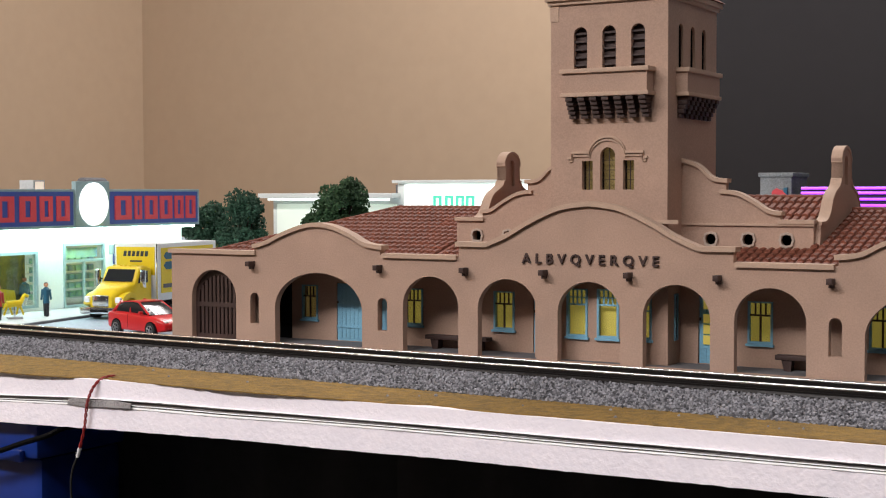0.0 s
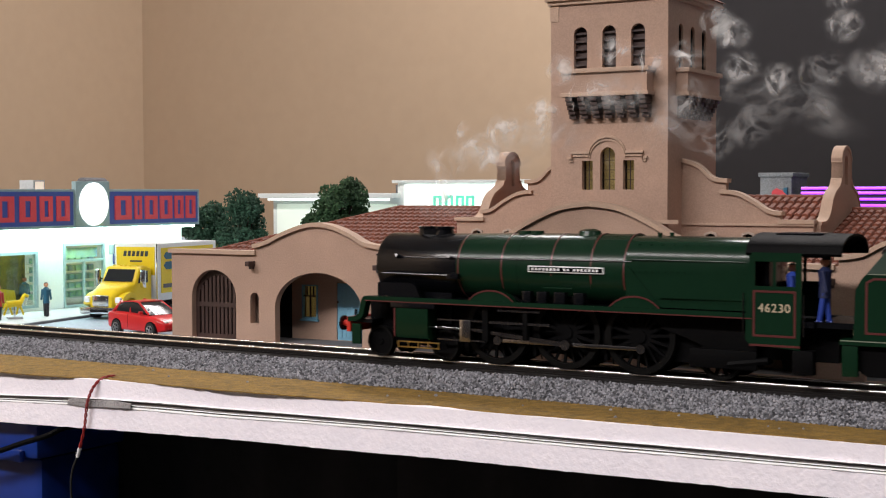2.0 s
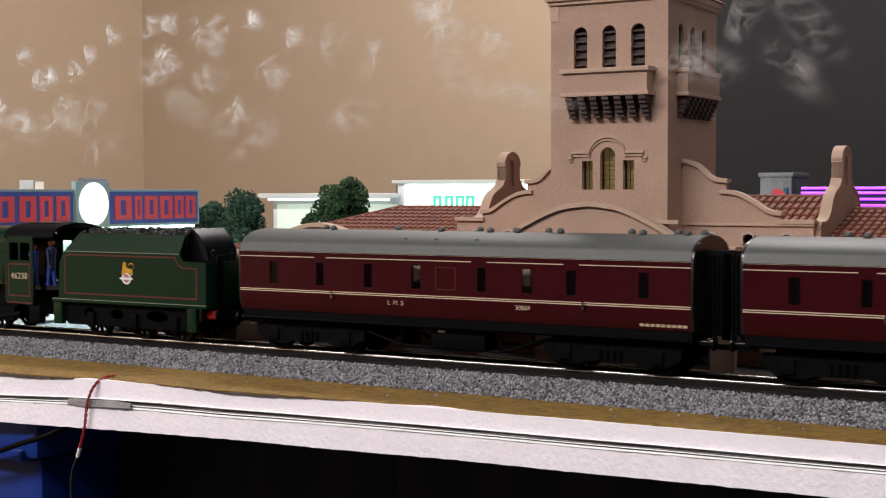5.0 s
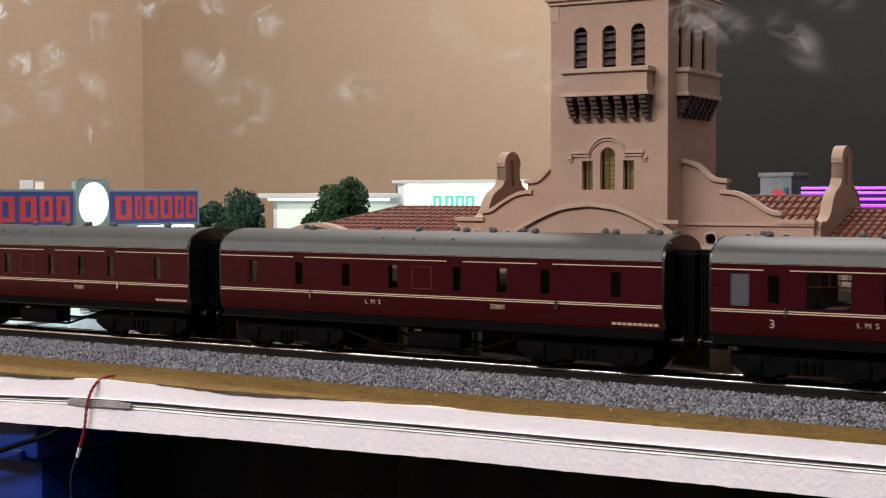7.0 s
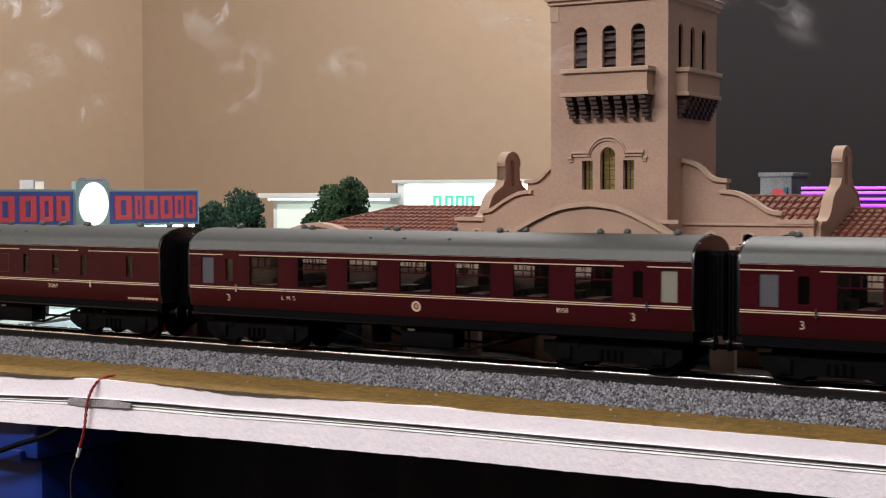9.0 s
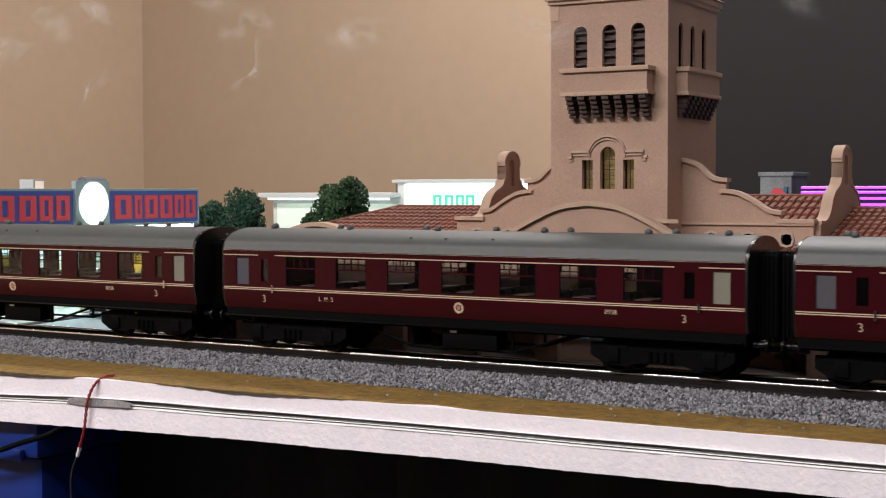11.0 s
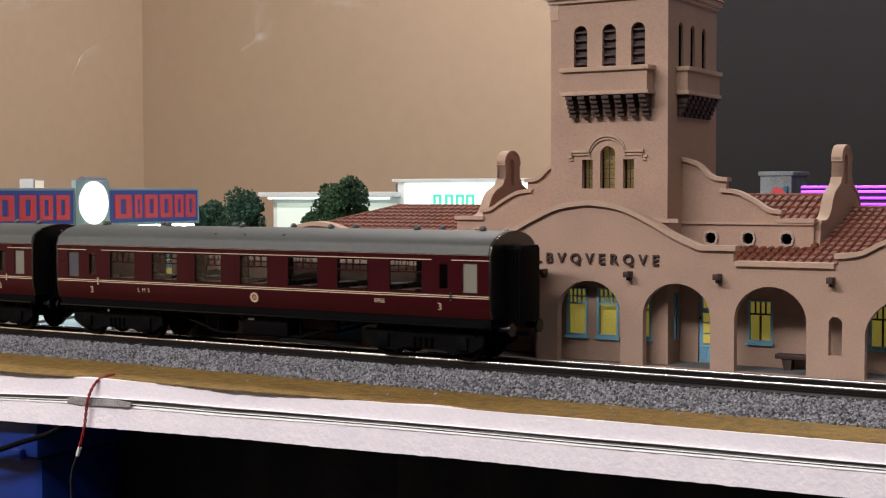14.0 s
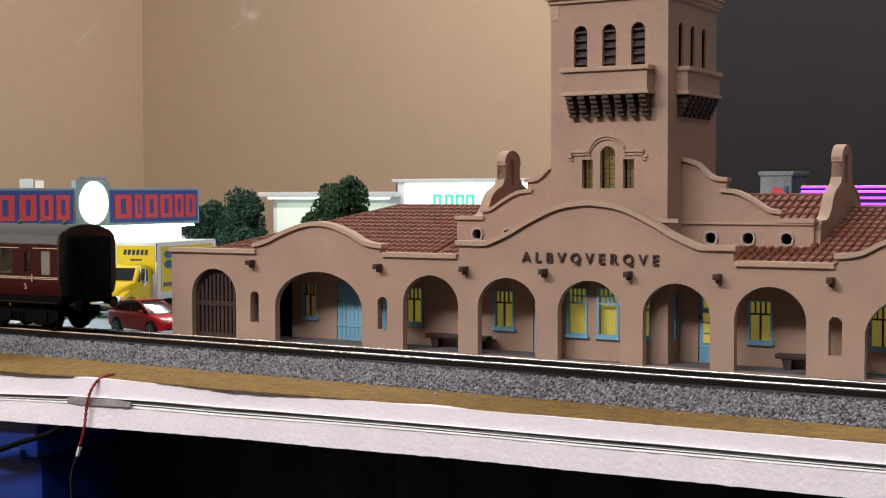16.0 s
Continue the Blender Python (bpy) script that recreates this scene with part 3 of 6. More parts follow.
def station():
    st = thing("station_building", mm(-53, 29.5, -4, 0, 0, 1.15), "mission-style pink-tan stucco station model with red tile roofs", "building")
    curve = glide([(49.6, 44.3), (57, 46.2), (65.7, 49.9), (75.2, 53.1), (84.2, 54.5), (93.4, 53.3), (102.6, 50), (110, 46.3), (118.2, 45)])
    ped = glide([(170.8, 47.2), (180.9, 51.4), (191.2, 57.0), (203.9, 62.4), (216.75, 64.2)])
    top = [(0, 41.5), (49.6, 41.5)] + curve + [(118.2, 41.7), (157.4, 41.7), (157.4, 47.2)] + ped
    top = top + mirrored(top)[1:]
    arches = [(129.7, 157.0), (166.4, 193.7), (203.1, 230.4), (239.8, 267.1), (276.5, 303.8)]
    holes = [arch(a, b, 0.6, 20.3, 33.1) for a, b in arches]
    for big in ((61.2, 108.6), (2 * HALF - 108.6, 2 * HALF - 61.2)):
        holes.append(arch(*big, 0.6, 16.5, 33.0, 26))
    for a, b in ((12.3, 38.7), (2 * HALF - 38.7, 2 * HALF - 12.3)):
        holes.append(arch(a, b, 0.6, 20, 32.8))
    slits = [(47, 51.9), (116.7, 121.6), (2 * HALF - 121.6, 2 * HALF - 116.7), (2 * HALF - 51.9, 2 * HALF - 47)]
    holes += [arch(a, b, 8.8, 20.6, 23.0, 10) for a, b in slits]
    part("wall_front", plate(B(), [[(0, -2), ] + top + [(2 * HALF, -2)]] + holes, "front", 0, 3.6), STUCCO, st)
    # coping along the top
    for pts in ([(-1.2, 42.2), (50.6, 42.2)], [(49.0, 45.2)] + [(a, b + 0.9) for a, b in curve[2:-2]] + [(119.6, 45.9)], [(119.6, 42.4), (156.6, 42.4)]):
        for q in (pts, mirrored(pts)):
            part("coping", strip(B(), q, 1.9, "front", -1.3, 4.6), TRIM, st)
    c = [(156.2, 48.1)] + [(a, b + 0.9) for a, b in ped]
    part("coping", strip(B(), c + mirrored(c)[1:], 2.0, "front", -1.4, 4.6), TRIM, st)
    # side walls, back, floors and ceilings
    for a in (0, 2 * HALF - 3.6):
        part("wall_side", box(B(), a, a + 3.6, 3.6, 150, -2, 41.5), STUCCO, st)
    part("wall_rear", box(B(), 3.6, 2 * HALF - 3.6, 146.4, 150, -2, 41.5), STUCCO, st)
    part("floor", box(B(), 0.2, 2 * HALF - 0.2, -3.5, 149, -2, 0.5), SLAB, st)
    for a, b in ((3.7, 186), (247.5, 2 * HALF - 3.7)):
        part("arcade_ceiling", box(B(), a, b, 3.7, 21.9, 36.5, 38), STUCCO, st)
    # inner wall of the arcade
    wins = [(61.2, 68.5, 10.8, 25.2), (117.6, 125.6, 10.6, 25.4), (163.0, 171.3, 10.7, 25.7), (275.5, 283.7, 10.6, 25.6), (322.0, 330.2, 10.6, 25.5), (376, 384, 10.6, 25.5)]
    doors = [(80.4, 108.2, 0.8, 27), (181.6, 187.4, 0.8, 26), (254.9, 263.4, 0.8, 27.4), (343, 359, 0.8, 26)]
    hl = [rect(a - 0.5, b + 0.5, max(c - 0.5, 0.75), d + 0.3) for a, b, c, d in wins + doors]
    part("wall_arcade", plate(B(), [rect(3.7, 2 * HALF - 3.7, 0.5, 38)] + hl, "front", 22, 24), STUCCO, st)
    for i, (a, b, c, d) in enumerate(wins):
        sash_window(st, a, b, c, d, 22.2, GLOWYELLOW if i else GLOWDIM, 4)
    for i, (a, b, c, d) in enumerate(doors):
        dd = panel_door(st, a, b, c, d, 22.3)
        if i == 2:
            # These panes glow by themselves for the lit room behind.
            for z0, z1 in ((8.4, 12.0), (12.6, 16.2), (16.8, 20.4), (22.4, 26.4)):
                part("pane", box(B(), a + 1.9, b - 1.6, 21.0, 21.3, z0, z1), GLOWYELLOW, dd, "small door pane glowing yellow")
    for a in (43.5, 2 * HALF - 54.4):
        part("dark_doorway", box(B(), a, a + 10.9, 20.8, 21.9, 0.6, 27), MATT, st, "dark doorway in the arcade")
    # projecting middle bay
    bay = [(203.8, 211.4, 11.0, 29.0), (217.3, 225.0, 11.0, 29.2), (232.0, 239.0, 11.2, 26.6)]
    part("wall_bay", plate(B(), [rect(188.5, 246.6, 0.5, 38)] + [rect(a - 0.5, b + 0.5, c - 0.5, d + 0.3) for a, b, c, d in bay], "front", 9, 11), STUCCO, st)
    part("meter_hatch", box(B(), 242.4, 245.6, 8.8, 9.05, 0.6, 12.7, 0.08), STUCCO, st, "small flush hatch cover")
    for a in (188.5, 244.6):
        part("wall_bay_side", box(B(), a, a + 2, 11.0, 21.9, 0.5, 38), STUCCO, st)
    sidew = part("window", plate(B(), [rect(15.6, 19.0, 9.8, 28.4), rect(16.4, 18.2, 10.8, 27.6)], "side", 246.5, 247.2), BLUE, st, "narrow light blue side window")
    part("pane", box(B(), 246.62, 246.7, 16.4, 18.2, 10.8, 27.6), DARKGLASS, sidew)
    for i, (a, b, c, d) in enumerate(bay):
        sash_window(st, a, b, c, d, 9.2, GLOWYELLOW, 4, True)
    for a, b in ((12.3, 38.7), (2 * HALF - 38.7, 2 * HALF - 12.3)):
        wood_gate(st, a, b)
    # rain spouts
    for u in (48.8, 118.2, 160.9, 197.6, 234.4, 270.6, 313.1, 2 * HALF - 48.8):
        sp = part("rain_spout", box(B(), u - 1.1, u + 1.1, -4.6, 0.4, 35.2, 37.4, 0.15), BROWN, st, "dark brown square rain spout")
        part("spout_foot", box(B(), u - 0.8, u + 0.8, -2.2, 0.3, 33.9, 35.2), BROWN, sp)
    lettering("station_name", "ALBVQVERQVE", 5.7, BROWN, st, mm(217.0, -0.5, 40.0, 90, 0, 0), 0.45, "dark brown raised letters", 1.72, 0.09)
    # wing roofs
    for side_ in (0, 1):
        f = (lambda a: 2 * HALF - a) if side_ else (lambda a: a)
        bm = B()
        quad = [(12, 3.7, 38.6), (139, 3.7, 38.6), (139, 85, 60.4), (74, 85, 60.4)]
        vs = [bm.verts.new((f(a), b, c)) for a, b, c in quad]
        bm.faces.new(vs)
        v2 = [bm.verts.new((f(a), b, c)) for a, b, c in [(12, 146, 42), (74, 85, 60.4), (139, 85, 60.4), (139, 146, 42)]]
        bm.faces.new(v2)
        v3 = [bm.verts.new((f(a), b, c)) for a, b, c in [(12, 3.7, 38.6), (74, 85, 60.4), (12, 146, 42)]]
        bm.faces.new(v3)
        roof = part("roof", bm, TILE, st, "red clay barrel tile roof")
        bm = B()
        lim = lambda u, v, f=f: f(u) > 12 + (v - 3.7) / 81.3 * 62 and f(u) < 137
        tiles(bm, min(f(12), f(138)), max(f(12), f(138)), 3.7, 38.6, 85, 60.4, lim, parent=roof)
        if bm.verts:
            tagged(part("roof_tiles", bm, TILE, roof), kind="stuff")
        bm = B()
        for k in range(40):
            t0, t1 = k / 40, (k + 1.25) / 40
            tube(bm, (f(12 + 62 * t0), 3.7 + 81.3 * t0, 39.2 + 21.8 * t0), (f(12 + 62 * t1), 3.7 + 81.3 * t1, 39.2 + 21.8 * t1), 1.35, 1.05, 8)
        for k in range(17):
            a = 74 + 3.7 * k
            tube(bm, (f(a), 85, 61.0), (f(a + 4.2), 85, 61.0), 1.35, 1.1, 8)
        part("ridge_tiles", bm, TILE, roof)
        part("flat_roof", box(B(), min(f(3.7), f(40)), max(f(3.7), f(40)), 3.7, 146, 37.5, 38.5), SLAB, st)
    # tile skirt between the front parapet and the upper hall
    bm = B()
    bm.faces.new([bm.verts.new(c) for c in ((119, 3.7, 38.6), (2 * HALF - 119, 3.7, 38.6), (2 * HALF - 119, 34, 45.6), (119, 34, 45.6))])
    skirt = part("skirt_roof", bm, TILE, st, "narrow red tile roof strip")
    bm = B()
    tiles(bm, 140, 2 * HALF - 139, 3.7, 38.6, 34, 45.8, lambda u, v: not 186 < u < 247, rows=5, parent=skirt, single=300)
    bm.free()
    # upper hall
    scroll = glide([(283.5, 60.2), (278.7, 61.0), (272.9, 64.6), (266, 68.0), (259.5, 68.9)], 4)[::-1]
    up = glide([(242.6, 81.6), (249.4, 79.3), (255.4, 74.2), (261.3, 73.2)], 4)
    right = up + [(261.3, 68.9)] + scroll[1:] + [(283.5, 56.9), (296.6, 56.9)]
    out = mirrored(right) + right
    vents = [(255.1, 49.7), (270.6, 49.7), (286.1, 49.7)]
    vents += [(2 * HALF - a, b) for a, b in vents]
    part("wall_hall", plate(B(), [[(137, 40)] + out + [(296.6, 40)]] + [oval(a, b, 2.7, 2.7, 16) for a, b in vents], "front", 34, 37), STUCCO, st)
    # Black sheet painted in for the shade behind the vents.
    part("vent_back", box(B(), 140, 294, 40.5, 41, 41, 56), MATT, st, "black sheet giving the shade behind the vents")
    for a, b in vents:
        quatrefoil(st, a, b, 34)
    for pts in ([(242.6, 82.4)] + [(a, b + 0.8) for a, b in up[1:]] + [(262.2, 74.0)], [(258.8, 69.7)] + [(a, b + 0.8) for a, b in scroll[1:]] + [(284.2, 61.0)], [(282.6, 57.7), (297.2, 57.7)]):
        for q in (pts, mirrored(pts)):
            part("coping", strip(B(), q, 1.6, "front", 32.8, 37.8), TRIM, st)
    part("string_course", box(B(), 243, 297, 33.2, 34.0, 55.2, 56.1), TRIM, st)
    # gable end walls of the hall
    g = glide([(37, 56.5), (43, 56.6), (47.5, 58.2), (50.5, 61), (53, 64.8), (56.5, 67.8), (61, 69.6), (64.4, 71.2), (65.6, 73.4)], 3) + [(66.8, 73.6), (66.8, 81.0), (66.2, 81.2), (66.2, 82.2)] + glide([(66.6, 83.0), (68, 84.9), (70.6, 86.4), (74, 87.0)], 3)
    prof = g + [(148 - a, b) for a, b in reversed(g)][1:]
    for a0 in (294.9, 139.9):
        part("gable", plate(B(), [[(34, 39)] + prof + [(114, 39)], arch(71.4, 76.6, 71.5, 81, 83.6, 10)], "side", a0, a0 + 3.8), STUCCO, st, "curved stucco gable with arched opening")
        part("niche_back", box(B(), a0 + 1.4, a0 + 2.2, 71.0, 77.0, 71, 84), STUCCO, st)
        part("gable_coping", strip(B(), [(p, q + 0.6) for p, q in prof], 1.2, "side", a0 - 0.35, a0 + 4.2), TRIM, st)
    bm = B()
    for va, za, vb, zb in ((37, 52, 75, 65.5), (75, 65.5, 113, 52)):
        bm.faces.new([bm.verts.new(c) for c in ((142, va, za), (291.6, va, za), (291.6, vb, zb), (142, vb, zb))])
    hr = part("hall_roof", bm, TILE, st, "red clay barrel tile roof")
    bm = B()
    tiles(bm, 243, 291, 40, 53, 75, 65.9, lambda u, v: True, rows=5)
    tiles(bm, 142, 190, 40, 53, 75, 65.9, lambda u, v: True, rows=5)
    for k in range(40):
        tube(bm, (142 + 3.7 * k, 75, 66.3), (146.2 + 3.7 * k, 75, 66.3), 1.3, 1.05, 8)
    tagged(part("roof_tiles", bm, TILE, hr), kind="stuff")
    tower(st)


def tower(st):
    u0, u1, v0, v1, top = 191.0, 242.5, 18.5, 74.8, 150.0
    bel = [(201.4, 207.4), (214.1, 220.1), (226.7, 232.7)]
    tri = [rect(205.2, 210, 69.7, 81.5), arch(213.3, 219.9, 69.7, 83.4, 86.9), rect(223.4, 228.2, 69.7, 81.5)]
    tw = part("tower_wall_front", plate(B(), [rect(u0, u1, 38, top)] + [arch(a, b, 119.2, 133.2, 136.2) for a, b in bel] + tri, "front", v0, v0 + 2.4), STUCCO, st)
    part("tower_wall_rear", box(B(), u0, u1, v1 - 2.4, v1, 38, top), STUCCO, st)
    sides = [(30.0, 35.2), (43.4, 48.6), (56.8, 62.0)]
    for a in (u0, u1 - 1.1):
        part("tower_wall_side", plate(B(), [rect(v0 + 2.4, v1 - 2.4, 38, top)] + [arch(p, q, 118.8, 134.0, 136.8, 12) for p, q in sides], "side", a, a + 1.1), STUCCO, st)
    # Black block puts the tower's inner shade into colour.
    part("tower_core", box(B(), u0 + 3, u1 - 3, v0 + 7, v1 - 7, 40, top - 1), MATT, st, "black block giving the shade inside the tower")
    for i, (a, b) in enumerate(bel):
        lv = B()
        for k in range(5):
            z = 120.4 + k * 3.2
            box(lv, a - 0.2, b + 0.2, v0 + 1.1, v0 + 2.2, z, z + 0.7)
        part("louvre", lv, mat("louvre_%s" % "abc"[i], (0.06, 0.042, 0.04), 0.7) if i == 0 else bpy.data.materials["louvre_a"], tw, "grey-brown wooden louvre slats")
        part("backing", box(B(), a - 0.5, b + 0.5, v0 + 2.5, v0 + 2.8, 119, 136.8), BROWN, tw)
    # Black sheets stand for the shade in the side slots.
    for p, q in sides:
        part("backing", box(B(), u1 - 3.4, u1 - 3.1, p - 0.5, q + 0.5, 118, 137.4), MATT, tw)
    for a, b, t in ((205.2, 210, 81.5), (213.3, 219.9, 86.6), (223.4, 228.2, 81.5)):
        bm = B()
        x = (a + b) / 2
        box(bm, x - 0.16, x + 0.16, v0 + 1.7, v0 + 2.2, 69.7, t)
        for k in range(1, 4):
            box(bm, a, b, v0 + 1.75, v0 + 2.15, 69.7 + k * 4 - 0.13, 69.7 + k * 4 + 0.13)
        w = part("tower_window", bm, BROWN, tw, "brown glazed tower window")
        pane = part("pane", box(B(), a - 0.3, b + 0.3, v0 + 2.45, v0 + 2.6, 69.5, t + 0.4), GLASS, w)
        pane.visible_shadow = False
        # Amber look of the glass is added as a dim glow.
        part("light_panel", box(B(), a - 0.3, b + 0.3, v0 + 5, v0 + 5.4, 69.5, t + 0.4), GLOWDIM, w, "dim amber glow panel behind the tower window")
    # hood mould over the three windows
    hood = [(199.0, 83.2), (200.8, 83.2), (200.8, 85.4), (208.5, 85.4)] + [(216.6 + 8.0 * math.cos(math.pi * (1 - k / 14)), 84.6 + 7.2 * math.sin(math.pi * (1 - k / 14))) for k in range(15)] + [(224.7, 85.4), (232.4, 85.4), (232.4, 83.2), (234.0, 83.2)]
    for off, h, d in ((0.0, 1.0, 0.9), (-1.5, 0.7, 0.6)):
        part("hood_mould", strip(B(), [(216.6 + (a - 216.6) * (1 + off * 0.02), b + off) for a, b in hood], h, "front", v0 - d, v0 + 0.1), TRIM, tw)
    # balconies with stepped brackets
    bal = part("balcony", box(B(), 199.5, 236.2, 11.8, v0, 108.9, 116.8), STUCCO, tw, "stucco balcony on dark brackets")
    part("balcony_rail", box(B(), 198.4, 237.3, 10.7, v0, 116.8, 118.6, 0.2), TRIM, bal)
    part("balcony_base", box(B(), 198.6, 237.1, 11.0, v0, 107.3, 108.9, 0.2), TRIM, bal)
    me = None
    for k in range(7):
        u = 202.3 + k * 5.3
        if me is None:
            bm = B()
            for j in range(5):
                box(bm, -1.55, 1.55, 11.6 + j * 1.0 + 0.0, v0, 105.6 - j * 1.75, 107.25 - j * 1.75, 0.15)
            me = to_mesh("bracket", bm, BROWN)
        ob = new("bracket", me)
        ob.parent = bal
        ob.location = (u * MM, 0, 0)
    bal = part("balcony", box(B(), u1, 247.3, 27.4, 65.4, 108.9, 116.8), STUCCO, tw, "stucco balcony on dark brackets")
    part("balcony_rail", box(B(), u1, 248.3, 26.6, 66.6, 116.8, 118.6, 0.2), TRIM, bal)
    part("balcony_base", box(B(), u1, 248.0, 27.0, 66.2, 107.3, 108.9, 0.2), TRIM, bal)
    me = None
    for k in range(7):
        if me is None:
            bm = B()
            for j in range(5):
                box(bm, u1, 247.6 - j * 0.85, -1.55, 1.55, 105.6 - j * 1.75, 107.25 - j * 1.75, 0.15)
            me = to_mesh("bracket", bm, BROWN)
        ob = new("bracket", me)
        ob.parent = bal
        ob.location = (0, (30.4 + k * 5.4) * MM, 0)
    part("cornice", box(B(), u0 - 2.2, u1 + 2.2, v0 - 2.2, v1 + 2.2, 147.2, 149.4, 0.3), TRIM, tw)
    part("cornice_band", box(B(), u0 - 1.1, u1 + 1.1, v0 - 1.1, v1 + 1.1, 145.6, 147.2, 0.2), TRIM, tw)
    bm = B()
    apex = bm.verts.new(((u0 + u1) / 2, (v0 + v1) / 2, 168))
    cs = [bm.verts.new(c) for c in ((u0 - 3, v0 - 3, 149.5), (u1 + 3, v0 - 3, 149.5), (u1 + 3, v1 + 3, 149.5), (u0 - 3, v1 + 3, 149.5))]
    for k in range(4):
        bm.faces.new((cs[k], cs[(k + 1) % 4], apex))
    bm.faces.new(cs[::-1])
    part("tower_roof", bm, TILE, tw)
    part("ledge", box(B(), 186, 247.5, v0 - 1.2, v0, 56.0, 57.6), TRIM, tw)
    # small plates stuck on the tower front
    part("moulding_mark", box(B(), 190.6, 194.6, v0 - 0.25, v0 + 0.1, 139, 145.5), TRIM, tw)


def benches():
    def bench(m):
        b = thing("bench", m, "dark brown wooden bench in the station arcade", "bench", "arcade benches")
        part("seat", box(B(), -15.4, 15.4, -2.6, 2.6, 4.2, 6.0, 0.2), BROWN, b)
        for x in (-10.6, 10.6):
            part("leg", plate(B(), [[(x - 1.3, 0), (x + 1.3, 0), (x + 1.6, 4.2), (x - 2.4, 4.2)]], "front", -2.1, 2.1), BROWN, b)
        return b
    th = radians(1.15)
    first = None
    for u, v in ((147.0, 17.6), (302.9, 17.6)):
        m = mm(-53 + u * math.cos(th) - v * math.sin(th), 29.5 + u * math.sin(th) + v * math.cos(th), -3.5, 0, 0, 1.15)
        first = bench(m) if first is None else copy_thing(first, m)


station()
benches()


# ---- train ----
S_ROWS = [(0, 1062), (0.5, 1002), (1, 942), (1.5, 882.4), (2, 822.4), (2.5, 762.5), (3, 702.2), (3.5, 641.4), (4, 580.2), (4.5, 520), (5, 461), (5.5, 403.5), (6, 346.4),
          (6.5, 290.1), (7, 233.6), (7.5, 177.6), (8, 119), (8.5, 58.5), (9, 0.2), (9.5, -56), (10, -112), (10.5, -168), (11, -224.3), (11.5, -280.6), (12, -337.4), (12.5, -395.1),
          (13, -451.4), (13.5, -508), (14, -566.4), (14.5, -623.4), (15, -680.2), (15.5, -736.2), (16, -793)]


def s_at(t):
    return float(np.interp(t, [a for a, b in S_ROWS], [b for a, b in S_ROWS]))


LOCO, TENDER, COACHES, SPIN, RODWORK, RIDERS = -739.3, -739.3, [], [], {}, []


def wheelset(parent, x, r, spokes, near=9.6, material=None):
    """An axle that turns, with its two wheels."""
    m = material or MATT
    ob = part("wheelset", tube(B(), (0, -near, 0), (0, near, 0), 0.9, n=8), m, parent, "", mm(x, 0, r))
    for sgn in (-1, 1):
        y0 = sgn * near - 0.6
        holes = []
        for k in range(spokes):
            a0, a1 = (k + 0.1) * math.tau / spokes, (k + 0.9) * math.tau / spokes
            mid = (a0 + a1) / 2
            holes.append([(r * 0.3 * math.cos(mid), r * 0.3 * math.sin(mid)), (r * 0.82 * math.cos(a1), r * 0.82 * math.sin(a1)), (r * 0.83 * math.cos(mid), r * 0.83 * math.sin(mid)), (r * 0.82 * math.cos(a0), r * 0.82 * math.sin(a0))])
        w = part("wheel", plate(B(), [oval(0, 0, r * 0.99, r * 0.99, 40)] + holes, "front", y0, y0 + 1.0), m, ob)
        part("tyre", ring(B(), 0, y0 - 0.5, 0, r * 0.85, r, 2.2, 36), RIM, w)
        part("flange", ring(B(), 0, y0 + (1.7 if sgn < 0 else -1.0), 0, r * 0.85, r + 0.6, 0.5, 36), m, w)
        part("hub", tube(B(), (0, y0 - 0.6, 0), (0, y0 + 1.6, 0), max(1.2, r * 0.17), n=14), m, w)
    SPIN.append((ob, x, r))
    return ob


def boiler_section(bm, stations, n=40, cz=36.2):
    rows = []
    for x, r, c in stations:
        rows.append([bm.verts.new((x, r * math.cos(k * math.tau / n), c + r * math.sin(k * math.tau / n))) for k in range(n)])
    for a, b in zip(rows, rows[1:]):
        for k in range(n):
            bm.faces.new((a[k], a[(k + 1) % n], b[(k + 1) % n], b[k]))
    bm.faces.new(rows[0][::-1])
    bm.faces.new(rows[-1])
    return bm


def firebox_shell(bm, x0, x1, w0, w1):
    """Belpaire-like rounded shell from x0 to x1."""
    rows = []
    for x, w in ((x0, w0), (x1, w1)):
        pts = [(-w, 24.5), (-w, 37)] + [(-w * math.cos(a) ** 0.66, 37 + 12.0 * math.sin(a) ** 0.8) for a in [math.pi / 2 * k / 14 for k in range(1, 14)]] + [(0, 49.0)]
        pts = pts + [(-p, q) for p, q in reversed(pts)][1:]
        rows.append([bm.verts.new((x, p, q)) for p, q in pts])
    n = len(rows[0])
    for k in range(n):
        bm.faces.new((rows[0][k], rows[0][(k + 1) % n], rows[1][(k + 1) % n], rows[1][k]))
    bm.faces.new(rows[0][::-1]), bm.faces.new(rows[1])
    return bm


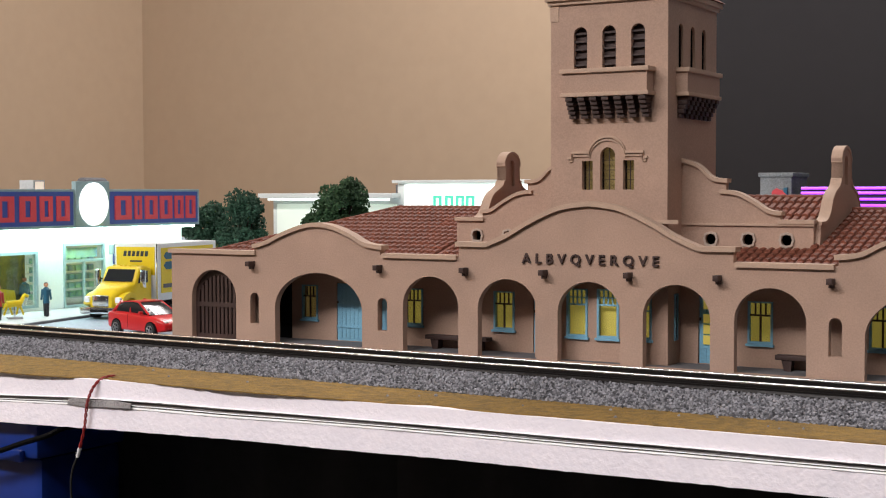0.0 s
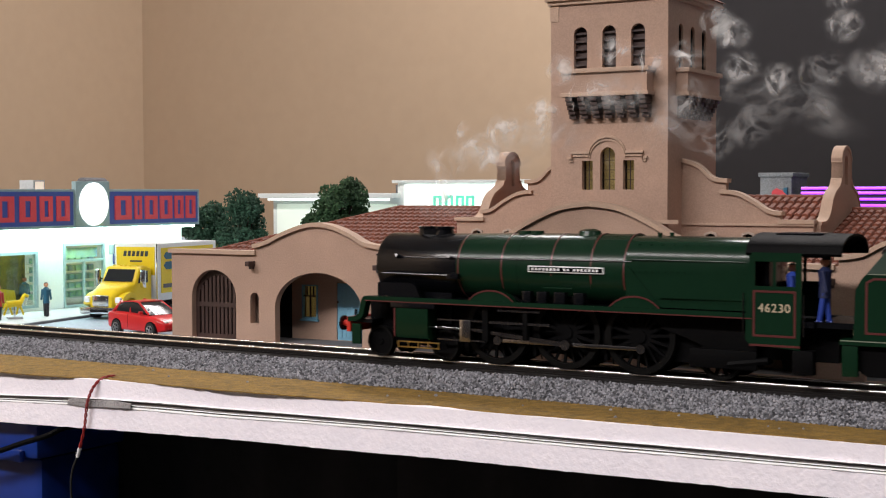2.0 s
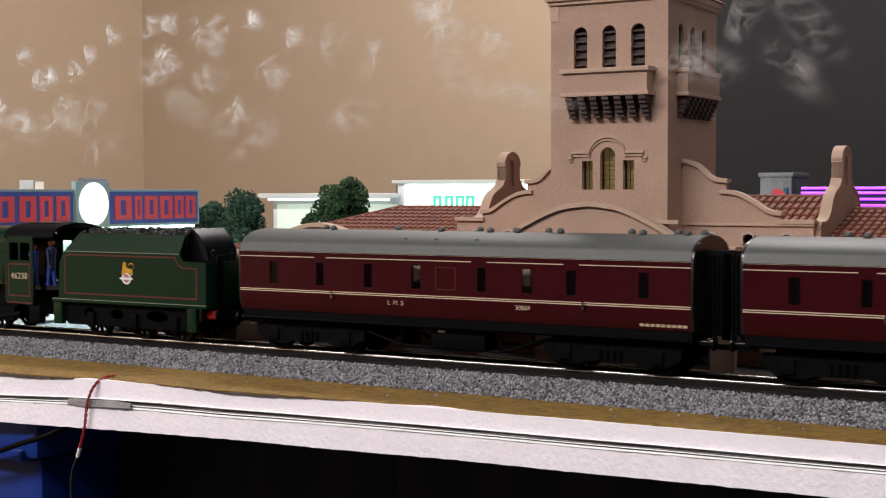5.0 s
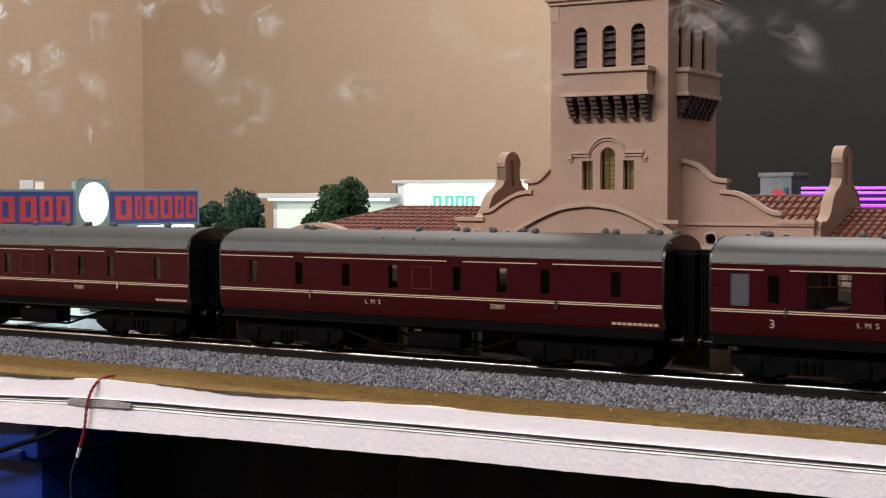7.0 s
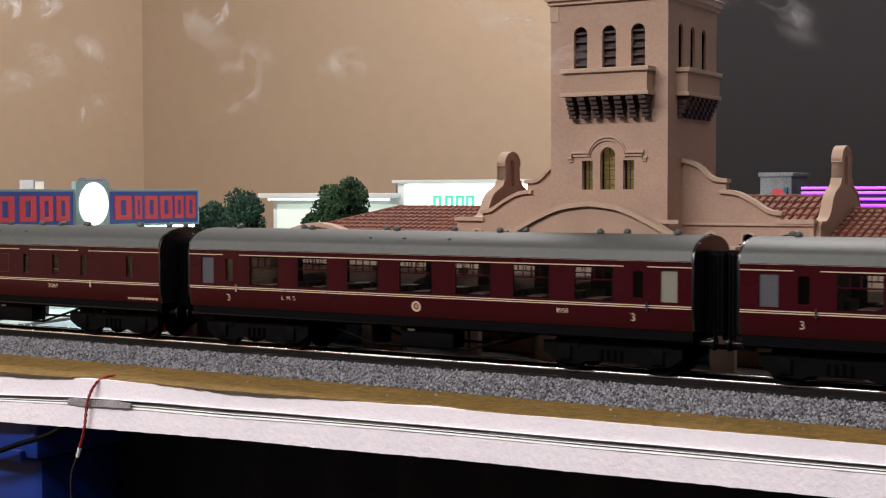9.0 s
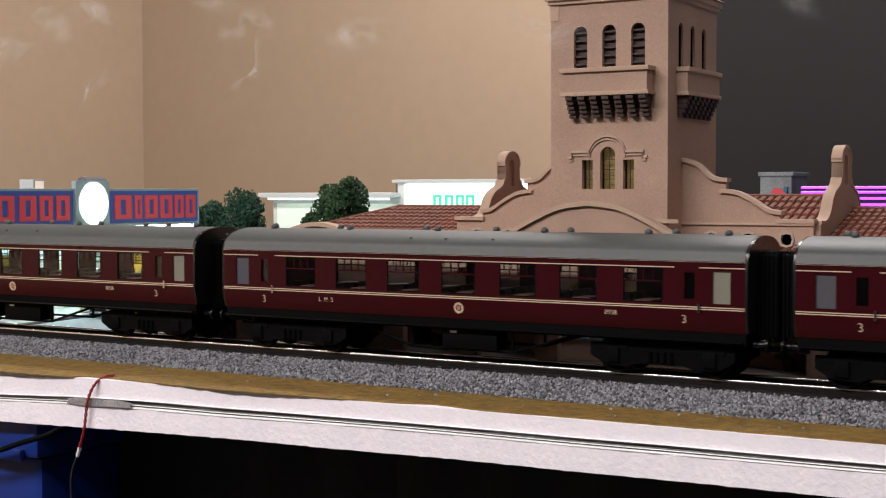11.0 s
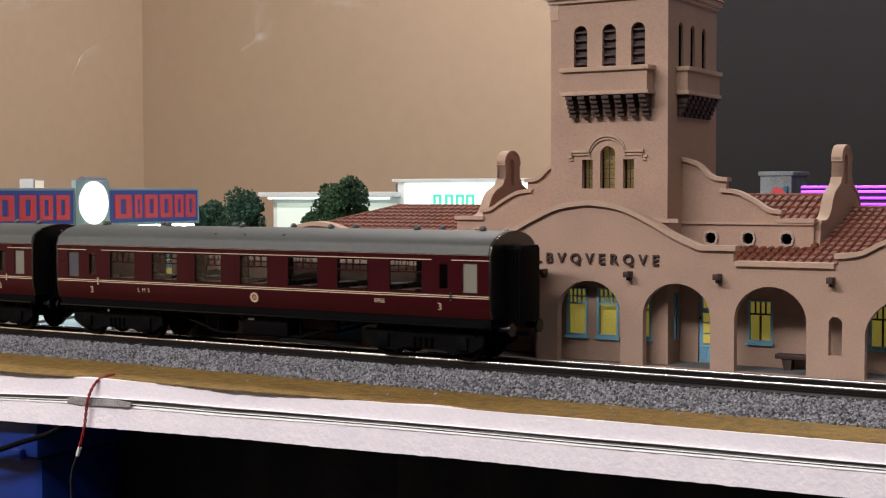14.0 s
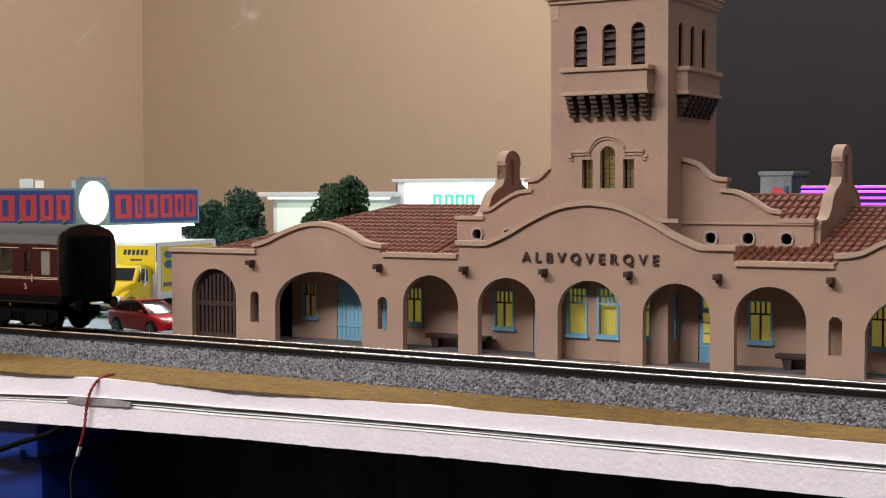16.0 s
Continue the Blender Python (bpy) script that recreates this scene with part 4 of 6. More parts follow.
def figurine(name, m, label, coat, scale=1.0, legs=None):
    """A small painted model figure: one plain shape."""
    bm = B()
    k = scale
    for side, fwd in ((-1, 1.3), (1, -1.5)):
        tube(bm, (side * 0.9 * k, fwd * k, 0.5 * k), (side * 0.8 * k, 0, 10 * k), 0.85 * k, 1.25 * k, 14)
        tube(bm, (side * 0.9 * k, (fwd - 0.9) * k, 0.45 * k), (side * 0.9 * k, (fwd + 1.0) * k, 0.45 * k), 0.8 * k, 0.8 * k, 8)
        tube(bm, (side * 2.2 * k, 0, 17.2 * k), (side * 2.8 * k, -fwd * 0.9 * k, 10.6 * k), 0.85 * k, 0.65 * k, 14)
    tube(bm, (0, 0, 8.4 * k), (0, 0, 13.2 * k), 2.1 * k, 1.85 * k, 18)
    tube(bm, (0, 0, 13.2 * k), (0, 0, 17.3 * k), 1.85 * k, 2.3 * k, 18)
    tube(bm, (0, 0, 17.3 * k), (0, 0, 18.8 * k), 2.3 * k, 0.8 * k, 18)
    bmesh.ops.create_uvsphere(bm, u_segments=16, v_segments=12, radius=1.5 * k, matrix=Matrix.Translation((0, 0, 20.3 * k)))
    ob = part(name, bm, coat)
    ob.data.materials.append(FIGSKIN)
    ob.data.materials.append(legs or coat)
    ob.data.materials.append(HAIR)
    for f in ob.data.polygons:
        z = f.center.z / MM / k
        f.material_index = 3 if z > 20.9 else 1 if z > 18.75 else (2 if z < 8.6 else 0)
    ob.matrix_basis = m
    return tagged(ob, label, "figurine")


def locomotive():
    lo = thing("locomotive", mm(0, 0, 0), "dark green steam locomotive model with black smokebox and red lining", "locomotive")
    part("smokebox", boiler_section(B(), [(9.4, 10.3, 36.4), (9.9, 11.6, 36.4), (11.2, 12.4, 36.3), (47, 12.6, 36.2)]), BLACK, lo)
    part("smokebox_door", boiler_section(B(), [(8.0, 3, 36.4), (8.3, 7, 36.4), (9.0, 9.6, 36.4), (9.6, 9.9, 36.4)]), BLACK, lo)
    boil = part("boiler", boiler_section(B(), [(47, 12.65, 36.2), (80, 13.2, 36.1), (118, 13.6, 36.0)]), GREEN, lo)
    for x in (48, 67, 88, 104, 117):
        r = 12.75 + (x - 47) / 71 * 0.95
        bm = boiler_section(B(), [(x - 0.3, r, 36.2), (x + 0.3, r, 36.2)])
        part("boiler_band", bm, LINING, boil)
    part("boiler_seam", boiler_section(B(), [(72.6, 13.25, 36.1), (73.6, 13.25, 36.1)]), GREEN, boil)
    part("firebox", firebox_shell(B(), 118, 165, 13.6, 14.4), GREEN, lo)
    bm = B()
    for k in range(18):
        for yy, zz in ((-14.45, 36.8), (-14.5, 27)):
            x = 121 + k * 2.4
            if zz > 30 or k > 5:
                tube(bm, (x, yy + 0.6, zz), (x, yy - 0.02 - 0.2 + 0.0, zz), 0.22, n=5)
    part("rivets", bm, GREEN, lo)
    part("handrail", tube(B(), (120, -13.9, 41.0), (162, -14.2, 41.0), 0.28, n=8), GREEN, lo)
    part("handrail", tube(B(), (24, -12.2, 39.6), (120, -13.4, 40.2), 0.22, n=8), BLACK, lo)
    bm = boiler_ring_stack()
    part("chimney", bm, BLACK, lo, "short black double chimney")
    bm = B()
    for x, w, h, name in ((73, 3.6, 49.4, 0),):
        tube(bm, (x - 2.6, 0, 48.0), (x - 2.6, 0, 50.2), 3.0, 2.5, 16)
        tube(bm, (x + 2.6, 0, 48.0), (x + 2.6, 0, 50.2), 3.0, 2.5, 16)
    part("top_feed", bm, GREEN, lo)
    bm = B()
    tube(bm, (97.5, 0, 48.4), (97.5, 0, 50.4), 4.8, 4.0, 20)
    tube(bm, (97.5, 0, 50.4), (97.5, 0, 51.2), 4.0, 2.0, 20)
    part("dome", bm, GREEN, lo)
    part("safety_valve", tube(tube(B(), (126, -2, 49), (126, -2, 50.2), 0.9, n=8), (129, 2, 49), (129, 2, 50.2), 0.9, n=8), GREEN, lo)
    # running plate
    for yy in (-17, 15.4):
        part("running_plate", plate(B(), [[(8, 24.2), (8, 22.2)] + [(165, 22.2), (165, 24.2)]], "front", yy, yy + 1.6), GREEN, lo)
    part("footplate", box(B(), 8, 165, -15.4, 15.4, 22.8, 24.0), BLACK, lo)
    part("plate_lining", box(B(), 8, 165, -17.15, -17.0, 22.2, 22.6), LINING, lo)
    bm = plate(B(), [glide([(8, 24.2), (6.5, 23.2), (5.6, 20), (4.6, 17), (2.6, 15.8), (-0.5, 15.6)], 4) + [(-0.5, 13.8)] + glide([(3.4, 14.0), (6.4, 15.6), (7.6, 19), (8.4, 22.2)], 4)], "front", -17, -13)
    part("front_drop", bm, GREEN, lo)
    part("front_apron", box(B(), 0, 10, -15, 15, 13.4, 14.8), BLACK, lo)
    bb = part("buffer_beam", box(B(), -1.2, 0.6, -16.5, 16.5, 9.6, 15.6, 0.2), RED, lo, "red front buffer beam")
    for yy in (-11, 11):
        bf = part("buffer", tube(B(), (-1.2, yy, 12.4), (-6, yy, 12.4), 1.4, 1.2, 12), RED, lo, "red buffer housing")
        part("buffer_head", tube(B(), (-6, yy, 12.4), (-6.8, yy, 12.4), 3.0, 3.0, 18), BLACK, bf)
    part("front_step", box(B(), 1.5, 5.5, -16.8, -15.4, 5, 13), GREEN, lo)
    part("smokebox_saddle", box(B(), 17, 43, -9, 9, 14, 26), BLACK, lo)
    part("steam_pipe_cover", plate(B(), [[(12.5, 24.2), (12.5, 29.6), (28, 29.6), (30, 28.6), (32, 24.2)]], "front", -14.6, -12.4), BLACK, lo, "curved black footplate shield")
    # cylinder block
    cyl = part("cylinder", boiler_section_y(B(), 22, 37), GREEN, lo, "green outside cylinder")
    part("cylinder_top", box(B(), 20, 40, -17, -11, 20.2, 22.1, 0.2), BLACK, cyl)
    part("cylinder_lining", box(B(), 21.8, 22.4, -17.35, -17.0, 9, 20), LINING, cyl)
    bm = B()
    box(bm, 23, 42, -16.4, -15.9, 6.9, 7.4), box(bm, 23, 42, -16.4, -15.9, 4.8, 5.3)
    for k in range(5):
        box(bm, 23 + k * 4.6, 23.4 + k * 4.6, -16.5, -15.8, 4.8, 7.4)
    part("step_ladder", bm, BRASS, lo, "brass cylinder drain pipes")
    for z in (16.2, 13.0, 8.7):
        part("slide_bar", box(B(), 40, 61, -14.6, -13.8, z - 0.3, z + 0.3), RODS, lo)
    part("motion_bracket", box(B(), 60, 62.4, -15, -11, 9, 23), MATT, lo)
    # frames
    part("frame", box(B(), 4, 165, -7.2, 7.2, 5.0, 23.5), MATT, lo)
    part("ashpan", plate(B(), [[(128, 22), (165, 22), (165, 9), (152, 9), (140, 14), (130, 17)]], "front", -11, 11), MATT, lo)
    part("trailing_truck", box(B(), 142, 166, -14, -12, 4.5, 11, 0.4), MATT, lo)
    part("injector", tube(B(), (156, -13, 6), (170, -13, 8), 1.4, n=8), MATT, lo)
    bogie = part("bogie_frame", box(B(), 6, 47, -8.0, 8.0, 5, 9, 0.3), MATT, lo)
    # splashers
    for x in (64, 122):
        pts = [(x + 11.5 * math.cos(math.pi * (0.12 + 0.76 * k / 14)), 19.2 + 9.0 * math.sin(math.pi * (0.12 + 0.76 * k / 14))) for k in range(15)]
        sp = part("splasher", plate(B(), [pts + [(pts[-1][0], 23.9), (pts[0][0], 23.9)]], "front", -15.5, -12), GREEN, lo)
        part("splasher_lining", strip(B(), [(a, b + 0.15) for a, b in reversed(pts)], 0.6, "front", -15.7, -15.45), LINING, sp)
    for x, w in ((77, 3.5), (83, 4), (90, 4.5), (98, 4)):
        part("lubricator", box(B(), x, x + w, -15, -12, 24.2, 28.4, 0.3), BLACK, lo)
    part("steam_pipe", tube(B(), (14, -13.1, 33.2), (46, -13.1, 33.0), 0.4, n=8), BLACK, lo)
    part("ejector", box(B(), 44, 49, -14.6, -12.6, 31.8, 33.8, 0.2), BLACK, lo)
    # name plate: bars for its lettering
    np_ = part("nameplate", box(B(), 79.0, 109.6, -14.2, -13.2, 35.4, 37.8, 0.1), WHITE, lo, "black nameplate with a white rim")
    part("nameplate_field", box(B(), 79.5, 109.1, -14.32, -14.15, 35.8, 37.4), BLACK, np_)
    for a, b in ((80.6, 91.6), (93.6, 95.8), (97.6, 107.4)):
        k = a
        while k < b:
            part("lettering_bar", box(B(), k, k + 0.85, -14.4, -14.28, 36.15, 37.05), WHITE, np_)
            k += 1.5
    part("grab_rail", tube(B(), (85, -13.9, 29.8), (97, -14.0, 29.8), 0.3, n=6), GREEN, lo)
    # cab
    cab = part("cab_side", plate(B(), [[(163, 15.5), (164.5, 13.5), (181.5, 12.6), (182, 24), (182, 44.6), (165, 44.6), (163.8, 40)], rect(166.2, 172.4, 33.4, 41.6), rect(173.4, 180.0, 33.4, 41.6)], "front", -16.9, -16.1), GREEN, lo, "green cab side with lined panel")
    cab2 = part("cab_side", plate(B(), [[(163, 15.5), (164.5, 13.5), (181.5, 12.6), (182, 24), (182, 44.6), (165, 44.6), (163.8, 40)], rect(166.2, 172.4, 33.4, 41.6), rect(173.4, 180.0, 33.4, 41.6)], "front", 16.1, 16.9), GREEN, lo)
    part("cab_lining", plate(B(), [rect(165.6, 180.2, 16.5, 32), rect(166.3, 179.5, 17.2, 31.3)], "front", -17.05, -16.88), LINING, cab)
    part("cab_lining", box(B(), 164.5, 181.6, -17.05, -16.88, 13.3, 14.0), LINING, cab)
    lettering("cab_number", "46230", 4.1, CREAM, cab, mm(172.9, -16.95, 24.8, 90, 0, 0), 0.05, "cream painted running number", 1.1)
    rp = [(-16.9, 44.4), (-16.4, 45.4)] + [(-16.4 + 16.4 * (1 - math.cos(a)), 45.4 + 5.4 * math.sin(a)) for a in [math.pi / 2 * k / 8 for k in range(1, 9)]]
    rp = rp + [(-a, b) for a, b in reversed(rp)][1:]
    part("cab_roof", plate(B(), [rp + [(a * 0.96, b - 0.8) for a, b in reversed(rp)]], "side", 163, 195), MATT, lo, "dark curved cab roof")
    part("cab_front", plate(B(), [[(-16.1, 24), (-16.1, 44), (0, 49.8), (16.1, 44), (16.1, 24)]], "side", 164, 165), GREEN, lo)
    part("roof_vent", box(B(), 170, 186, -7, 7, 50.0, 50.9, 0.2), BLACK, lo)
    part("cab_floor", box(B(), 165, 186, -16, 16, 20, 22), BLACK, lo)
    part("backhead", box(B(), 165, 169, -10, 10, 22, 42, 1.0), BLACK, lo)
    part("cab_step", box(B(), 179, 186, -16.8, -13, 4.5, 12.5, 0.3), MATT, lo)
    part("drag_box", box(B(), 160, 192, -8, 8, 8, 20), MATT, lo)
    # fittings
    part("coupling_hook", tube(B(), (-1.2, 0, 12.2), (-4.4, 0, 12.6), 0.7, 0.5, 8), BLACK, lo)
    part("vacuum_pipe", tube(tube(B(), (-1.6, 4.4, 12), (-1.6, 4.4, 20), 0.6, n=8), (-1.6, 4.4, 20), (-3.6, 4.4, 16.5), 0.6, 0.5, 8), BLACK, lo)
    for y in (-12, 0, 12):
        part("lamp_iron", box(B(), -0.2, 0.5, y - 0.5, y + 0.5, 15.6, 18.2), BLACK, lo)
    part("smokebox_dart", tube(B(), (8.1, 0, 36.4), (6.2, 0, 36.4), 0.6, 0.4, 8), CHROME, lo)
    part("smokebox_hinge", box(B(), 7.6, 8.8, -8.5, 8.5, 39.6, 40.4, 0.1), BLACK, lo)
    for x in (20.5, 44.5):
        part("snifting_valve", tube(B(), (x, -12.0, 39.8), (x, -13.6, 40.4), 0.9, 0.7, 10), BLACK, lo)
    for x in (183.0, 162.4):
        part("cab_handrail", tube(B(), (x, -17.3, 17), (x, -17.3, 31), 0.25, n=6), BLACK, lo)
    for x in (51, 80, 109):
        part("sand_pipe", tube(B(), (x, -9.6, 16), (x + 2.4, -9.2, 3), 0.35, n=6), MATT, lo)
        part("brake_hanger", box(B(), x - 1.2, x + 0.2, -9.8, -7.6, 4, 15, 0.2), MATT, lo)
    for k in range(9):
        part("washout_plug", tube(B(), (122 + 4.4 * k, -10.6, 46.0), (122 + 4.4 * k, -11.1, 46.5), 0.45, n=8), GREEN, lo)
    part("cladding_edge", plate(B(), [[(118, 38.6), (119, 38.6), (131.6, 24.6), (130.4, 24.6)]], "front", -14.3, -13.4), GREEN, lo)
    part("cladding_edge", box(B(), 131, 163, -14.75, -14.2, 27.9, 28.3), GREEN, lo)
    # wheels and rods
    for x in (11, 41):
        wheelset(lo, x, 6.0, 0)
    for x in (64, 93, 122):
        wheelset(lo, x, 13.4, 18, 9.2)
    wheelset(lo, 152, 7.6, 10)
    bm = box(B(), -29.6, 29.6, -0.35, 0.35, -0.7, 0.7, 0.2)
    for x in (-29, 0, 29):
        tube(bm, (x, -0.9, 0), (x, 0.5, 0), 1.7, n=14)
    RODWORK["coupling"] = part("coupling_rod", bm, RODS, lo, "bare metal coupling rod", mm(93, -12.0, 13.4))
    bm = plate(B(), [[(-1.2, 0.9), (-41, 0.55), (-42.4, 0), (-41, -0.55), (-1.2, -0.9)]], "front", -0.35, 0.35)
    tube(bm, (0, -1.0, 0), (0, 0.6, 0), 1.9, n=14)
    tube(bm, (-42, -0.7, 0), (-42, 0.6, 0), 1.1, n=12)
    RODWORK["connecting"] = part("connecting_rod", bm, RODS, lo, "bare metal connecting rod", mm(93, -13.4, 13.4))
    RODWORK["crosshead"] = part("crosshead", tube(box(B(), -2.4, 2.4, -15.0, -13.4, 8.2, 16.6, 0.3), (-16, -14, 13.0), (-2, -14, 13.0), 0.5, n=8), RODS, lo, "", mm(52, 0, 0))
    part("radius_rod", box(B(), 62, 88, -14.4, -13.8, 15.6, 16.5), RODS, lo)
    part("expansion_link", box(B(), 77, 79, -14.8, -13.5, 10, 20, 0.3), MATT, lo)
    part("reversing_rod", box(B(), 66, 84, -14.2, -13.6, 20.2, 21.0), RODS, lo)
    return lo


def boiler_ring_stack():
    bm = B()
    for x in (27.2, 34.2):
        tube(bm, (x, 0, 47.0), (x, 0, 50.4), 4.2, 3.6, 20)
        ring_z(bm, x, 0, 50.4, 2.9, 4.1, 0.9)
    box(bm, 27.2, 34.2, -3.6, 3.6, 47, 50.4)
    return bm


def ring_z(bm, cx, cy, z, r0, r1, h, n=20):
    v = [[bm.verts.new((cx + r * math.cos(k * math.tau / n), cy + r * math.sin(k * math.tau / n), zz)) for k in range(n)] for r, zz in ((r0, z), (r1, z), (r1, z + h), (r0, z + h))]
    for i in range(4):
        for k in range(n):
            bm.faces.new((v[i][k], v[i][(k + 1) % n], v[(i + 1) % 4][(k + 1) % n], v[(i + 1) % 4][k]))
    return bm


def boiler_section_y(bm, x0, x1):
    pts = [(-17, 20.0), (-17, 10.5), (-16.2, 8.6), (-14, 7.8), (-11, 8.2), (-10, 12), (-10, 20)]
    ends = [[bm.verts.new((x, a, b)) for a, b in pts] for x in (x0, x1)]
    n = len(pts)
    for k in range(n):
        bm.faces.new((ends[0][k], ends[0][(k + 1) % n], ends[1][(k + 1) % n], ends[1][k]))
    bm.faces.new(ends[0]), bm.faces.new(ends[1][::-1])
    return bm


def tender():
    te = thing("tender", mm(0, 0, 0), "dark green coal tender with round crest, loaded with coal", "tender")
    side = [(199, 17), (199.6, 33), (201.4, 36.5), (203.2, 38.6), (272.5, 38.6), (273.2, 37), (274.4, 35.4), (287.4, 35.0), (287.4, 17)]
    for yy in (-17, 16):
        s = part("tank_side", plate(B(), [side], "front", yy, yy + 1.0), GREEN, te)
        if yy < 0:
            ln = [(202.8, 19), (202.8, 35.8), (205.4, 37.2), (270.4, 37.2), (271.6, 34.5), (274, 32.9), (282.5, 32.6), (282.5, 19)]
            inn = [(203.5, 19.7), (203.5, 35.4), (205.7, 36.5), (269.9, 36.5), (271.0, 34.1), (273.6, 32.3), (281.8, 31.9), (281.8, 19.7)]
            part("tank_lining", plate(B(), [ln, inn], "front", -17.12, -16.98), LINING, s)
            part("tank_rail", box(B(), 203.4, 272.6, -17.2, -17.0, 38.2, 38.5), EDGELINE, s, "pale edge line")
            gold = mat("crest_gold", (0.55, 0.27, 0.02), 0.5)
            lion = [(238.6, 28.6), (238.9, 30.6), (239.4, 32.2), (239.2, 33.4), (240.0, 34.2), (241.2, 33.9), (241.5, 32.8), (241.2, 32.0), (243.2, 31.4), (244.8, 31.2), (245.2, 30.2), (245.1, 28.4), (244.2, 28.4), (243.8, 29.4), (241.2, 29.4), (240.4, 28.4)]
            part("crest_lion", plate(B(), [lion], "front", -17.16, -16.98), gold, s, "gold crest shape")
            tail = glide([(245.0, 31.0), (245.8, 32.6), (245.0, 33.8), (243.4, 33.8), (242.6, 33.0)], 4)
            part("crest_tail", strip(B(), tail[::-1], 0.5, "front", -17.15, -16.98), gold, s)
            part("crest_wheel", plate(B(), [oval(241.4, 27.0, 2.7, 2.6), oval(241.4, 27.0, 2.0, 1.9)], "front", -17.14, -16.98), WHITE, s)
            part("crest_disc", plate(B(), [oval(241.4, 27.0, 1.9, 1.8)], "front", -17.1, -16.98), mat("crest_red", (0.4, 0.2, 0.22), 0.5), s)
            part("crest_band", box(B(), 237.6, 245.2, -17.24, -16.98, 26.5, 27.4), WHITE, s)
    bm = B()
    for s in (-1, 1):
        vs = [(203.2, 17, 38.5), (272.6, 17, 38.5), (272.5, 13.2, 46.4), (208.8, 13.2, 46.4)]
        lo = [bm.verts.new((a, s * b, c)) for a, b, c in vs]
        hi = [bm.verts.new((a, s * (b - 0.8), c)) for a, b, c in vs]
        bm.faces.new(lo), bm.faces.new(hi)
        for k in range(4):
            bm.faces.new((lo[k], lo[(k + 1) % 4], hi[(k + 1) % 4], hi[k]))
    part("coal_rail", bm, GREEN, te, "inward-sloping green upper tank side")
    part("tank_body", box(B(), 200, 287, -15.9, 15.9, 16, 33.8), GREEN, te)
    part("rear_plate", box(B(), 286.4, 287.6, -15.9, 15.9, 16, 35), GREEN, te)
    bm = plate(B(), [[(-14, 34), (-12.6, 46.6), (-9, 49), (9, 49), (12.6, 46.6), (14, 34)]], "side", 272, 273.4)
    part("coal_plate", bm, BLACK, te)
    part("coal_hood", plate(B(), [[(270, 46.5), (274, 49.2), (278, 46), (281.5, 40), (283, 35), (272.5, 35)]], "front", -10, 10), BLACK, te, "black curved coal space rear")
    part("filler_cap", tube(B(), (283.6, 5, 34), (283.6, 5, 38.5), 2.4, 2.0, 14), BLACK, te)
    part("ladder", box(B(), 288, 288.6, -11, -7, 17, 38), BLACK, te)
    bm = B()
    rng = random.Random(3)
    for k in range(700):
        x, y = rng.uniform(207.5, 272), rng.uniform(-12.4, 12.4)
        z = 45.0 + 2.6 * (1 - (y / 13) ** 2) + rng.uniform(-0.6, 0.8)
        r = rng.uniform(0.7, 1.6)
        bmesh.ops.create_icosphere(bm, subdivisions=1, radius=r, matrix=Matrix.Translation((x, y, z)) @ Euler((rng.random() * 6, rng.random() * 6, 0)).to_matrix().to_4x4() @ Matrix.Diagonal((1.2, 0.8, 0.7, 1)))
    box(bm, 207, 272, -12.6, 12.6, 40, 45.4)
    part("coal_load", bm, COAL, te)
    part("footplate", box(B(), 194.6, 287.6, -17, 17, 15.2, 17.0, 0.2), GREEN, te)
    # Pale line puts the highlight on the edge into colour.
    part("footplate_edge", box(B(), 195, 287.4, -17.2, -17.0, 16.5, 16.8), EDGELINE, te, "pale edge line")
    for yy in (-14.6, 13.2):
        fr = plate(B(), [[(197, 15.2), (199, 8), (203, 5), (278, 5), (281, 8), (283, 15.2)]] + [oval(x, 10.6, w, 2.4) for x, w in ((216, 3.2), (233, 3.6), (257, 6.5))], "front", yy, yy + 1.4)
        part("outer_frame", fr, MATT, te)
    for x in (218, 244, 268):
        part("axlebox", box(B(), x - 2, x + 2, -16.2, -14.6, 4.5, 11, 0.4), MATT, te)
        wheelset(te, x, 7.2, 10)
    part("inner_frame", box(B(), 199, 282, -7, 7, 5, 15), MATT, te)
    part("cab_step", box(B(), 195.4, 200.4, -16.8, -14, 5, 15, 0.2), GREEN, te)
    part("rear_step", box(B(), 276.5, 281.5, -16.8, -14.7, 5, 15, 0.2), GREEN, te)
    part("buffer_beam", box(B(), 283.2, 284.6, -16.5, 16.5, 9.6, 15.6, 0.2), BLACK, te)
    for yy in (-11, 11):
        bf = part("buffer", tube(B(), (284.6, yy, 12.4), (289.6, yy, 12.4), 2.2, 1.8, 14), RED, te, "red buffer housing")
        part("buffer_head", tube(B(), (289.6, yy, 12.4), (290.4, yy, 12.4), 3.0, 3.0, 16), BLACK, bf)
    part("drawbar", box(B(), 284.6, 300, -1.2, 1.2, 9.6, 11.0), MATT, te)
    for yy in (-9.5, 9.5):
        part("vent_pipe", tube(tube(B(), (285.5, yy, 34), (285.5, yy, 40), 0.8, n=8), (285.5, yy, 40), (283.8, yy, 38.6), 0.8, 0.6, 8), BLACK, te)
    return te


def tuck(z):
    """How far the lower coach side curves inwards at height z."""
    return 1.6 * (max(0.0, 25.0 - z) / 8.2) ** 2


def on_side(x, z, flat=0.1, upright=90):
    """A place on the curved near side, tilted with it."""
    return mm(x, -18.0 - flat + tuck(z), z, upright + math.degrees(math.atan(3.2 * max(0.0, 24.0 - z) / 8.2 ** 2)), 0, 0)


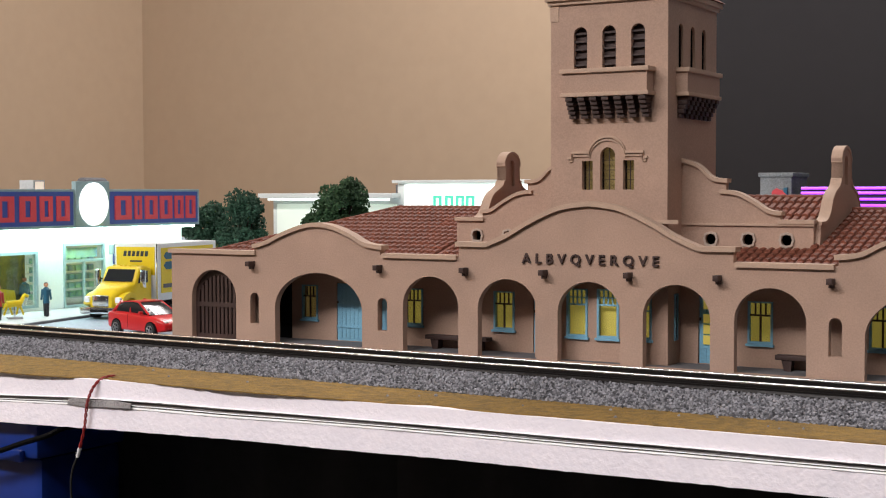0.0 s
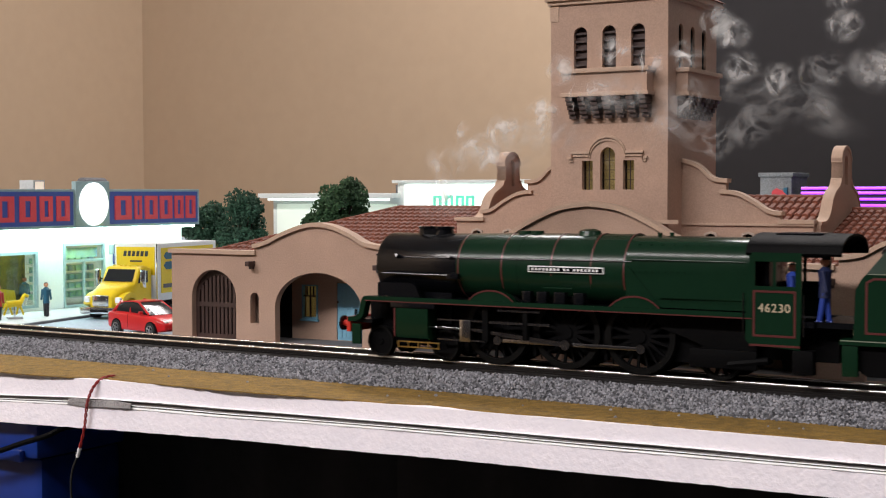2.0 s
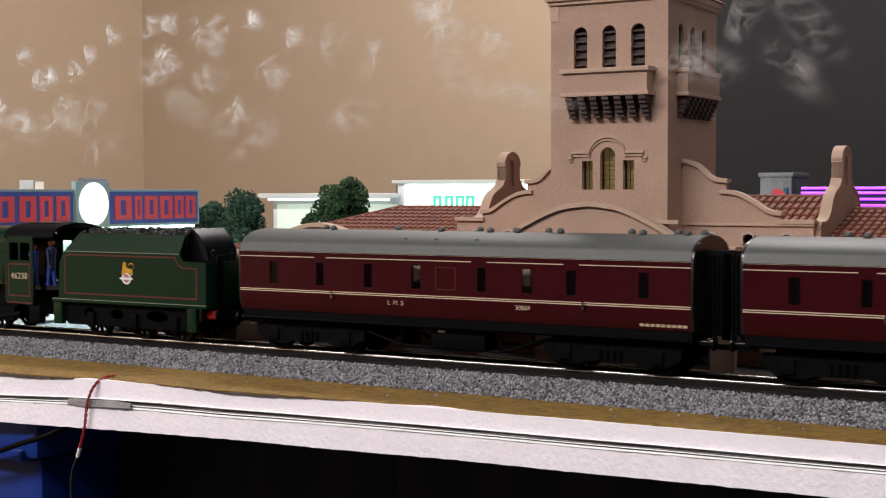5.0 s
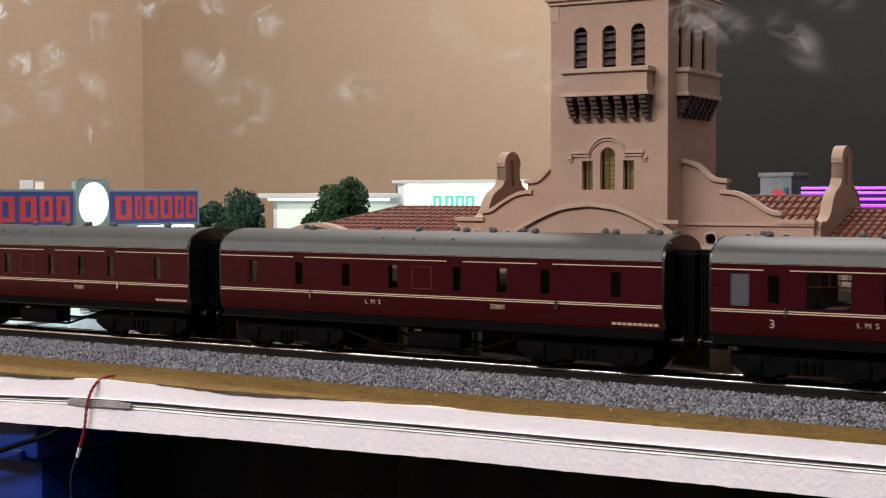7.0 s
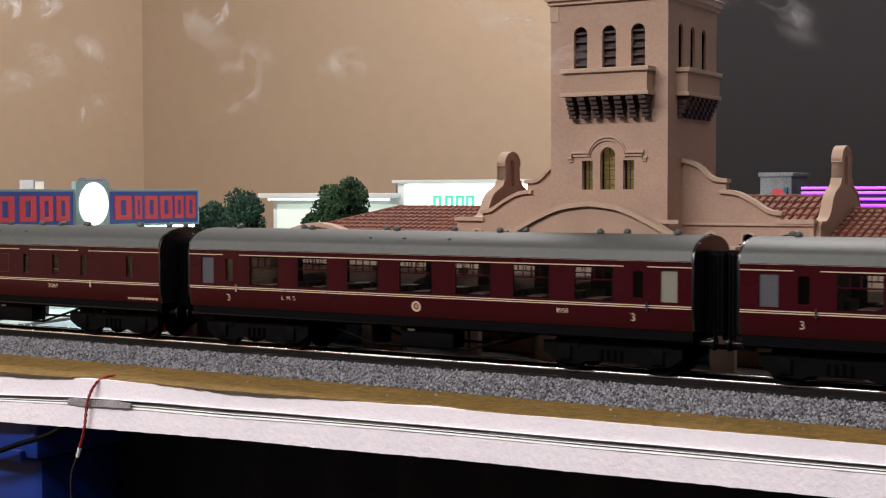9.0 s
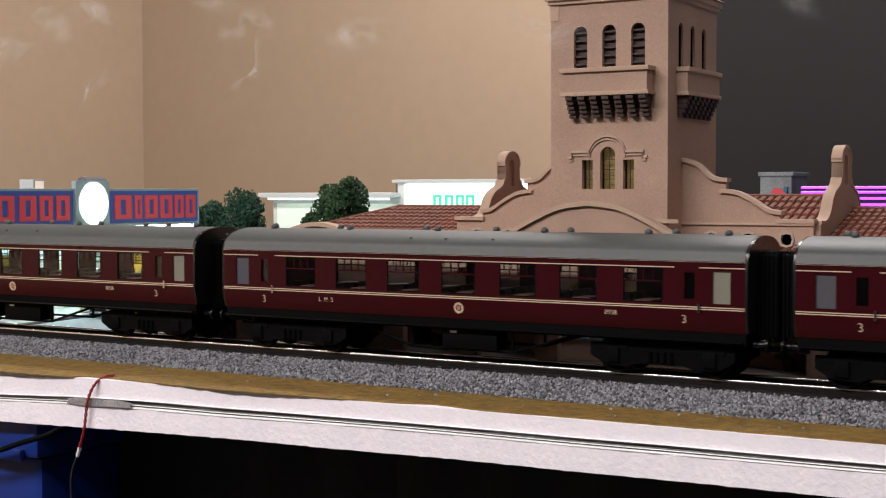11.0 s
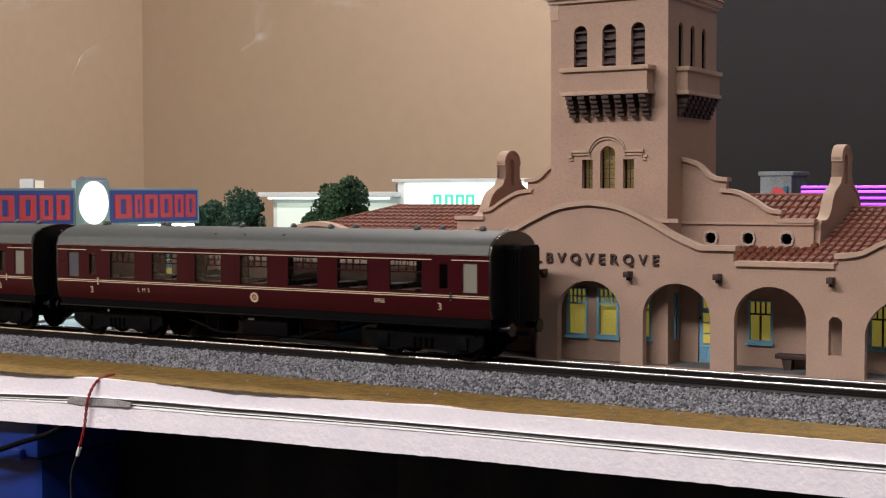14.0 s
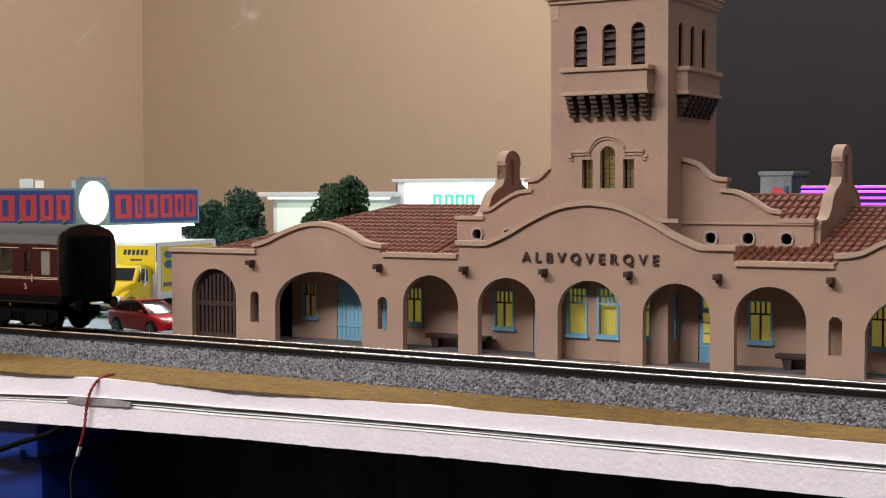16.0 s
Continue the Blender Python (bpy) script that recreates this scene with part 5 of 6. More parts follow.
def coach(length, windows, kind):
    """windows: (x0, x1, z0, z1, style)."""
    if kind == "brake":
        co = thing("coach", mm(0, 0, 0), "maroon brake coach with grey roof and cream lining", "railway coach", "train coaches")
    else:
        co = thing("coach", mm(0, 0, 0), "maroon passenger coach with grey roof and large windows", "railway coach", "train coaches")
    L = length
    for sgn in (-1, 1):
        y0, y1 = (-18, -17) if sgn < 0 else (17, 18)
        bm = plate(B(), [rect(0.8, L - 0.8, 25.0, 41.4)] + [rect(a, b, c, d) for a, b, c, d, s in windows], "front", y0, y1)
        skin = []
        for z in [25.0 - 8.2 * k / 8 for k in range(9)]:
            skin.append([bm.verts.new((x, sgn * (d - tuck(z)), z)) for x, d in ((0.8, 18), (L - 0.8, 18), (L - 0.8, 17), (0.8, 17))])
        for ra, rb in zip(skin, skin[1:]):
            for k in range(4):
                bm.faces.new((ra[k], ra[(k + 1) % 4], rb[(k + 1) % 4], rb[k]))
        bm.faces.new(skin[-1])
        body = part("body_side", bm, MAROON, co)
        yo = sgn * 18.12
        lines = [(0.8, L - 0.8, 40.7, 41.2), (0.8, L - 0.8, 25.15, 25.5), (0.8, L - 0.8, 24.45, 24.8)]
        x = 0.8
        gaps = [(19, 28), (202, 211)] if kind != "brake" else [(39, 45), (112, 119), (150.5, 157)]
        for g0, g1 in gaps + [(L - 0.8, L)]:
            lines.append((x, g0, 38.6, 38.95))
            x = g1
        for a, b, c, d in lines:
            part("lining", box(B(), a, b, min(yo, sgn * 17.9), max(yo, sgn * 17.9), c, d), CREAM, body)
        for a, b, c, d, s in windows:
            w = part("window", plate(B(), [rect(a, b, c, d), rect(a + 0.35, b - 0.35, c + 0.35, d - 0.35)], "front", sgn * 17.75 - 0.2, sgn * 17.75 + 0.2), MAROON if s != "big" else BLACK, body)
            if s == "blind":
                part("pane", box(B(), a + 0.3, b - 0.3, sgn * 17.3 - 0.1, sgn * 17.3 + 0.1, c + 0.3, d - 0.3), BLINDPALE if a > 100 else BLIND, w, "frosted pane")
            else:
                p = part("pane", box(B(), a + 0.3, b - 0.3, sgn * 17.3 - 0.08, sgn * 17.3 + 0.08, c + 0.3, d - 0.3), GLASS, w)
                p.visible_shadow = False
            if s == "big":
                zz = c + (d - c) * 0.62
                bm = box(B(), a + 0.3, b - 0.3, sgn * 17.55 - 0.2, sgn * 17.55 + 0.2, zz - 0.25, zz + 0.25)
                m = (a + b) / 2
                box(bm, m - 0.3, m + 0.3, sgn * 17.55 - 0.2, sgn * 17.55 + 0.2, zz + 0.26, d - 0.3)
                for f in (0.27, 0.73):
                    mf = a + (b - a) * f
                    box(bm, mf - 0.18, mf + 0.18, sgn * 17.55 - 0.15, sgn * 17.55 + 0.15, zz + 0.26, d - 0.3)
                part("glazing_bar", bm, MAROON, w)
        if sgn < 0:
            front = body
    # roof
    arc = [(-18.3, 41.0), (-17.6, 42.6)] + [(-17.6 + 17.6 * (1 - math.cos(a)), 42.6 + 7.0 * math.sin(a)) for a in [math.pi / 2 * k / 9 for k in range(1, 10)]]
    arc = arc + [(-a, b) for a, b in reversed(arc)][1:]
    roof = part("roof", plate(B(), [arc + [(a * 0.96, b - 0.9) for a, b in reversed(arc)]], "side", 0.9, L - 0.9), GREYROOF, co)
    vents = [12, 16, 46, 55, 88, 97, 120, 144, 152, 186, 194, 216] if kind != "brake" else [30, 38, 66, 90, 104, 112, 120, 124, 134, 142, 168, 175, 186, 192, 196]
    me = None
    for i, x in enumerate(vents):
        if me is None:
            bm = B()
            bmesh.ops.create_uvsphere(bm, u_segments=10, v_segments=6, radius=1.35)
            box(bm, -1.3, 1.3, -0.5, 0.5, -0.6, 0.5)
            me = to_mesh("roof_vent", bm, GREYROOF)
        ob = new("roof_vent", me)
        ob.parent = roof
        ob.location = (x * MM, 3.0 * (-1) ** i * MM, 50.1 * MM)
    for k in (0.4, 0.47, 0.56):
        part("roof_hook", box(B(), L * k, L * k + 1.0, -14.5, -13.6, 46.4, 47.2), GREYROOF, roof)
    # ends and gangways
    low = [(-18 + tuck(z), z) for z in (16.8, 18.6, 20.6, 22.8, 25)]
    endp = low + [(a * 0.98, b - 0.1) for a, b in arc] + [(-a, b) for a, b in reversed(low)]
    for x0, out in ((0, -1), (L - 0.9, 1)):
        e = part("coach_end", plate(B(), [endp], "side", x0, x0 + 0.9), ENDBLACK, co, "glossy black coach end")
        a, b = (x0 - 7.2, x0) if out < 0 else (x0 + 0.9, x0 + 8.1)
        g = part("gangway", box(B(), a, b, -7.2, 7.2, 15.5, 43.5, 0.6), MATT, e, "black corridor gangway")
        for k in range(5):
            xx = a + (b - a) * (k + 0.5) / 5
            part("bellows_fold", plate(B(), [[(-7.9, 15.2), (-7.9, 42.6), (-6.6, 44.2), (6.6, 44.2), (7.9, 42.6), (7.9, 15.2)]], "side", xx - 0.35, xx + 0.35), MATT, g)
        for yy in (-11, 11):
            xb = x0 if out < 0 else x0 + 0.9
            part("buffer", tube(tube(B(), (xb, yy, 12.8), (xb + out * 4.6, yy, 12.8), 1.3, 1.1, 12), (xb + out * 4.6, yy, 12.8), (xb + out * 5.4, yy, 12.8), 2.7, 2.7, 16), BLACK, e)
        part("coupling", box(B(), min(x0, x0 + out * 8), max(x0, x0 + out * 8), -1.2, 1.2, 9.5, 11.2), MATT, e)
        part("lamp_iron", tube(B(), (x0 + 0.45 + out * 0.5, -14, 47), (x0 + 0.45 + out * 1.4, -14, 47), 0.3, n=6), CHROME, e)
    # interior
    part("floor", box(B(), 1, L - 1, -15.2, 15.2, 16.9, 18.2), SEAT, co)
    inside = B()
    if kind == "brake":
        box(inside, 60, 61, -16.8, 16.8, 18.2, 40)
        box(inside, 145, 146, -16.8, 16.8, 18.2, 40)
        box(inside, 4, 58, 3, 3.6, 18.2, 40), box(inside, 158, 196, 2, 2.6, 18.2, 40)
        box(inside, 66, 84, -12, 8, 18.2, 26), box(inside, 100, 112, -4, 14, 18.2, 28)
    else:
        for x in (30, 55.5, 80, 104.5, 129, 153.5, 178, 201.5):
            for y0, y1 in ((-16.5, -3.5), (3.5, 16.5)):
                box(inside, x - 1.2, x + 1.2, y0, y1, 18.2, 27.6, 0.4)
                box(inside, x - 5.4, x + 5.4, y0, y1, 18.2, 23.5, 0.4)
        box(inside, 28, 28.6, -16.8, 16.8, 18.2, 40), box(inside, 203, 203.6, -16.8, 16.8, 18.2, 40)
        box(inside, 4, 27, 2, 2.6, 18.2, 40), box(inside, 204, 224, 2, 2.6, 18.2, 40)
    seats = part("seating", inside, SEAT, co, "brown seats and partitions")
    if kind != "brake":
        for x in (30, 55.5, 80, 104.5, 129, 153.5, 178, 201.5):
            for y0, y1 in ((-15.8, -10.4), (-9.6, -4.2), (4.2, 9.6), (10.4, 15.8)):
                part("headrest_cover", box(B(), x - 1.5, x + 1.5, y0, y1, 25.0, 28.0, 0.3), HEADREST, seats, "brown headrest cloth")
        for x in (42.7, 67.7, 92.2, 116.7, 141.2, 165.7, 189.7):
            for y0, y1 in ((-16.4, -5), (5, 16.4)):
                table = part("table", box(B(), x - 3.2, x + 3.2, y0, y1, 26.2, 26.9, 0.2), HEADREST, seats, "brown table between the seats")
    # lettering
    if kind == "brake":
        lettering("company_letters", "L  M  S", 2.6, CREAM, front, on_side(78, 21.2), 0.04)
        lettering("running_number", "30869", 2.5, CREAM, front, on_side(134, 21.6), 0.04)
        for k in range(9):
            part("lettering_bar", box(B(), 0, 1.5, -0.05, 0.3, -0.5, 0.5), CREAM, front, "", on_side(180 + k * 2.0, 18.4, 0.05, 0))
        for x in (47.6, 158.2):
            part("door_handle", box(B(), x, x + 1.0, -18.9, -17.9, 22.6, 25.6), CHROME, front)
        part("guard_ducket", plate(B(), [rect(96.5, 105.5, 27.8, 36.4), rect(96.9, 105.1, 28.1, 36.1)], "front", -18.25, -17.9), LINING, front)
    else:
        for x in (22, 205.5):
            lettering("class_number", "3", 4.2, CREAM, front, on_side(x, 19.6), 0.04)
        lettering("company_letters", "L  M  S", 2.5, CREAM, front, on_side(53.5, 21.0), 0.04)
        lettering("running_number", "8958", 2.4, CREAM, front, on_side(178, 21.4), 0.04)
        part("crest", plate(B(), [oval(0, 0, 2.1, 2.1), oval(0, 0, 1.3, 1.3)], "front", -0.1, 0.3), CREAM, front, "", on_side(115.3, 21.0, 0.05, 0))
        part("crest_centre", plate(B(), [oval(0, 0, 0.8, 0.9)], "front", -0.1, 0.3), mat("crest_pink", (0.5, 0.2, 0.15), 0.5), front, "", on_side(115.3, 21.0, 0.05, 0))
        for x in (26.4, 210.6):
            part("door_handle", box(B(), x, x + 0.8, -18.8, -17.9, 23.4, 26.6), CHROME, front)
    # underframe
    for sgn in (-1, 1):
        part("solebar", box(B(), 1, L - 1, sgn * 15.4 - 0.8, sgn * 15.4 + 0.8, 12.6, 16.8), MATT, co)
        part("footboard", box(B(), 2, L - 2, sgn * 16.9 - 0.8, sgn * 16.9 + 0.8, 13.4, 14.0), BLACK, co)
        tr = B()
        m = L / 2
        for a, b in (((m - 48, 12.6), (m - 22, 5)), ((m - 22, 5), (m + 22, 5)), ((m + 22, 5), (m + 48, 12.6)), ((m - 22, 5), (m - 22, 12.6)), ((m + 22, 5), (m + 22, 12.6))):
            tube(tr, (a[0], sgn * 13, a[1]), (b[0], sgn * 13, b[1]), 0.55, n=6)
        part("truss_rod", tr, MATT, co)
    part("chassis", box(B(), 2, L - 2, -15.4, 15.4, 12.8, 16.8), MATT, co)
    m = L / 2
    part("battery_box", box(B(), m - 8, m + 16, -14.5, -6, 5.2, 12.8, 0.4), MATT, co)
    part("vacuum_cylinder", tube(B(), (m - 24, -4, 5), (m - 24, -4, 12.8), 4, n=14), MATT, co)
    part("number_plate", box(B(), m - 4.5, m - 1.5, -14.75, -14.45, 11.2, 12.0), WHITE, co)
    for bx in (33, L - 33):
        bg = B()
        for sgn in (-1, 1):
            y = sgn * 12.6
            plate(bg, [[(bx - 27, 10.8), (bx - 27, 6.4), (bx - 22, 3.4), (bx - 13, 2.6), (bx - 9, 4.0), (bx + 9, 4.0), (bx + 13, 2.6), (bx + 22, 3.4), (bx + 27, 6.4), (bx + 27, 10.8)]], "front", y - 0.7, y + 0.7)
            for ax in (bx - 18, bx + 18):
                box(bg, ax - 2.4, ax + 2.4, y - 1.6, y + 1.6, 4.0, 9.4, 0.4)
                box(bg, ax - 5.5, ax + 5.5, y - 1.0, y + 1.0, 8.6, 10.6)
            for k in range(4):
                tube(bg, (bx - 4 + k * 2.6, y + sgn * 0.9, 4.8), (bx - 4 + k * 2.6, y + sgn * 0.9, 8.4), 0.9, n=8)
        box(bg, bx - 6, bx + 6, -12, 12, 8.0, 12.7)
        part("bogie", bg, MATT, co)
    return co


def coach_wheels(co, L):
    for bx in (33, L - 33):
        for ax in (bx - 18, bx + 18):
            wheelset(co, ax, 6.9, 0, 9.4)


THIRD = [(7.0, 14.4, 26.3, 38.1, "blind"), (20.3, 24.8, 27.6, 37.4, "small"), (33.4, 48.4, 26.3, 38.3, "big"), (58.4, 73.2, 26.3, 38.3, "big"), (83.0, 97.8, 26.3, 38.3, "big"), (107.8, 122.6, 26.3, 38.3, "big"),
         (133.0, 148.2, 26.3, 38.3, "big"), (157.8, 172.6, 26.3, 38.3, "big"), (182.8, 197.8, 26.3, 38.3, "big"), (205.2, 209.6, 27.6, 37.4, "small"), (215.4, 222.4, 26.3, 38.1, "blind")]
BRAKE = [(16, 20.6, 27.4, 37, "small"), (39.8, 44, 27.4, 37, "small"), (63, 67.4, 27.4, 37, "small"), (85.2, 90, 27.4, 37, "small"), (114.4, 118.6, 27.4, 37, "small"), (133.4, 138.2, 27.4, 37, "small"), (151.6, 156, 27.4, 37, "small"), (179.6, 184, 27.4, 37, "small")]


def train():
    lo = locomotive()
    te = tender()
    br = coach(200, BRAKE, "brake")
    br2 = copy_thing(br, mm(0, 0, 0))
    th = coach(228, THIRD, "third")
    th2, th3 = copy_thing(th, mm(0, 0, 0)), copy_thing(th, mm(0, 0, 0))
    for co, off, L in ((br, -433, 200), (br2, -216.2, 200), (th, 0, 228), (th2, 243.5, 228), (th3, 487, 228)):
        coach_wheels(co, L)
        COACHES.append((co, off))
    COACHES.append((lo, LOCO)), COACHES.append((te, TENDER))
    driver = figurine("figurine", mm(0, 0, 0), "small blue painted locomotive crew figure in the cab", FIGBLUE, 0.95)
    fireman = figurine("figurine", mm(0, 0, 0), "small locomotive crew figure in navy jacket and blue trousers", FIGNAVY, 1.0, FIGBLUE)
    RIDERS.append((driver, 177.5, -12, 20.5, LOCO)), RIDERS.append((fireman, 188, -11, 21.4, LOCO))
    part("cab_deck", box(B(), 182, 200, -14, 14, 20, 22), BLACK, lo)


train()


# ---- town behind the track ----
def town():
    rng = random.Random(5)
    line = [(-172, 36), (-186, 112), (-194, 170), (-201, 330)]
    tagged(part("pavement", plate(B(), [[(-330, 36)] + line + [(-330, 330)]], "top", -6, -4.6), PAVE), kind="structure")
    tagged(part("kerb", plate(B(), [line + [(x + 2.2, y) for x, y in reversed(line)]], "top", -6, -4.7), SLAB), kind="structure")
    st = thing("store_building", mm(-228, 0, -4.6), "bright white lit grocery store model with navy sign", "building")
    # front wall faces the road; a runs along y
    holes = [rect(40, 68, 3, 34), rect(71, 104, 3, 34), rect(126, 158, 1, 38)]
    part("wall_front", plate(B(), [rect(20, 229, 0, 66)] + holes, "side", -3, 0), STOREWHITE, st)
    part("wall_side", box(B(), -120, -3, 20, 23, 0, 66), STOREWHITE, st)
    part("wall_side", box(B(), -120, -3, 226, 229, 0, 66), STOREWHITE, st)
    part("wall_rear", box(B(), -120, -117, 23, 226, 0, 66), STOREWHITE, st)
    part("roof", box(B(), -120, 0, 20, 229, 66, 68), STOREWHITE, st)
    part("floor", box(B(), -117, -3, 23, 226, 0, 0.6), PAVE, st)
    part("ceiling_light", box(B(), -90, -12, 40, 220, 62, 63), LEDIN, st, "glowing white ceiling light inside the store")
    for a0, a1, b0, b1 in ((40, 68, 3, 34), (71, 104, 3, 34), (126, 158, 1, 38)):
        w = part("window", plate(B(), [rect(a0 - 1, a1 + 1, b0 - 1, b1 + 1), rect(a0 + 0.6, a1 - 0.6, b0 + 0.6, b1 - 0.6)], "side", -1.2, 0.7), SIGNFRAME, st)
        p = part("pane", box(B(), -1.9, -1.7, a0, a1, b0, b1), GLASS, w)
        p.visible_shadow = False
        if a0 > 120:
            part("mullion", box(B(), -1.2, 0.5, 141.4, 142.6, b0, 28), SIGNFRAME, w)
            part("transom", box(B(), -1.2, 0.5, a0, a1, 27.5, 29), SIGNFRAME, w)
            part("poster", box(B(), -2.6, -2.2, a0 + 3, a1 - 3, 30, 36), GOODS, w)
    for k in range(5):
        sh = part("shelf", box(B(), -24, -16, 118, 168, 4 + k * 5.4, 4.8 + k * 5.4), STOREWHITE, st)
        for j in range(9):
            part("goods", box(B(), -23, -17, 119 + j * 5.4, 123.2 + j * 5.4, 4.8 + k * 5.4, 8.2 + k * 5.4, 0.2), GOODS, sh)
    # Olive board painted in for the dim interior behind the windows.
    part("display_board", box(B(), -15, -14, 36, 108, 0.6, 40), OLIVE, st, "dark olive board for the dim store interior")
    # Yellow plate painted in for a vehicle's reflection in the glass.
    vs = [(48, 3), (48, 13), (54, 14), (60, 22), (80, 22), (88, 13.5), (99, 12), (100, 3)]
    part("display_van", plate(B(), [vs, rect(62, 76, 14.5, 20.5)], "side", -13.8, -12.6), YELLOW, st, "yellow van shape painting a reflection in the window")
    part("counter", box(B(), -12.4, -9, 44, 62, 0.6, 9, 0.4), GOODS, st)
    for a, z, c in ((166, 25, NAVY), (166, 15, GOODS), (163, 31, SIGNFRAME)):
        part("wall_poster", box(B(), 0.1, 0.5, a, a + 7, z, z + 6), c, st)
    # canopy sign
    sg = part("sign_box", box(B(), 4, 13, 18, 232, 48.5, 71.5, 0.4), SIGNFRAME, st, "long grey-blue sign box")
    for a0, a1 in ((20, 121), (150.5, 229.8)):
        part("sign_field", box(B(), 13.0, 13.5, a0, a1, 50.2, 70), NAVY, sg, "navy sign panel")
    # the name is drawn as plain hollow blocks
    for a, w in ((44, 6), (63, 13), (80, 12), (95, 9.5), (107.5, 10), (154.5, 14), (171.5, 6), (180.5, 11), (194, 11), (207.5, 8), (218, 9)):
        z0, z1 = 52.8, 67.4
        part("sign_mark", plate(B(), [rect(a, a + w, z0, z1), rect(a + w * 0.33, a + w * 0.67, z0 + 2.7, z1 - 2.7)], "side", 13.5, 14.3), SIGNRED, sg, "red block shape")
    part("sign_disc_panel", box(B(), 10.5, 14, 122.5, 150, 48.5, 76.2, 0.3), SIGNFRAME, st, "square green-grey sign panel")
    part("sign_disc", plate(B(), [oval(136.4, 62.6, 11.4, 12.8, 36)], "side", 14, 15.2), SIGNWHITE, st, "plain glowing white oval")
    part("led_strip", box(B(), 5, 12, 22, 228, 47.0, 48.2), LED, st, "white lighting strip below the sign")
    part("roof_unit", box(B(), -20, -8, 110, 119, 68, 77, 0.4), PAVE, st)
    part("roof_unit_lamp", box(B(), -8, -7.4, 111.5, 117.5, 70, 76), PINKLAMP, st)
    part("roof_tank", tube(B(), (-20, 160, 74), (-20, 178, 74), 5, n=14), SLAB, st)
    # figures
    for x, y, m, lg, lab in ((-196.6, 82.7, FIGTEAL, FIGDARK, "small painted man figure in a teal coat on the pavement"), (-232 - 6, 104, FIGTEAL, WHITE, "small painted shopper figure inside the store"), (-200, 52, RED, FIGDARK, "small painted figure in red by the store window"), (-236, 76, WHITE, WHITE, "small painted shopper figure inside the store")):
        figurine("figurine", mm(x, y, -4.6, 0, 0, 40), lab, m, 0.9 if x < -230 else 0.88, lg)
    ride = thing("horse_ride", mm(-200, 63, -4.6, 0, 0, 60), "yellow coin-operated toy horse ride on the pavement", "horse ride")
    part("base", box(B(), -4, 4, -2.5, 2.5, 0, 1.2, 0.3), PAVE, ride)
    bm = B()
    tube(bm, (-4, 0, 8), (3.6, 0, 8.6), 1.9, 1.8, 10), tube(bm, (3.2, 0, 8.6), (5.4, 0, 13), 1.3, 1.0, 8), tube(bm, (5, 0, 13.2), (7.6, 0, 12), 1.1, 0.7, 8)
    for a, b in ((-3.6, -5.6), (-2.8, -1), (3, 5), (2.4, 1)):
        tube(bm, (a, 0.8, 7.4), (b, 0.8, 2.0), 0.7, 0.5, 6)
    tube(bm, (-4.2, 0, 8.6), (-6.6, 0, 5), 0.7, 0.3, 6)
    part("horse", bm, YELLOW, ride)
    part("post", tube(B(), (0, 0, 1.2), (0, 0, 7), 0.6, n=8), CHROME, ride)


def wheel_pair(v, x, y, r, w):
    tyre = part("wheel", tube(B(), (x, y - w / 2, r), (x, y + w / 2, r), r, n=20), TYRE, v)
    s = -1 if y < 0 else 1
    part("rim", tube(B(), (x, y + s * w / 2, r), (x, y + s * (w / 2 + 0.15), r), r * 0.66, n=20), BLACK, tyre)
    bm = ring(B(), x, min(y + s * (w / 2 + 0.1), y + s * (w / 2 + 0.35)), r, r * 0.56, r * 0.68, 0.25, 20)
    for k in range(5):
        a = k * math.tau / 5
        tube(bm, (x, y + s * (w / 2 + 0.22), r), (x + r * 0.6 * math.cos(a), y + s * (w / 2 + 0.22), r + r * 0.6 * math.sin(a)), r * 0.09, n=6)
    part("spokes", bm, ALLOY, tyre)


def loft(bm, sections, close=True):
    """A skin through rings of equal length, with both ends closed."""
    rows = [[bm.verts.new(c) for c in ring_] for ring_ in sections]
    n = len(rows[0])
    for ra, rb in zip(rows, rows[1:]):
        for k in range(n):
            bm.faces.new((ra[k], ra[(k + 1) % n], rb[(k + 1) % n], rb[k]))
    if close:
        bm.faces.new(rows[0][::-1]), bm.faces.new(rows[-1])
    return bm


def hull(x, w, z0, z1, soft=1.6, n=4):
    """A rounded box section across x: half width w, from z0 to z1."""
    out = []
    for cy, cz, a0 in ((w - soft, z1 - soft, 0), (-w + soft, z1 - soft, 90), (-w + soft * 0.5, z0 + soft * 0.5, 180), (w - soft * 0.5, z0 + soft * 0.5, 270)):
        r = soft if a0 < 180 else soft * 0.5
        out += [(x, cy + r * math.cos(radians(a0 + 90 * k / n)), cz + r * math.sin(radians(a0 + 90 * k / n))) for k in range(n + 1)]
    return out


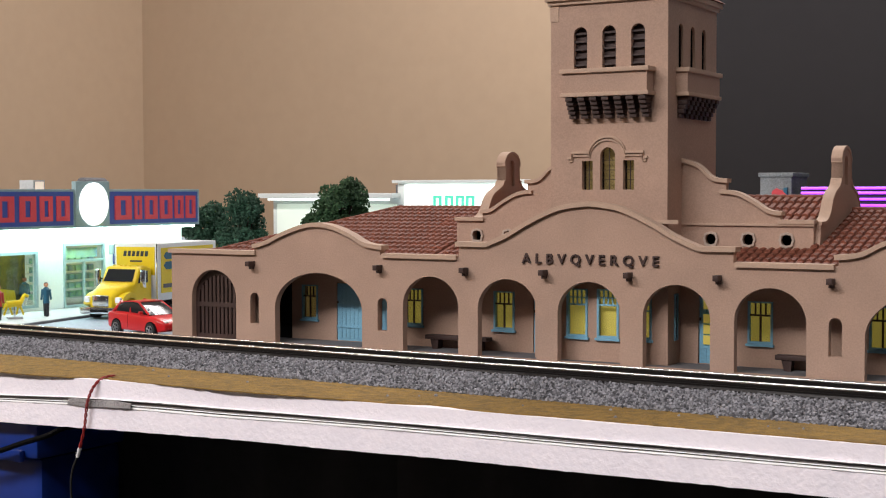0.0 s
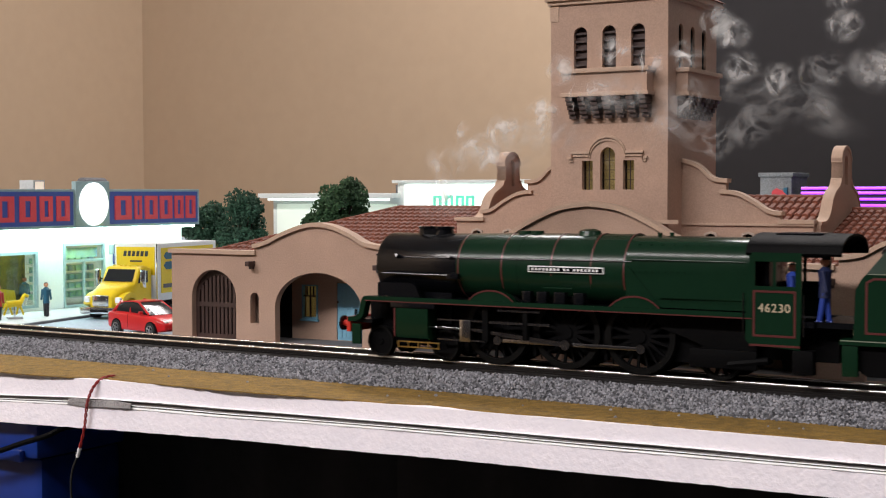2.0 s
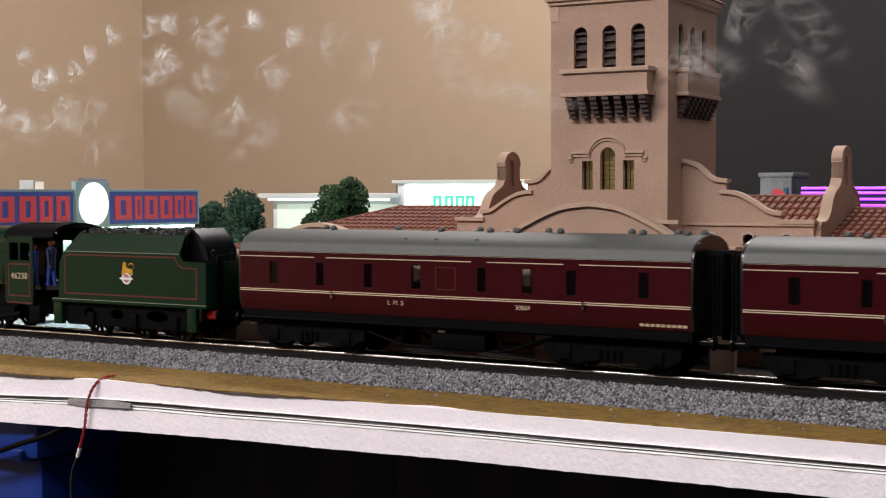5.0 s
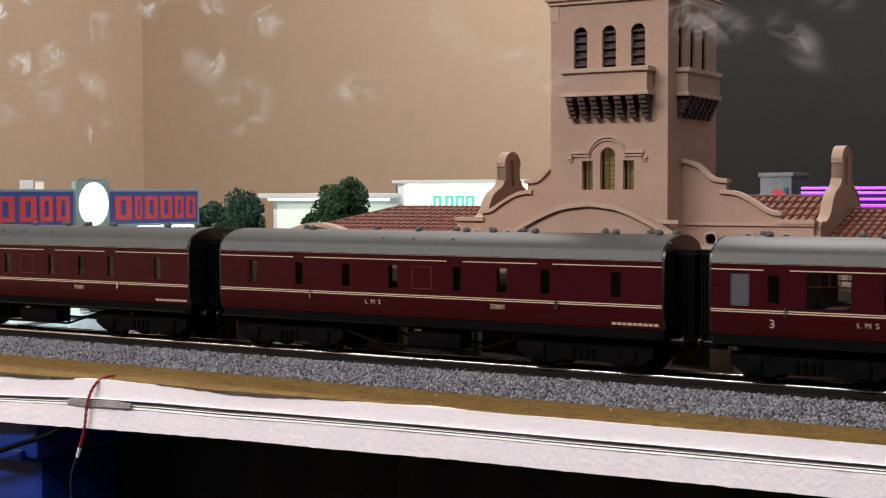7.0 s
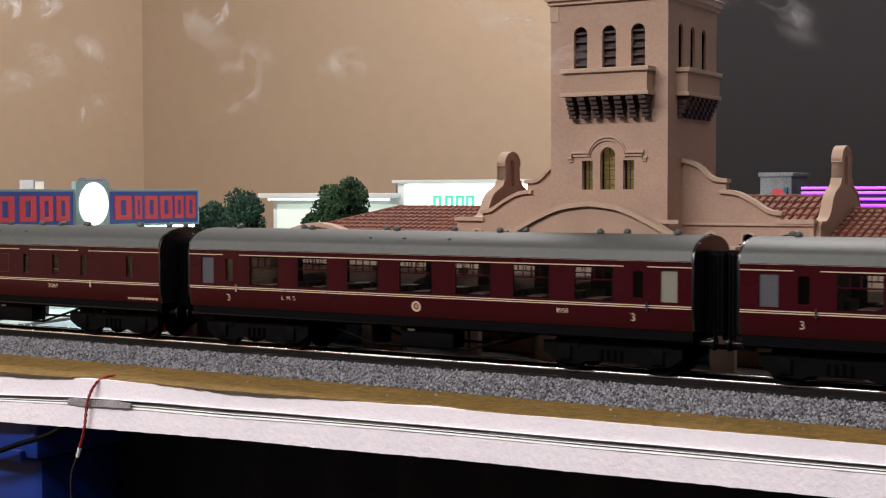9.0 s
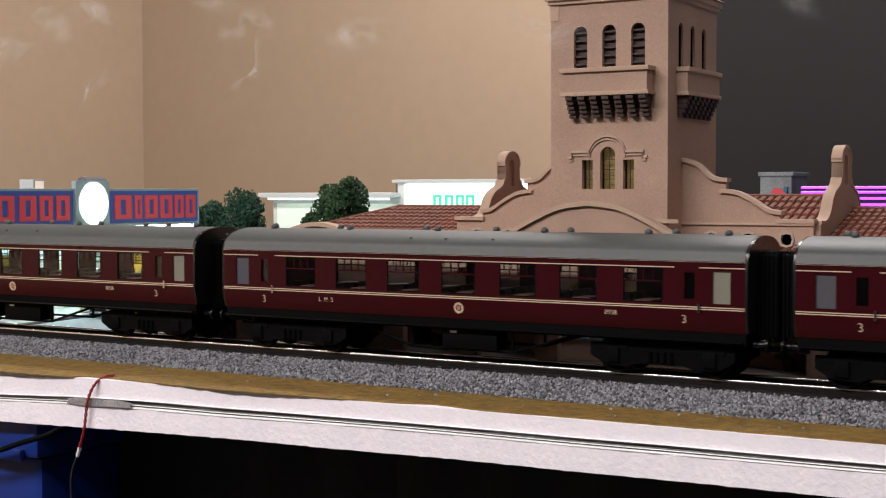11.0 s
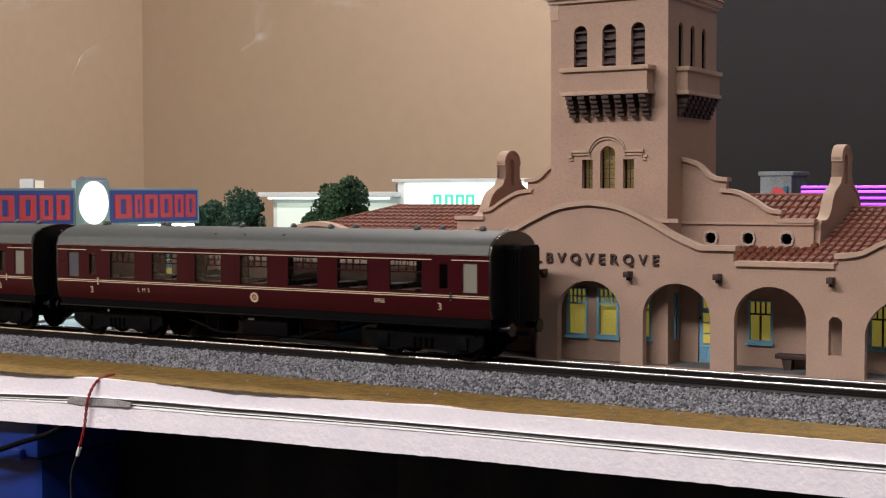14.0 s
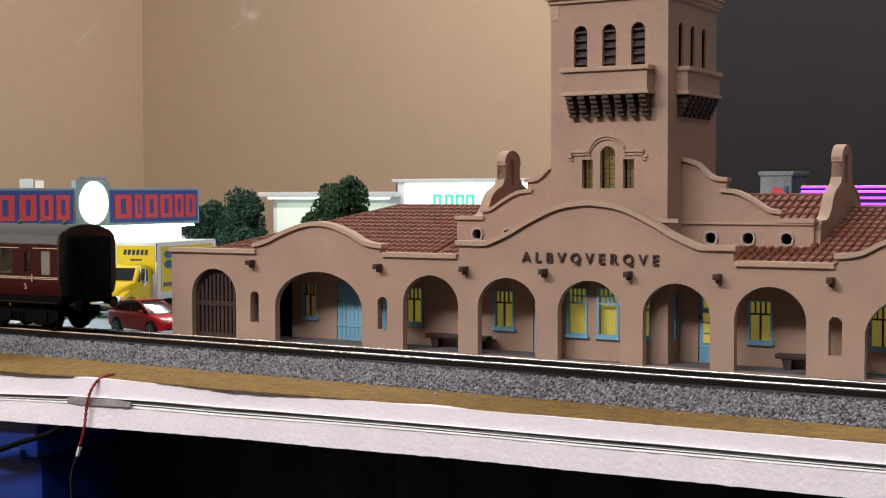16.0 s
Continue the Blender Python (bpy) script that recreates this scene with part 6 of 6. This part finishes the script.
def car():
    c = thing("car", mm(-84, 47, -6, 0, 0, -12), "red saloon car parked beside the station", "car")
    shape = [(-25.2, 7.6, 5.6, 10.4), (-24.4, 9.2, 4.0, 12.0), (-21, 10.0, 3.2, 12.6), (-12, 10.4, 3.0, 12.6), (2, 10.4, 3.0, 12.2), (11, 10.3, 3.0, 11.8), (17, 10.0, 3.1, 10.8), (21.5, 9.2, 3.4, 9.6), (24, 7.6, 4.2, 8.2), (24.8, 5.6, 5.0, 7.2)]
    body = part("body", loft(B(), [hull(x, w, a, b) for x, w, a, b in shape]), CARRED, c)
    cabin = [(-22.5, 7.6, 12.0, 12.6, 0.25), (-17, 8.3, 11.8, 16.2, 1.2), (-12, 8.2, 11.8, 17.9, 1.6), (-5, 8.1, 11.8, 18.4, 1.8), (1, 8.1, 11.7, 17.9, 1.6), (6, 8.3, 11.6, 15.4, 1.2), (12, 8.4, 11.2, 11.9, 0.25)]
    part("glass_house", loft(B(), [hull(x, w, a, b, q) for x, w, a, b, q in cabin]), DARKGLASS, body)
    # red roof skin and pillars just proud of the glass
    top = [(-16.4, 7.2, 16.9, 0.4), (-12, 7.3, 18.2, 0.5), (-5, 7.2, 18.75, 0.5), (0.4, 7.2, 18.4, 0.4)]
    part("roof", loft(B(), [hull(x, w, z - 1.0, z, q) for x, w, z, q in top]), CARRED, body)
    for s in (-1, 1):
        for x0, x1, r in ((11.6, 0.6, 0.55), (-5.4, -6.0, 0.5), (-20.4, -14.6, 1.1)):
            part("pillar", tube(B(), (x0, s * 8.4, 11.9), (x1, s * 7.0, 17.9), r, r * 0.9, 8), CARRED, body)
        part("headlight", loft(B(), [hull(x, 1.9 - 0.5 * k, 7.7 + 0.2 * k, 9.6 - 0.3 * k, 0.5) for k, x in enumerate((20.5, 22.6, 23.8))]), WHITE, body, "", mm(0, s * 6.0, 0))
        part("mirror", box(B(), 6.4, 8.0, s * 10.6 - 1.1, s * 10.6 + 1.1, 12.2, 13.8, 0.4), CARRED, body)
        part("door_line", box(B(), -4.9, -4.7, min(s * 10.3, s * 10.45), max(s * 10.3, s * 10.45), 4.6, 11.4), BLACK, body)
        for x in (-15.2, 15.2):
            part("wheel_arch", tube(B(), (x, s * 9.4, 4.1), (x, s * 10.5, 4.1), 4.7, 4.7, 24), BLACK, body)
            wheel_pair(c, x, s * 9.5, 4.0, 2.4)
    part("grille", box(B(), 23.6, 24.9, -3.6, 3.6, 5.2, 7.0, 0.3), BLACK, body)
    part("lower_intake", box(B(), 23.0, 24.2, -6, 6, 3.9, 4.9, 0.2), BLACK, body)
    c.scale = (0.96, 0.96, 0.92)


def rounded(me, width):
    """The same mesh with its long outer edges rounded by width millimetres."""
    bm = bmesh.new()
    bm.from_mesh(me)
    bmesh.ops.dissolve_limit(bm, angle_limit=0.02, verts=bm.verts, edges=bm.edges)
    es = [e for e in bm.edges if len(e.link_faces) == 2 and e.calc_face_angle(0) > 0.3]
    bmesh.ops.bevel(bm, geom=es, offset=width * MM, segments=3, affect="EDGES", profile=0.6)
    bm.to_mesh(me)
    bm.free()
    me.shade_smooth()
    me.set_sharp_from_angle(angle=radians(40))
    return me


def truck():
    t = thing("truck", mm(-170, 117.7, -6, 0, 0, -80), "yellow-cab rental box truck with white cargo box", "truck")
    # x forward, towards the track
    shape = [(-9, 12.0, 6.5, 29.0, 2.2), (-4, 12.2, 6.5, 30.0, 2.6), (2.4, 12.0, 6.5, 29.4, 2.6), (7.4, 11.8, 6.5, 20.6, 1.6), (13, 10.8, 6.5, 19.6, 3.0), (19, 9.4, 6.5, 17.6, 3.4), (23, 8.2, 6.5, 14.8, 3.0), (24.4, 7.2, 7.0, 13.2, 2.2)]
    cab = part("cab", loft(B(), [hull(*row) for row in shape]), YELLOW, t)
    bm = B()
    bm.faces.new([bm.verts.new(p) for p in ((7.7, -10.0, 21.0), (7.7, 10.0, 21.0), (3.2, 9.4, 28.0), (3.2, -9.4, 28.0))])
    part("windscreen", bm, DARKGLASS, cab)
    for s in (-1, 1):
        part("side_window", plate(B(), [[(-5, 20), (4.8, 20), (2, 27), (-5, 27)]], "front", s * 12.2 - 0.2, s * 12.2 + 0.2), DARKGLASS, cab)
        part("mirror", box(B(), 4, 5.6, s * 15.6 - 1.7, s * 15.6 + 1.7, 17.5, 28, 0.6), CHROME, cab)
        part("mirror_arm", box(B(), 3, 4, min(s * 12, s * 15.2), max(s * 12, s * 15.2), 22, 22.8), BLACK, cab)
        wing = [(5.6, 7.0), (6.6, 11.6), (9.4, 14.4), (13.4, 15.6), (18, 14.6), (21.4, 12.4), (23.0, 8.8), (20.4, 7.4), (19.4, 9.8), (16.6, 11.8), (13.4, 12.4), (10.2, 11.6), (8.0, 9.4), (7.4, 7.0)]
        part("wing", plate(B(), [wing], "front", min(s * 8.6, s * 13.2), max(s * 8.6, s * 13.2)), YELLOW, cab)
        part("headlight", box(B(), 21.4, 23.6, s * 10.6 - 1.8, s * 10.6 + 1.8, 9.6, 13.0, 0.8), WHITE, cab)
        part("step", box(B(), -6, 5, min(s * 10, s * 12.6), max(s * 10, s * 12.6), 3.6, 6.4, 0.3), BLACK, cab)
    part("grille", box(B(), 23.6, 25.2, -5.6, 5.6, 7.4, 14.0, 0.9), CHROME, cab)
    for y in (-8, -3, 0, 3, 8):
        part("roof_marker", box(B(), -1.4, 0.2, y - 0.5, y + 0.5, 29.6, 30.4, 0.2), YELLOW, cab)
    part("bumper", box(B(), 23.4, 26.6, -13.4, 13.4, 3.2, 7.2, 0.8), CHROME, cab)
    part("bumper_gap", box(B(), 26.5, 26.8, -6, 6, 4.4, 5.8), BLACK, cab)
    bx = part("cargo_box", box(B(), -78, -11, -15, 15, 8.6, 42.5, 0.4), TRUCKWHITE, t)
    part("front_panel", box(B(), -11.1, -10.6, -13.4, 13.4, 24, 40.6), YELLOW, bx, "yellow panel over the cab")
    # the hire company's name is drawn as plain slanted bars
    for k in range(6):
        y = -8.4 + k * 3.0
        part("lettering_bar", plate(B(), [[(y, 35.0), (y + 2.0, 35.0), (y + 2.5, 38.2), (y + 0.5, 38.2)]], "side", -10.7, -10.4), FIGDARK, bx)
    part("lettering_bar", box(B(), -10.7, -10.4, -3.6, 4.6, 31.6, 32.6), FIGDARK, bx)
    for s in (-1, 1):
        part("side_panel", box(B(), -74, -15, s * 15.1 - 0.2, s * 15.1 + 0.2, 13, 40), YELLOW, bx, "yellow side graphic")
        part("side_bar", plate(B(), [[(-48, 27), (-20, 27), (-17.5, 29.4), (-20, 31.6), (-48, 31.6)]], "front", s * 15.4 - 0.2, s * 15.4 + 0.2), FIGTEAL, bx)
        part("side_bar", plate(B(), [[(-48, 33), (-20, 33), (-17.5, 35.2), (-20, 37.4), (-48, 37.4)]], "front", s * 15.4 - 0.2, s * 15.4 + 0.2), FIGTEAL, bx)
        part("side_stripe", box(B(), -60, -17, s * 15.4 - 0.2, s * 15.4 + 0.2, 16, 18.4), SLAB, bx)
        part("box_edge", box(B(), -11.6, -10.9, min(s * 14.4, s * 15.15), max(s * 14.4, s * 15.15), 8.6, 42.4), CHROME, bx)
        for x in (13.5, -52):
            wheel_pair(t, x, s * 11.0, 5.4, 3.6)
    part("fuel_tank", tube(B(), (-26, 11.6, 6), (-13, 11.6, 6), 2.8, n=16), MATT, t)
    part("chassis", box(B(), -76, 20, -8, 8, 4.5, 9), MATT, t)
    t.scale = (0.97, 0.97, 0.97)


def tree(m, height, radius, middle, tall, leaf, seed, label, count, gaps=0.0):
    """Trunk, limbs and an uneven crown of small leaf clumps round (0, 0, middle)."""
    rng = random.Random(seed)
    t = thing("tree", m, label, "tree", "model trees")
    bm = tube(B(), (0, 0, 0), (0.6, 0, middle), height * 0.03, height * 0.016, 8)
    lobes = []
    for k in range(26):
        d = Vector((rng.gauss(0, 1), rng.gauss(0, 1), rng.gauss(0, 1))).normalized()
        f = rng.uniform(0.45, 0.74)
        e = Vector((d.x * radius * f, d.y * radius * f, middle + d.z * tall * f))
        tube(bm, (0.3, 0, max(2.0, min(e.z - 4, middle * rng.uniform(0.6, 1.0)))), e, height * 0.011, height * 0.004, 5)
        lobes.append((e, rng.uniform(0.26, 0.42) * radius))
    part("trunk", bm, BARK, t)
    crown = B()
    for k in range(count):
        c, r = lobes[int(rng.random() * len(lobes) * (1 - gaps))]
        d = Vector((rng.gauss(0, 1), rng.gauss(0, 1), rng.gauss(0, 1))).normalized() * r * rng.random() ** 0.33
        p = c + d
        if p.z < 1.5:
            continue
        s = rng.uniform(0.5, 1.2)
        rot = Euler((rng.random() * 6, rng.random() * 6, rng.random() * 6)).to_matrix()
        vs = [crown.verts.new(p + rot @ Vector(q) * s) for q in ((-1, -0.7, 0), (1, -0.8, 0.3), (1.1, 0.8, -0.2), (-0.9, 0.9, 0.4), (0, 0, 1.0))]
        for a, b in ((0, 1), (1, 2), (2, 3), (3, 0)):
            crown.faces.new((vs[a], vs[b], vs[4]))
        crown.faces.new((vs[3], vs[2], vs[1], vs[0]))
    part("crown", crown, leaf, t)
    return t


def backdrop_buildings():
    b = thing("shop_building", mm(0, 350, -6), "white lit shop model with flat roof and green sign", "building")
    part("wall", box(B(), -247, -135, 0, 90, 0, 66.5), STOREWHITE, b)
    # Glow added to the wall so that it reads as brightly lit.
    part("backlit_panel", box(B(), -243, -137, -0.8, -0.1, 4, 62), WALLGLOW, b, "glowing sheet added to brighten the shop front")
    part("roof_edge", box(B(), -252, -133, -12, 94, 66.5, 70, 0.3), STOREWHITE, b)
    # Added strip brightens the wall; no such lamp is known here.
    part("awning_lamp", box(B(), -244, -138, -10.5, -7.5, 64.8, 66.4), LEDSOFT, b, "glowing strip added under the eave to brighten the wall")
    part("upper_wall", box(B(), -135, 0, -2, 92, 0, 77), STOREWHITE, b)
    part("roof_edge", box(B(), -138, 0, -5, 94, 77, 79, 0.3), STOREWHITE, b)
    sg = part("sign_panel", box(B(), -128, -2, -4.4, -2.2, 60.5, 76), LEDSOFT, b, "glowing white sign panel")
    for x in (-104, -94.6, -86, -78):
        part("sign_mark", plate(B(), [rect(x, x + 6.6, 59, 68.4), rect(x + 2, x + 4.6, 60.8, 66.6)], "front", -5.0, -4.4), SIGNGREEN, sg, "green block shape")
    part("roof_unit", box(B(), -142, -136, 6, 14, 68, 76), SLAB, b)
    k = thing("block_building", mm(136, 350, -6), "small grey block building with red sign", "building")
    part("wall", box(B(), -10.5, 8.6, 0, 30, 0, 79.5), BLOCK, k)
    part("parapet", box(B(), -11.6, 9.8, -1, 31, 79.5, 82, 0.4), BLOCK, k)
    bm = plate(B(), [[(-3, 67), (-2.4, 71), (0, 72.6), (4, 71), (7.5, 67.6), (9, 66), (-3, 66)]], "front", -2.4, -0.2)
    part("sign_shape", bm, SIGNRED, k, "red curved sign")
    part("sign_post", box(B(), 4.4, 6.6, -2, 0, 60, 73), FIGTEAL, k)
    n = thing("diner_building", mm(150, 350, -6), "dark building with glowing purple neon bands", "building")
    part("wall", box(B(), 0, 130, 0, 60, 0, 72), FIGDARK, n)
    for i, z in enumerate((62.6, 66.2, 69.8, 72.6)):
        part("neon_tube", tube(B(), (1, -1.2, z), (128, -1.2, z), 0.75, n=8), PURPLE, n, "glowing purple neon tube")
    part("sign_arm", box(B(), 42, 56, -3, -1.4, 58.6, 60.2), WHITE, n)


def small_things():
    # twisted wires hanging over the foam edge
    w = thing("hanging_wire", mm(0, 0, 0), "twisted red wire pair hanging over the foam edge", "wire")
    way = glide([(6, -68, -7.4), (5, -73.4, -7.8), (3.2, -76.4, -11), (1.4, -77.6, -16), (0.2, -77.6, -21), (-1.4, -77.2, -28), (-4.4, -77, -36.4)], 8)
    for i in (0, 1):
        bm = B()
        pts = []
        for k, p in enumerate(way):
            a = k * 1.05 + i * math.pi
            pts.append((p[0] + 0.42 * math.cos(a), p[1] + 0.42 * math.sin(a), p[2] + (0.3 * math.sin(a) if k < 12 else 0)))
        for a, b in zip(pts, pts[1:]):
            tube(bm, a, b, 0.33, 0.33, 7)
        part("strand", bm, WIRERED, w)
    part("sleeve", tube(B(), (-4.2, -77, -35.8), (-5.6, -77, -39.4), 0.8, 0.7, 8), WHITE, w, "clear end sleeve")
    bm = B()
    pts = glide([(-5.6, -77, -39.4), (-8.4, -77, -45), (-9.8, -76.6, -53), (-9.6, -75, -70), (-9, -75, -90)], 5)
    for a, b in zip(pts, pts[1:]):
        tube(bm, a, b, 0.45, 0.45, 7)
    part("lead", bm, WIREBLACK, w)
    t = thing("storage_tote", mm(-226, -66, -330), "blue plastic storage tote under the table", "storage tote")
    part("bin", box(B(), 0, 188, 0, 46, 0, 285, 4), TOTE, t)
    part("lid", box(B(), -4, 191, -5, 50, 285, 300, 3), TOTE, t)
    part("lid_rib", box(B(), 4, 184, -8, -5, 284, 289, 1), TOTE, t)
    part("bin_foot", box(B(), 10, 180, 4, 44, -660, 0), CLOTH, t)
    bm = plate(B(), [[(-11, -18.9), (-10.4, -16.8), (-6, -16.0), (2, -16.2), (14, -15.7), (22, -16.4), (21.6, -18.3), (9, -18.7), (-1, -19.3)]], "front", -76.5, -76.1)
    for v in bm.verts:
        v.co.y += 0.048 * v.co.x
    bmesh.ops.bevel(bm, geom=[e for e in bm.edges], offset=0.12, segments=1, affect="EDGES")
    tagged(part("tape_patch", bm, SHINY), "clear glossy tape patch on the foam edge", "tape")
    c = thing("cable", mm(0, 0, 0), "black cable running over the blue tote", "cable")
    bm = B()
    pts = glide([(-120, -79, -62), (-70, -79, -46.5), (-49, -79, -41), (-35, -79, -36.4), (-21, -79, -32.2), (-15, -74, -29.0), (-8, -62, -28.9)], 5)
    for a, b in zip(pts, pts[1:]):
        tube(bm, a, b, 1.1, 1.1, 8)
    part("jacket", bm, MATT, c)
    ch = random.Random(9)
    bm = B()
    for k in range(14):
        x = ch.uniform(-30, 310)
        bmesh.ops.create_icosphere(bm, subdivisions=1, radius=ch.uniform(0.4, 0.9), matrix=Matrix.Translation((x, ch.uniform(-58, -38), -7.9)))
    tagged(part("loose_pebbles", bm, STONE), "loose pebbles on brown ground", "pebbles", kind="stuff")


town()
car()
truck()
tree(mm(-149.5, 300, -6), 86, 21, 62.5, 26, LEAF, 8, "dark green model tree with airy crown", 5600, 0.0)
tree(mm(-172, 296, -6), 58, 8.5, 49, 9, LEAF, 2, "small dark green model tree", 900)
tree(mm(-231.5, 300, -6), 73, 22.5, 46, 28.5, LEAFB, 3, "dense blue-green model tree", 6500)
tree(mm(-276, 304, -6), 68, 22.5, 42, 26, LEAFB, 4, "dense blue-green model tree", 5500)
tree(mm(-255, 290, -6), 42, 8.5, 24, 13, LEAFY, 5, "small yellow-green model bush", 900)
backdrop_buildings()
small_things()


# ---- smoke ----
PUFFS = []


def puff_mesh(rng, rx, r, material):
    """One curled veil."""
    bm = B()
    m = Euler((rng.uniform(-0.35, 0.35), rng.uniform(-0.2, 0.2), rng.uniform(-0.3, 0.3))).to_matrix()
    bend, ph = rng.uniform(0.15, 0.34) * r, rng.random() * 6
    grid = []
    for a in range(17):
        row = []
        for b in range(11):
            x, z = (a - 8) / 8 * rx, (b - 5) / 5 * r
            row.append(bm.verts.new(m @ Vector((x, bend * math.sin(x / rx * 4 + ph) + 0.6 * bend * math.cos(z / r * 3.6 + ph * 2), z))))
        grid.append(row)
    for a in range(16):
        for b in range(10):
            if ((a - 7.5) / 8) ** 2 + ((b - 4.5) / 5) ** 2 < 0.95:
                bm.faces.new((grid[a][b], grid[a + 1][b], grid[a + 1][b + 1], grid[a][b + 1]))
    bmesh.ops.delete(bm, geom=[v for v in bm.verts if not v.link_faces], context="VERTS")
    return to_mesh("smoke_puff", bm, material)


def smoke():
    rng = random.Random(11)
    sets = [[puff_mesh(rng, *kind) for k in range(4)] for kind in SMOKES]
    order = (0, 1, 0, 1, 0, 2)
    for i in range(104):
        kind = order[i % 6]
        ob = new("smoke_puff", sets[kind][(i // 6 + i) % 4])
        tagged(ob, "wispy white smoke puff drifting from the locomotive chimney", "smoke", "smoke puffs")
        PUFFS.append((ob, -0.5 + 0.046 * i, rng.random(), rng.random(), rng.random(), kind))


smoke()


# ---- movement ----
def motions():
    times = [a for a, b in S_ROWS]
    for co, off in COACHES:
        walk(co, [(t, mm(s_at(t) + off, 0, 0)) for t in times])
    for ob, x, y, z, off in RIDERS:
        walk(ob, [(t, mm(s_at(t) + off + x, y, z, 0, 0, -90)) for t in times])
    for ob, x, r in SPIN:
        step = 0.1 if r > 10 else 1 / 15
        n = round(16 / step)
        walk(ob, [(k * step, mm(x, 0, r, 0, math.degrees((s_at(k * step) - 641) / r), 0)) for k in range(n + 1)])
    rods = {"coupling": [], "connecting": [], "crosshead": []}
    for k in range(161):
        t = k * 0.1
        a = (s_at(t) - 641) / 13.4 + 0.3
        cx, cz = 4.4 * math.cos(a), -4.4 * math.sin(a)
        rods["coupling"].append((t, mm(93 + cx, -12.0, 13.4 + cz)))
        tilt = math.asin((13.0 - 13.4 - cz) / 42)
        rods["connecting"].append((t, mm(93 + cx, -13.4, 13.4 + cz, 0, math.degrees(tilt), 0)))
        rods["crosshead"].append((t, mm(93 + cx - 42 * math.cos(tilt), 0, 0)))
    for key, ob in RODWORK.items():
        walk(ob, rods[key])
    ages = (0.0, 0.05, 0.1, 0.18, 0.3, 0.5, 0.8, 1.2, 1.8, 2.6, 3.6, 5.0, 7.0, 9.0, 12.0)
    for ob, t0, ra, rb, rc, kind in PUFFS:
        rows = [(t, mm(s_at(t) + LOCO + 44, 0, 36)) for t in times if t < t0 - 0.05]
        if t0 > 0 and not rows:
            rows.append((0.0, mm(s_at(0) + LOCO + 44, 0, 36)))
        s0 = s_at(t0) if t0 >= 0 else 1062 - 120 * t0
        climb = (27, 15, 6)[kind] * (0.7 + 0.7 * rb)
        for t in sorted({max(t0, 0.0), 16.0} | {t0 + a for a in ages if 0 < t0 + a < 15.9}):
            age = t - t0
            if age <= 0:
                rows.append((t, mm(s0 + LOCO + 44, 0, 36)))
                continue
            up = 13 + (20 + 20 * ra) * (1 - math.exp(-age / 0.16)) + climb * age
            x = s0 + LOCO + 31 - 15 * (1 - math.exp(-age / 0.12)) + (rb - 0.4) * 10 * min(age, 4) + 3 * math.sin(age * 1.7 + 6 * rc)
            wander = (rc - 0.5) * 9 * min(age, 3)
            rows.append((t, mm(x, wander, 38 + up, 9 * age * (rb - 0.5), min(age, 2.5) * 50 * (ra - 0.5), 8 * age * (rc - 0.5))))
        walk(ob, rows)


motions()
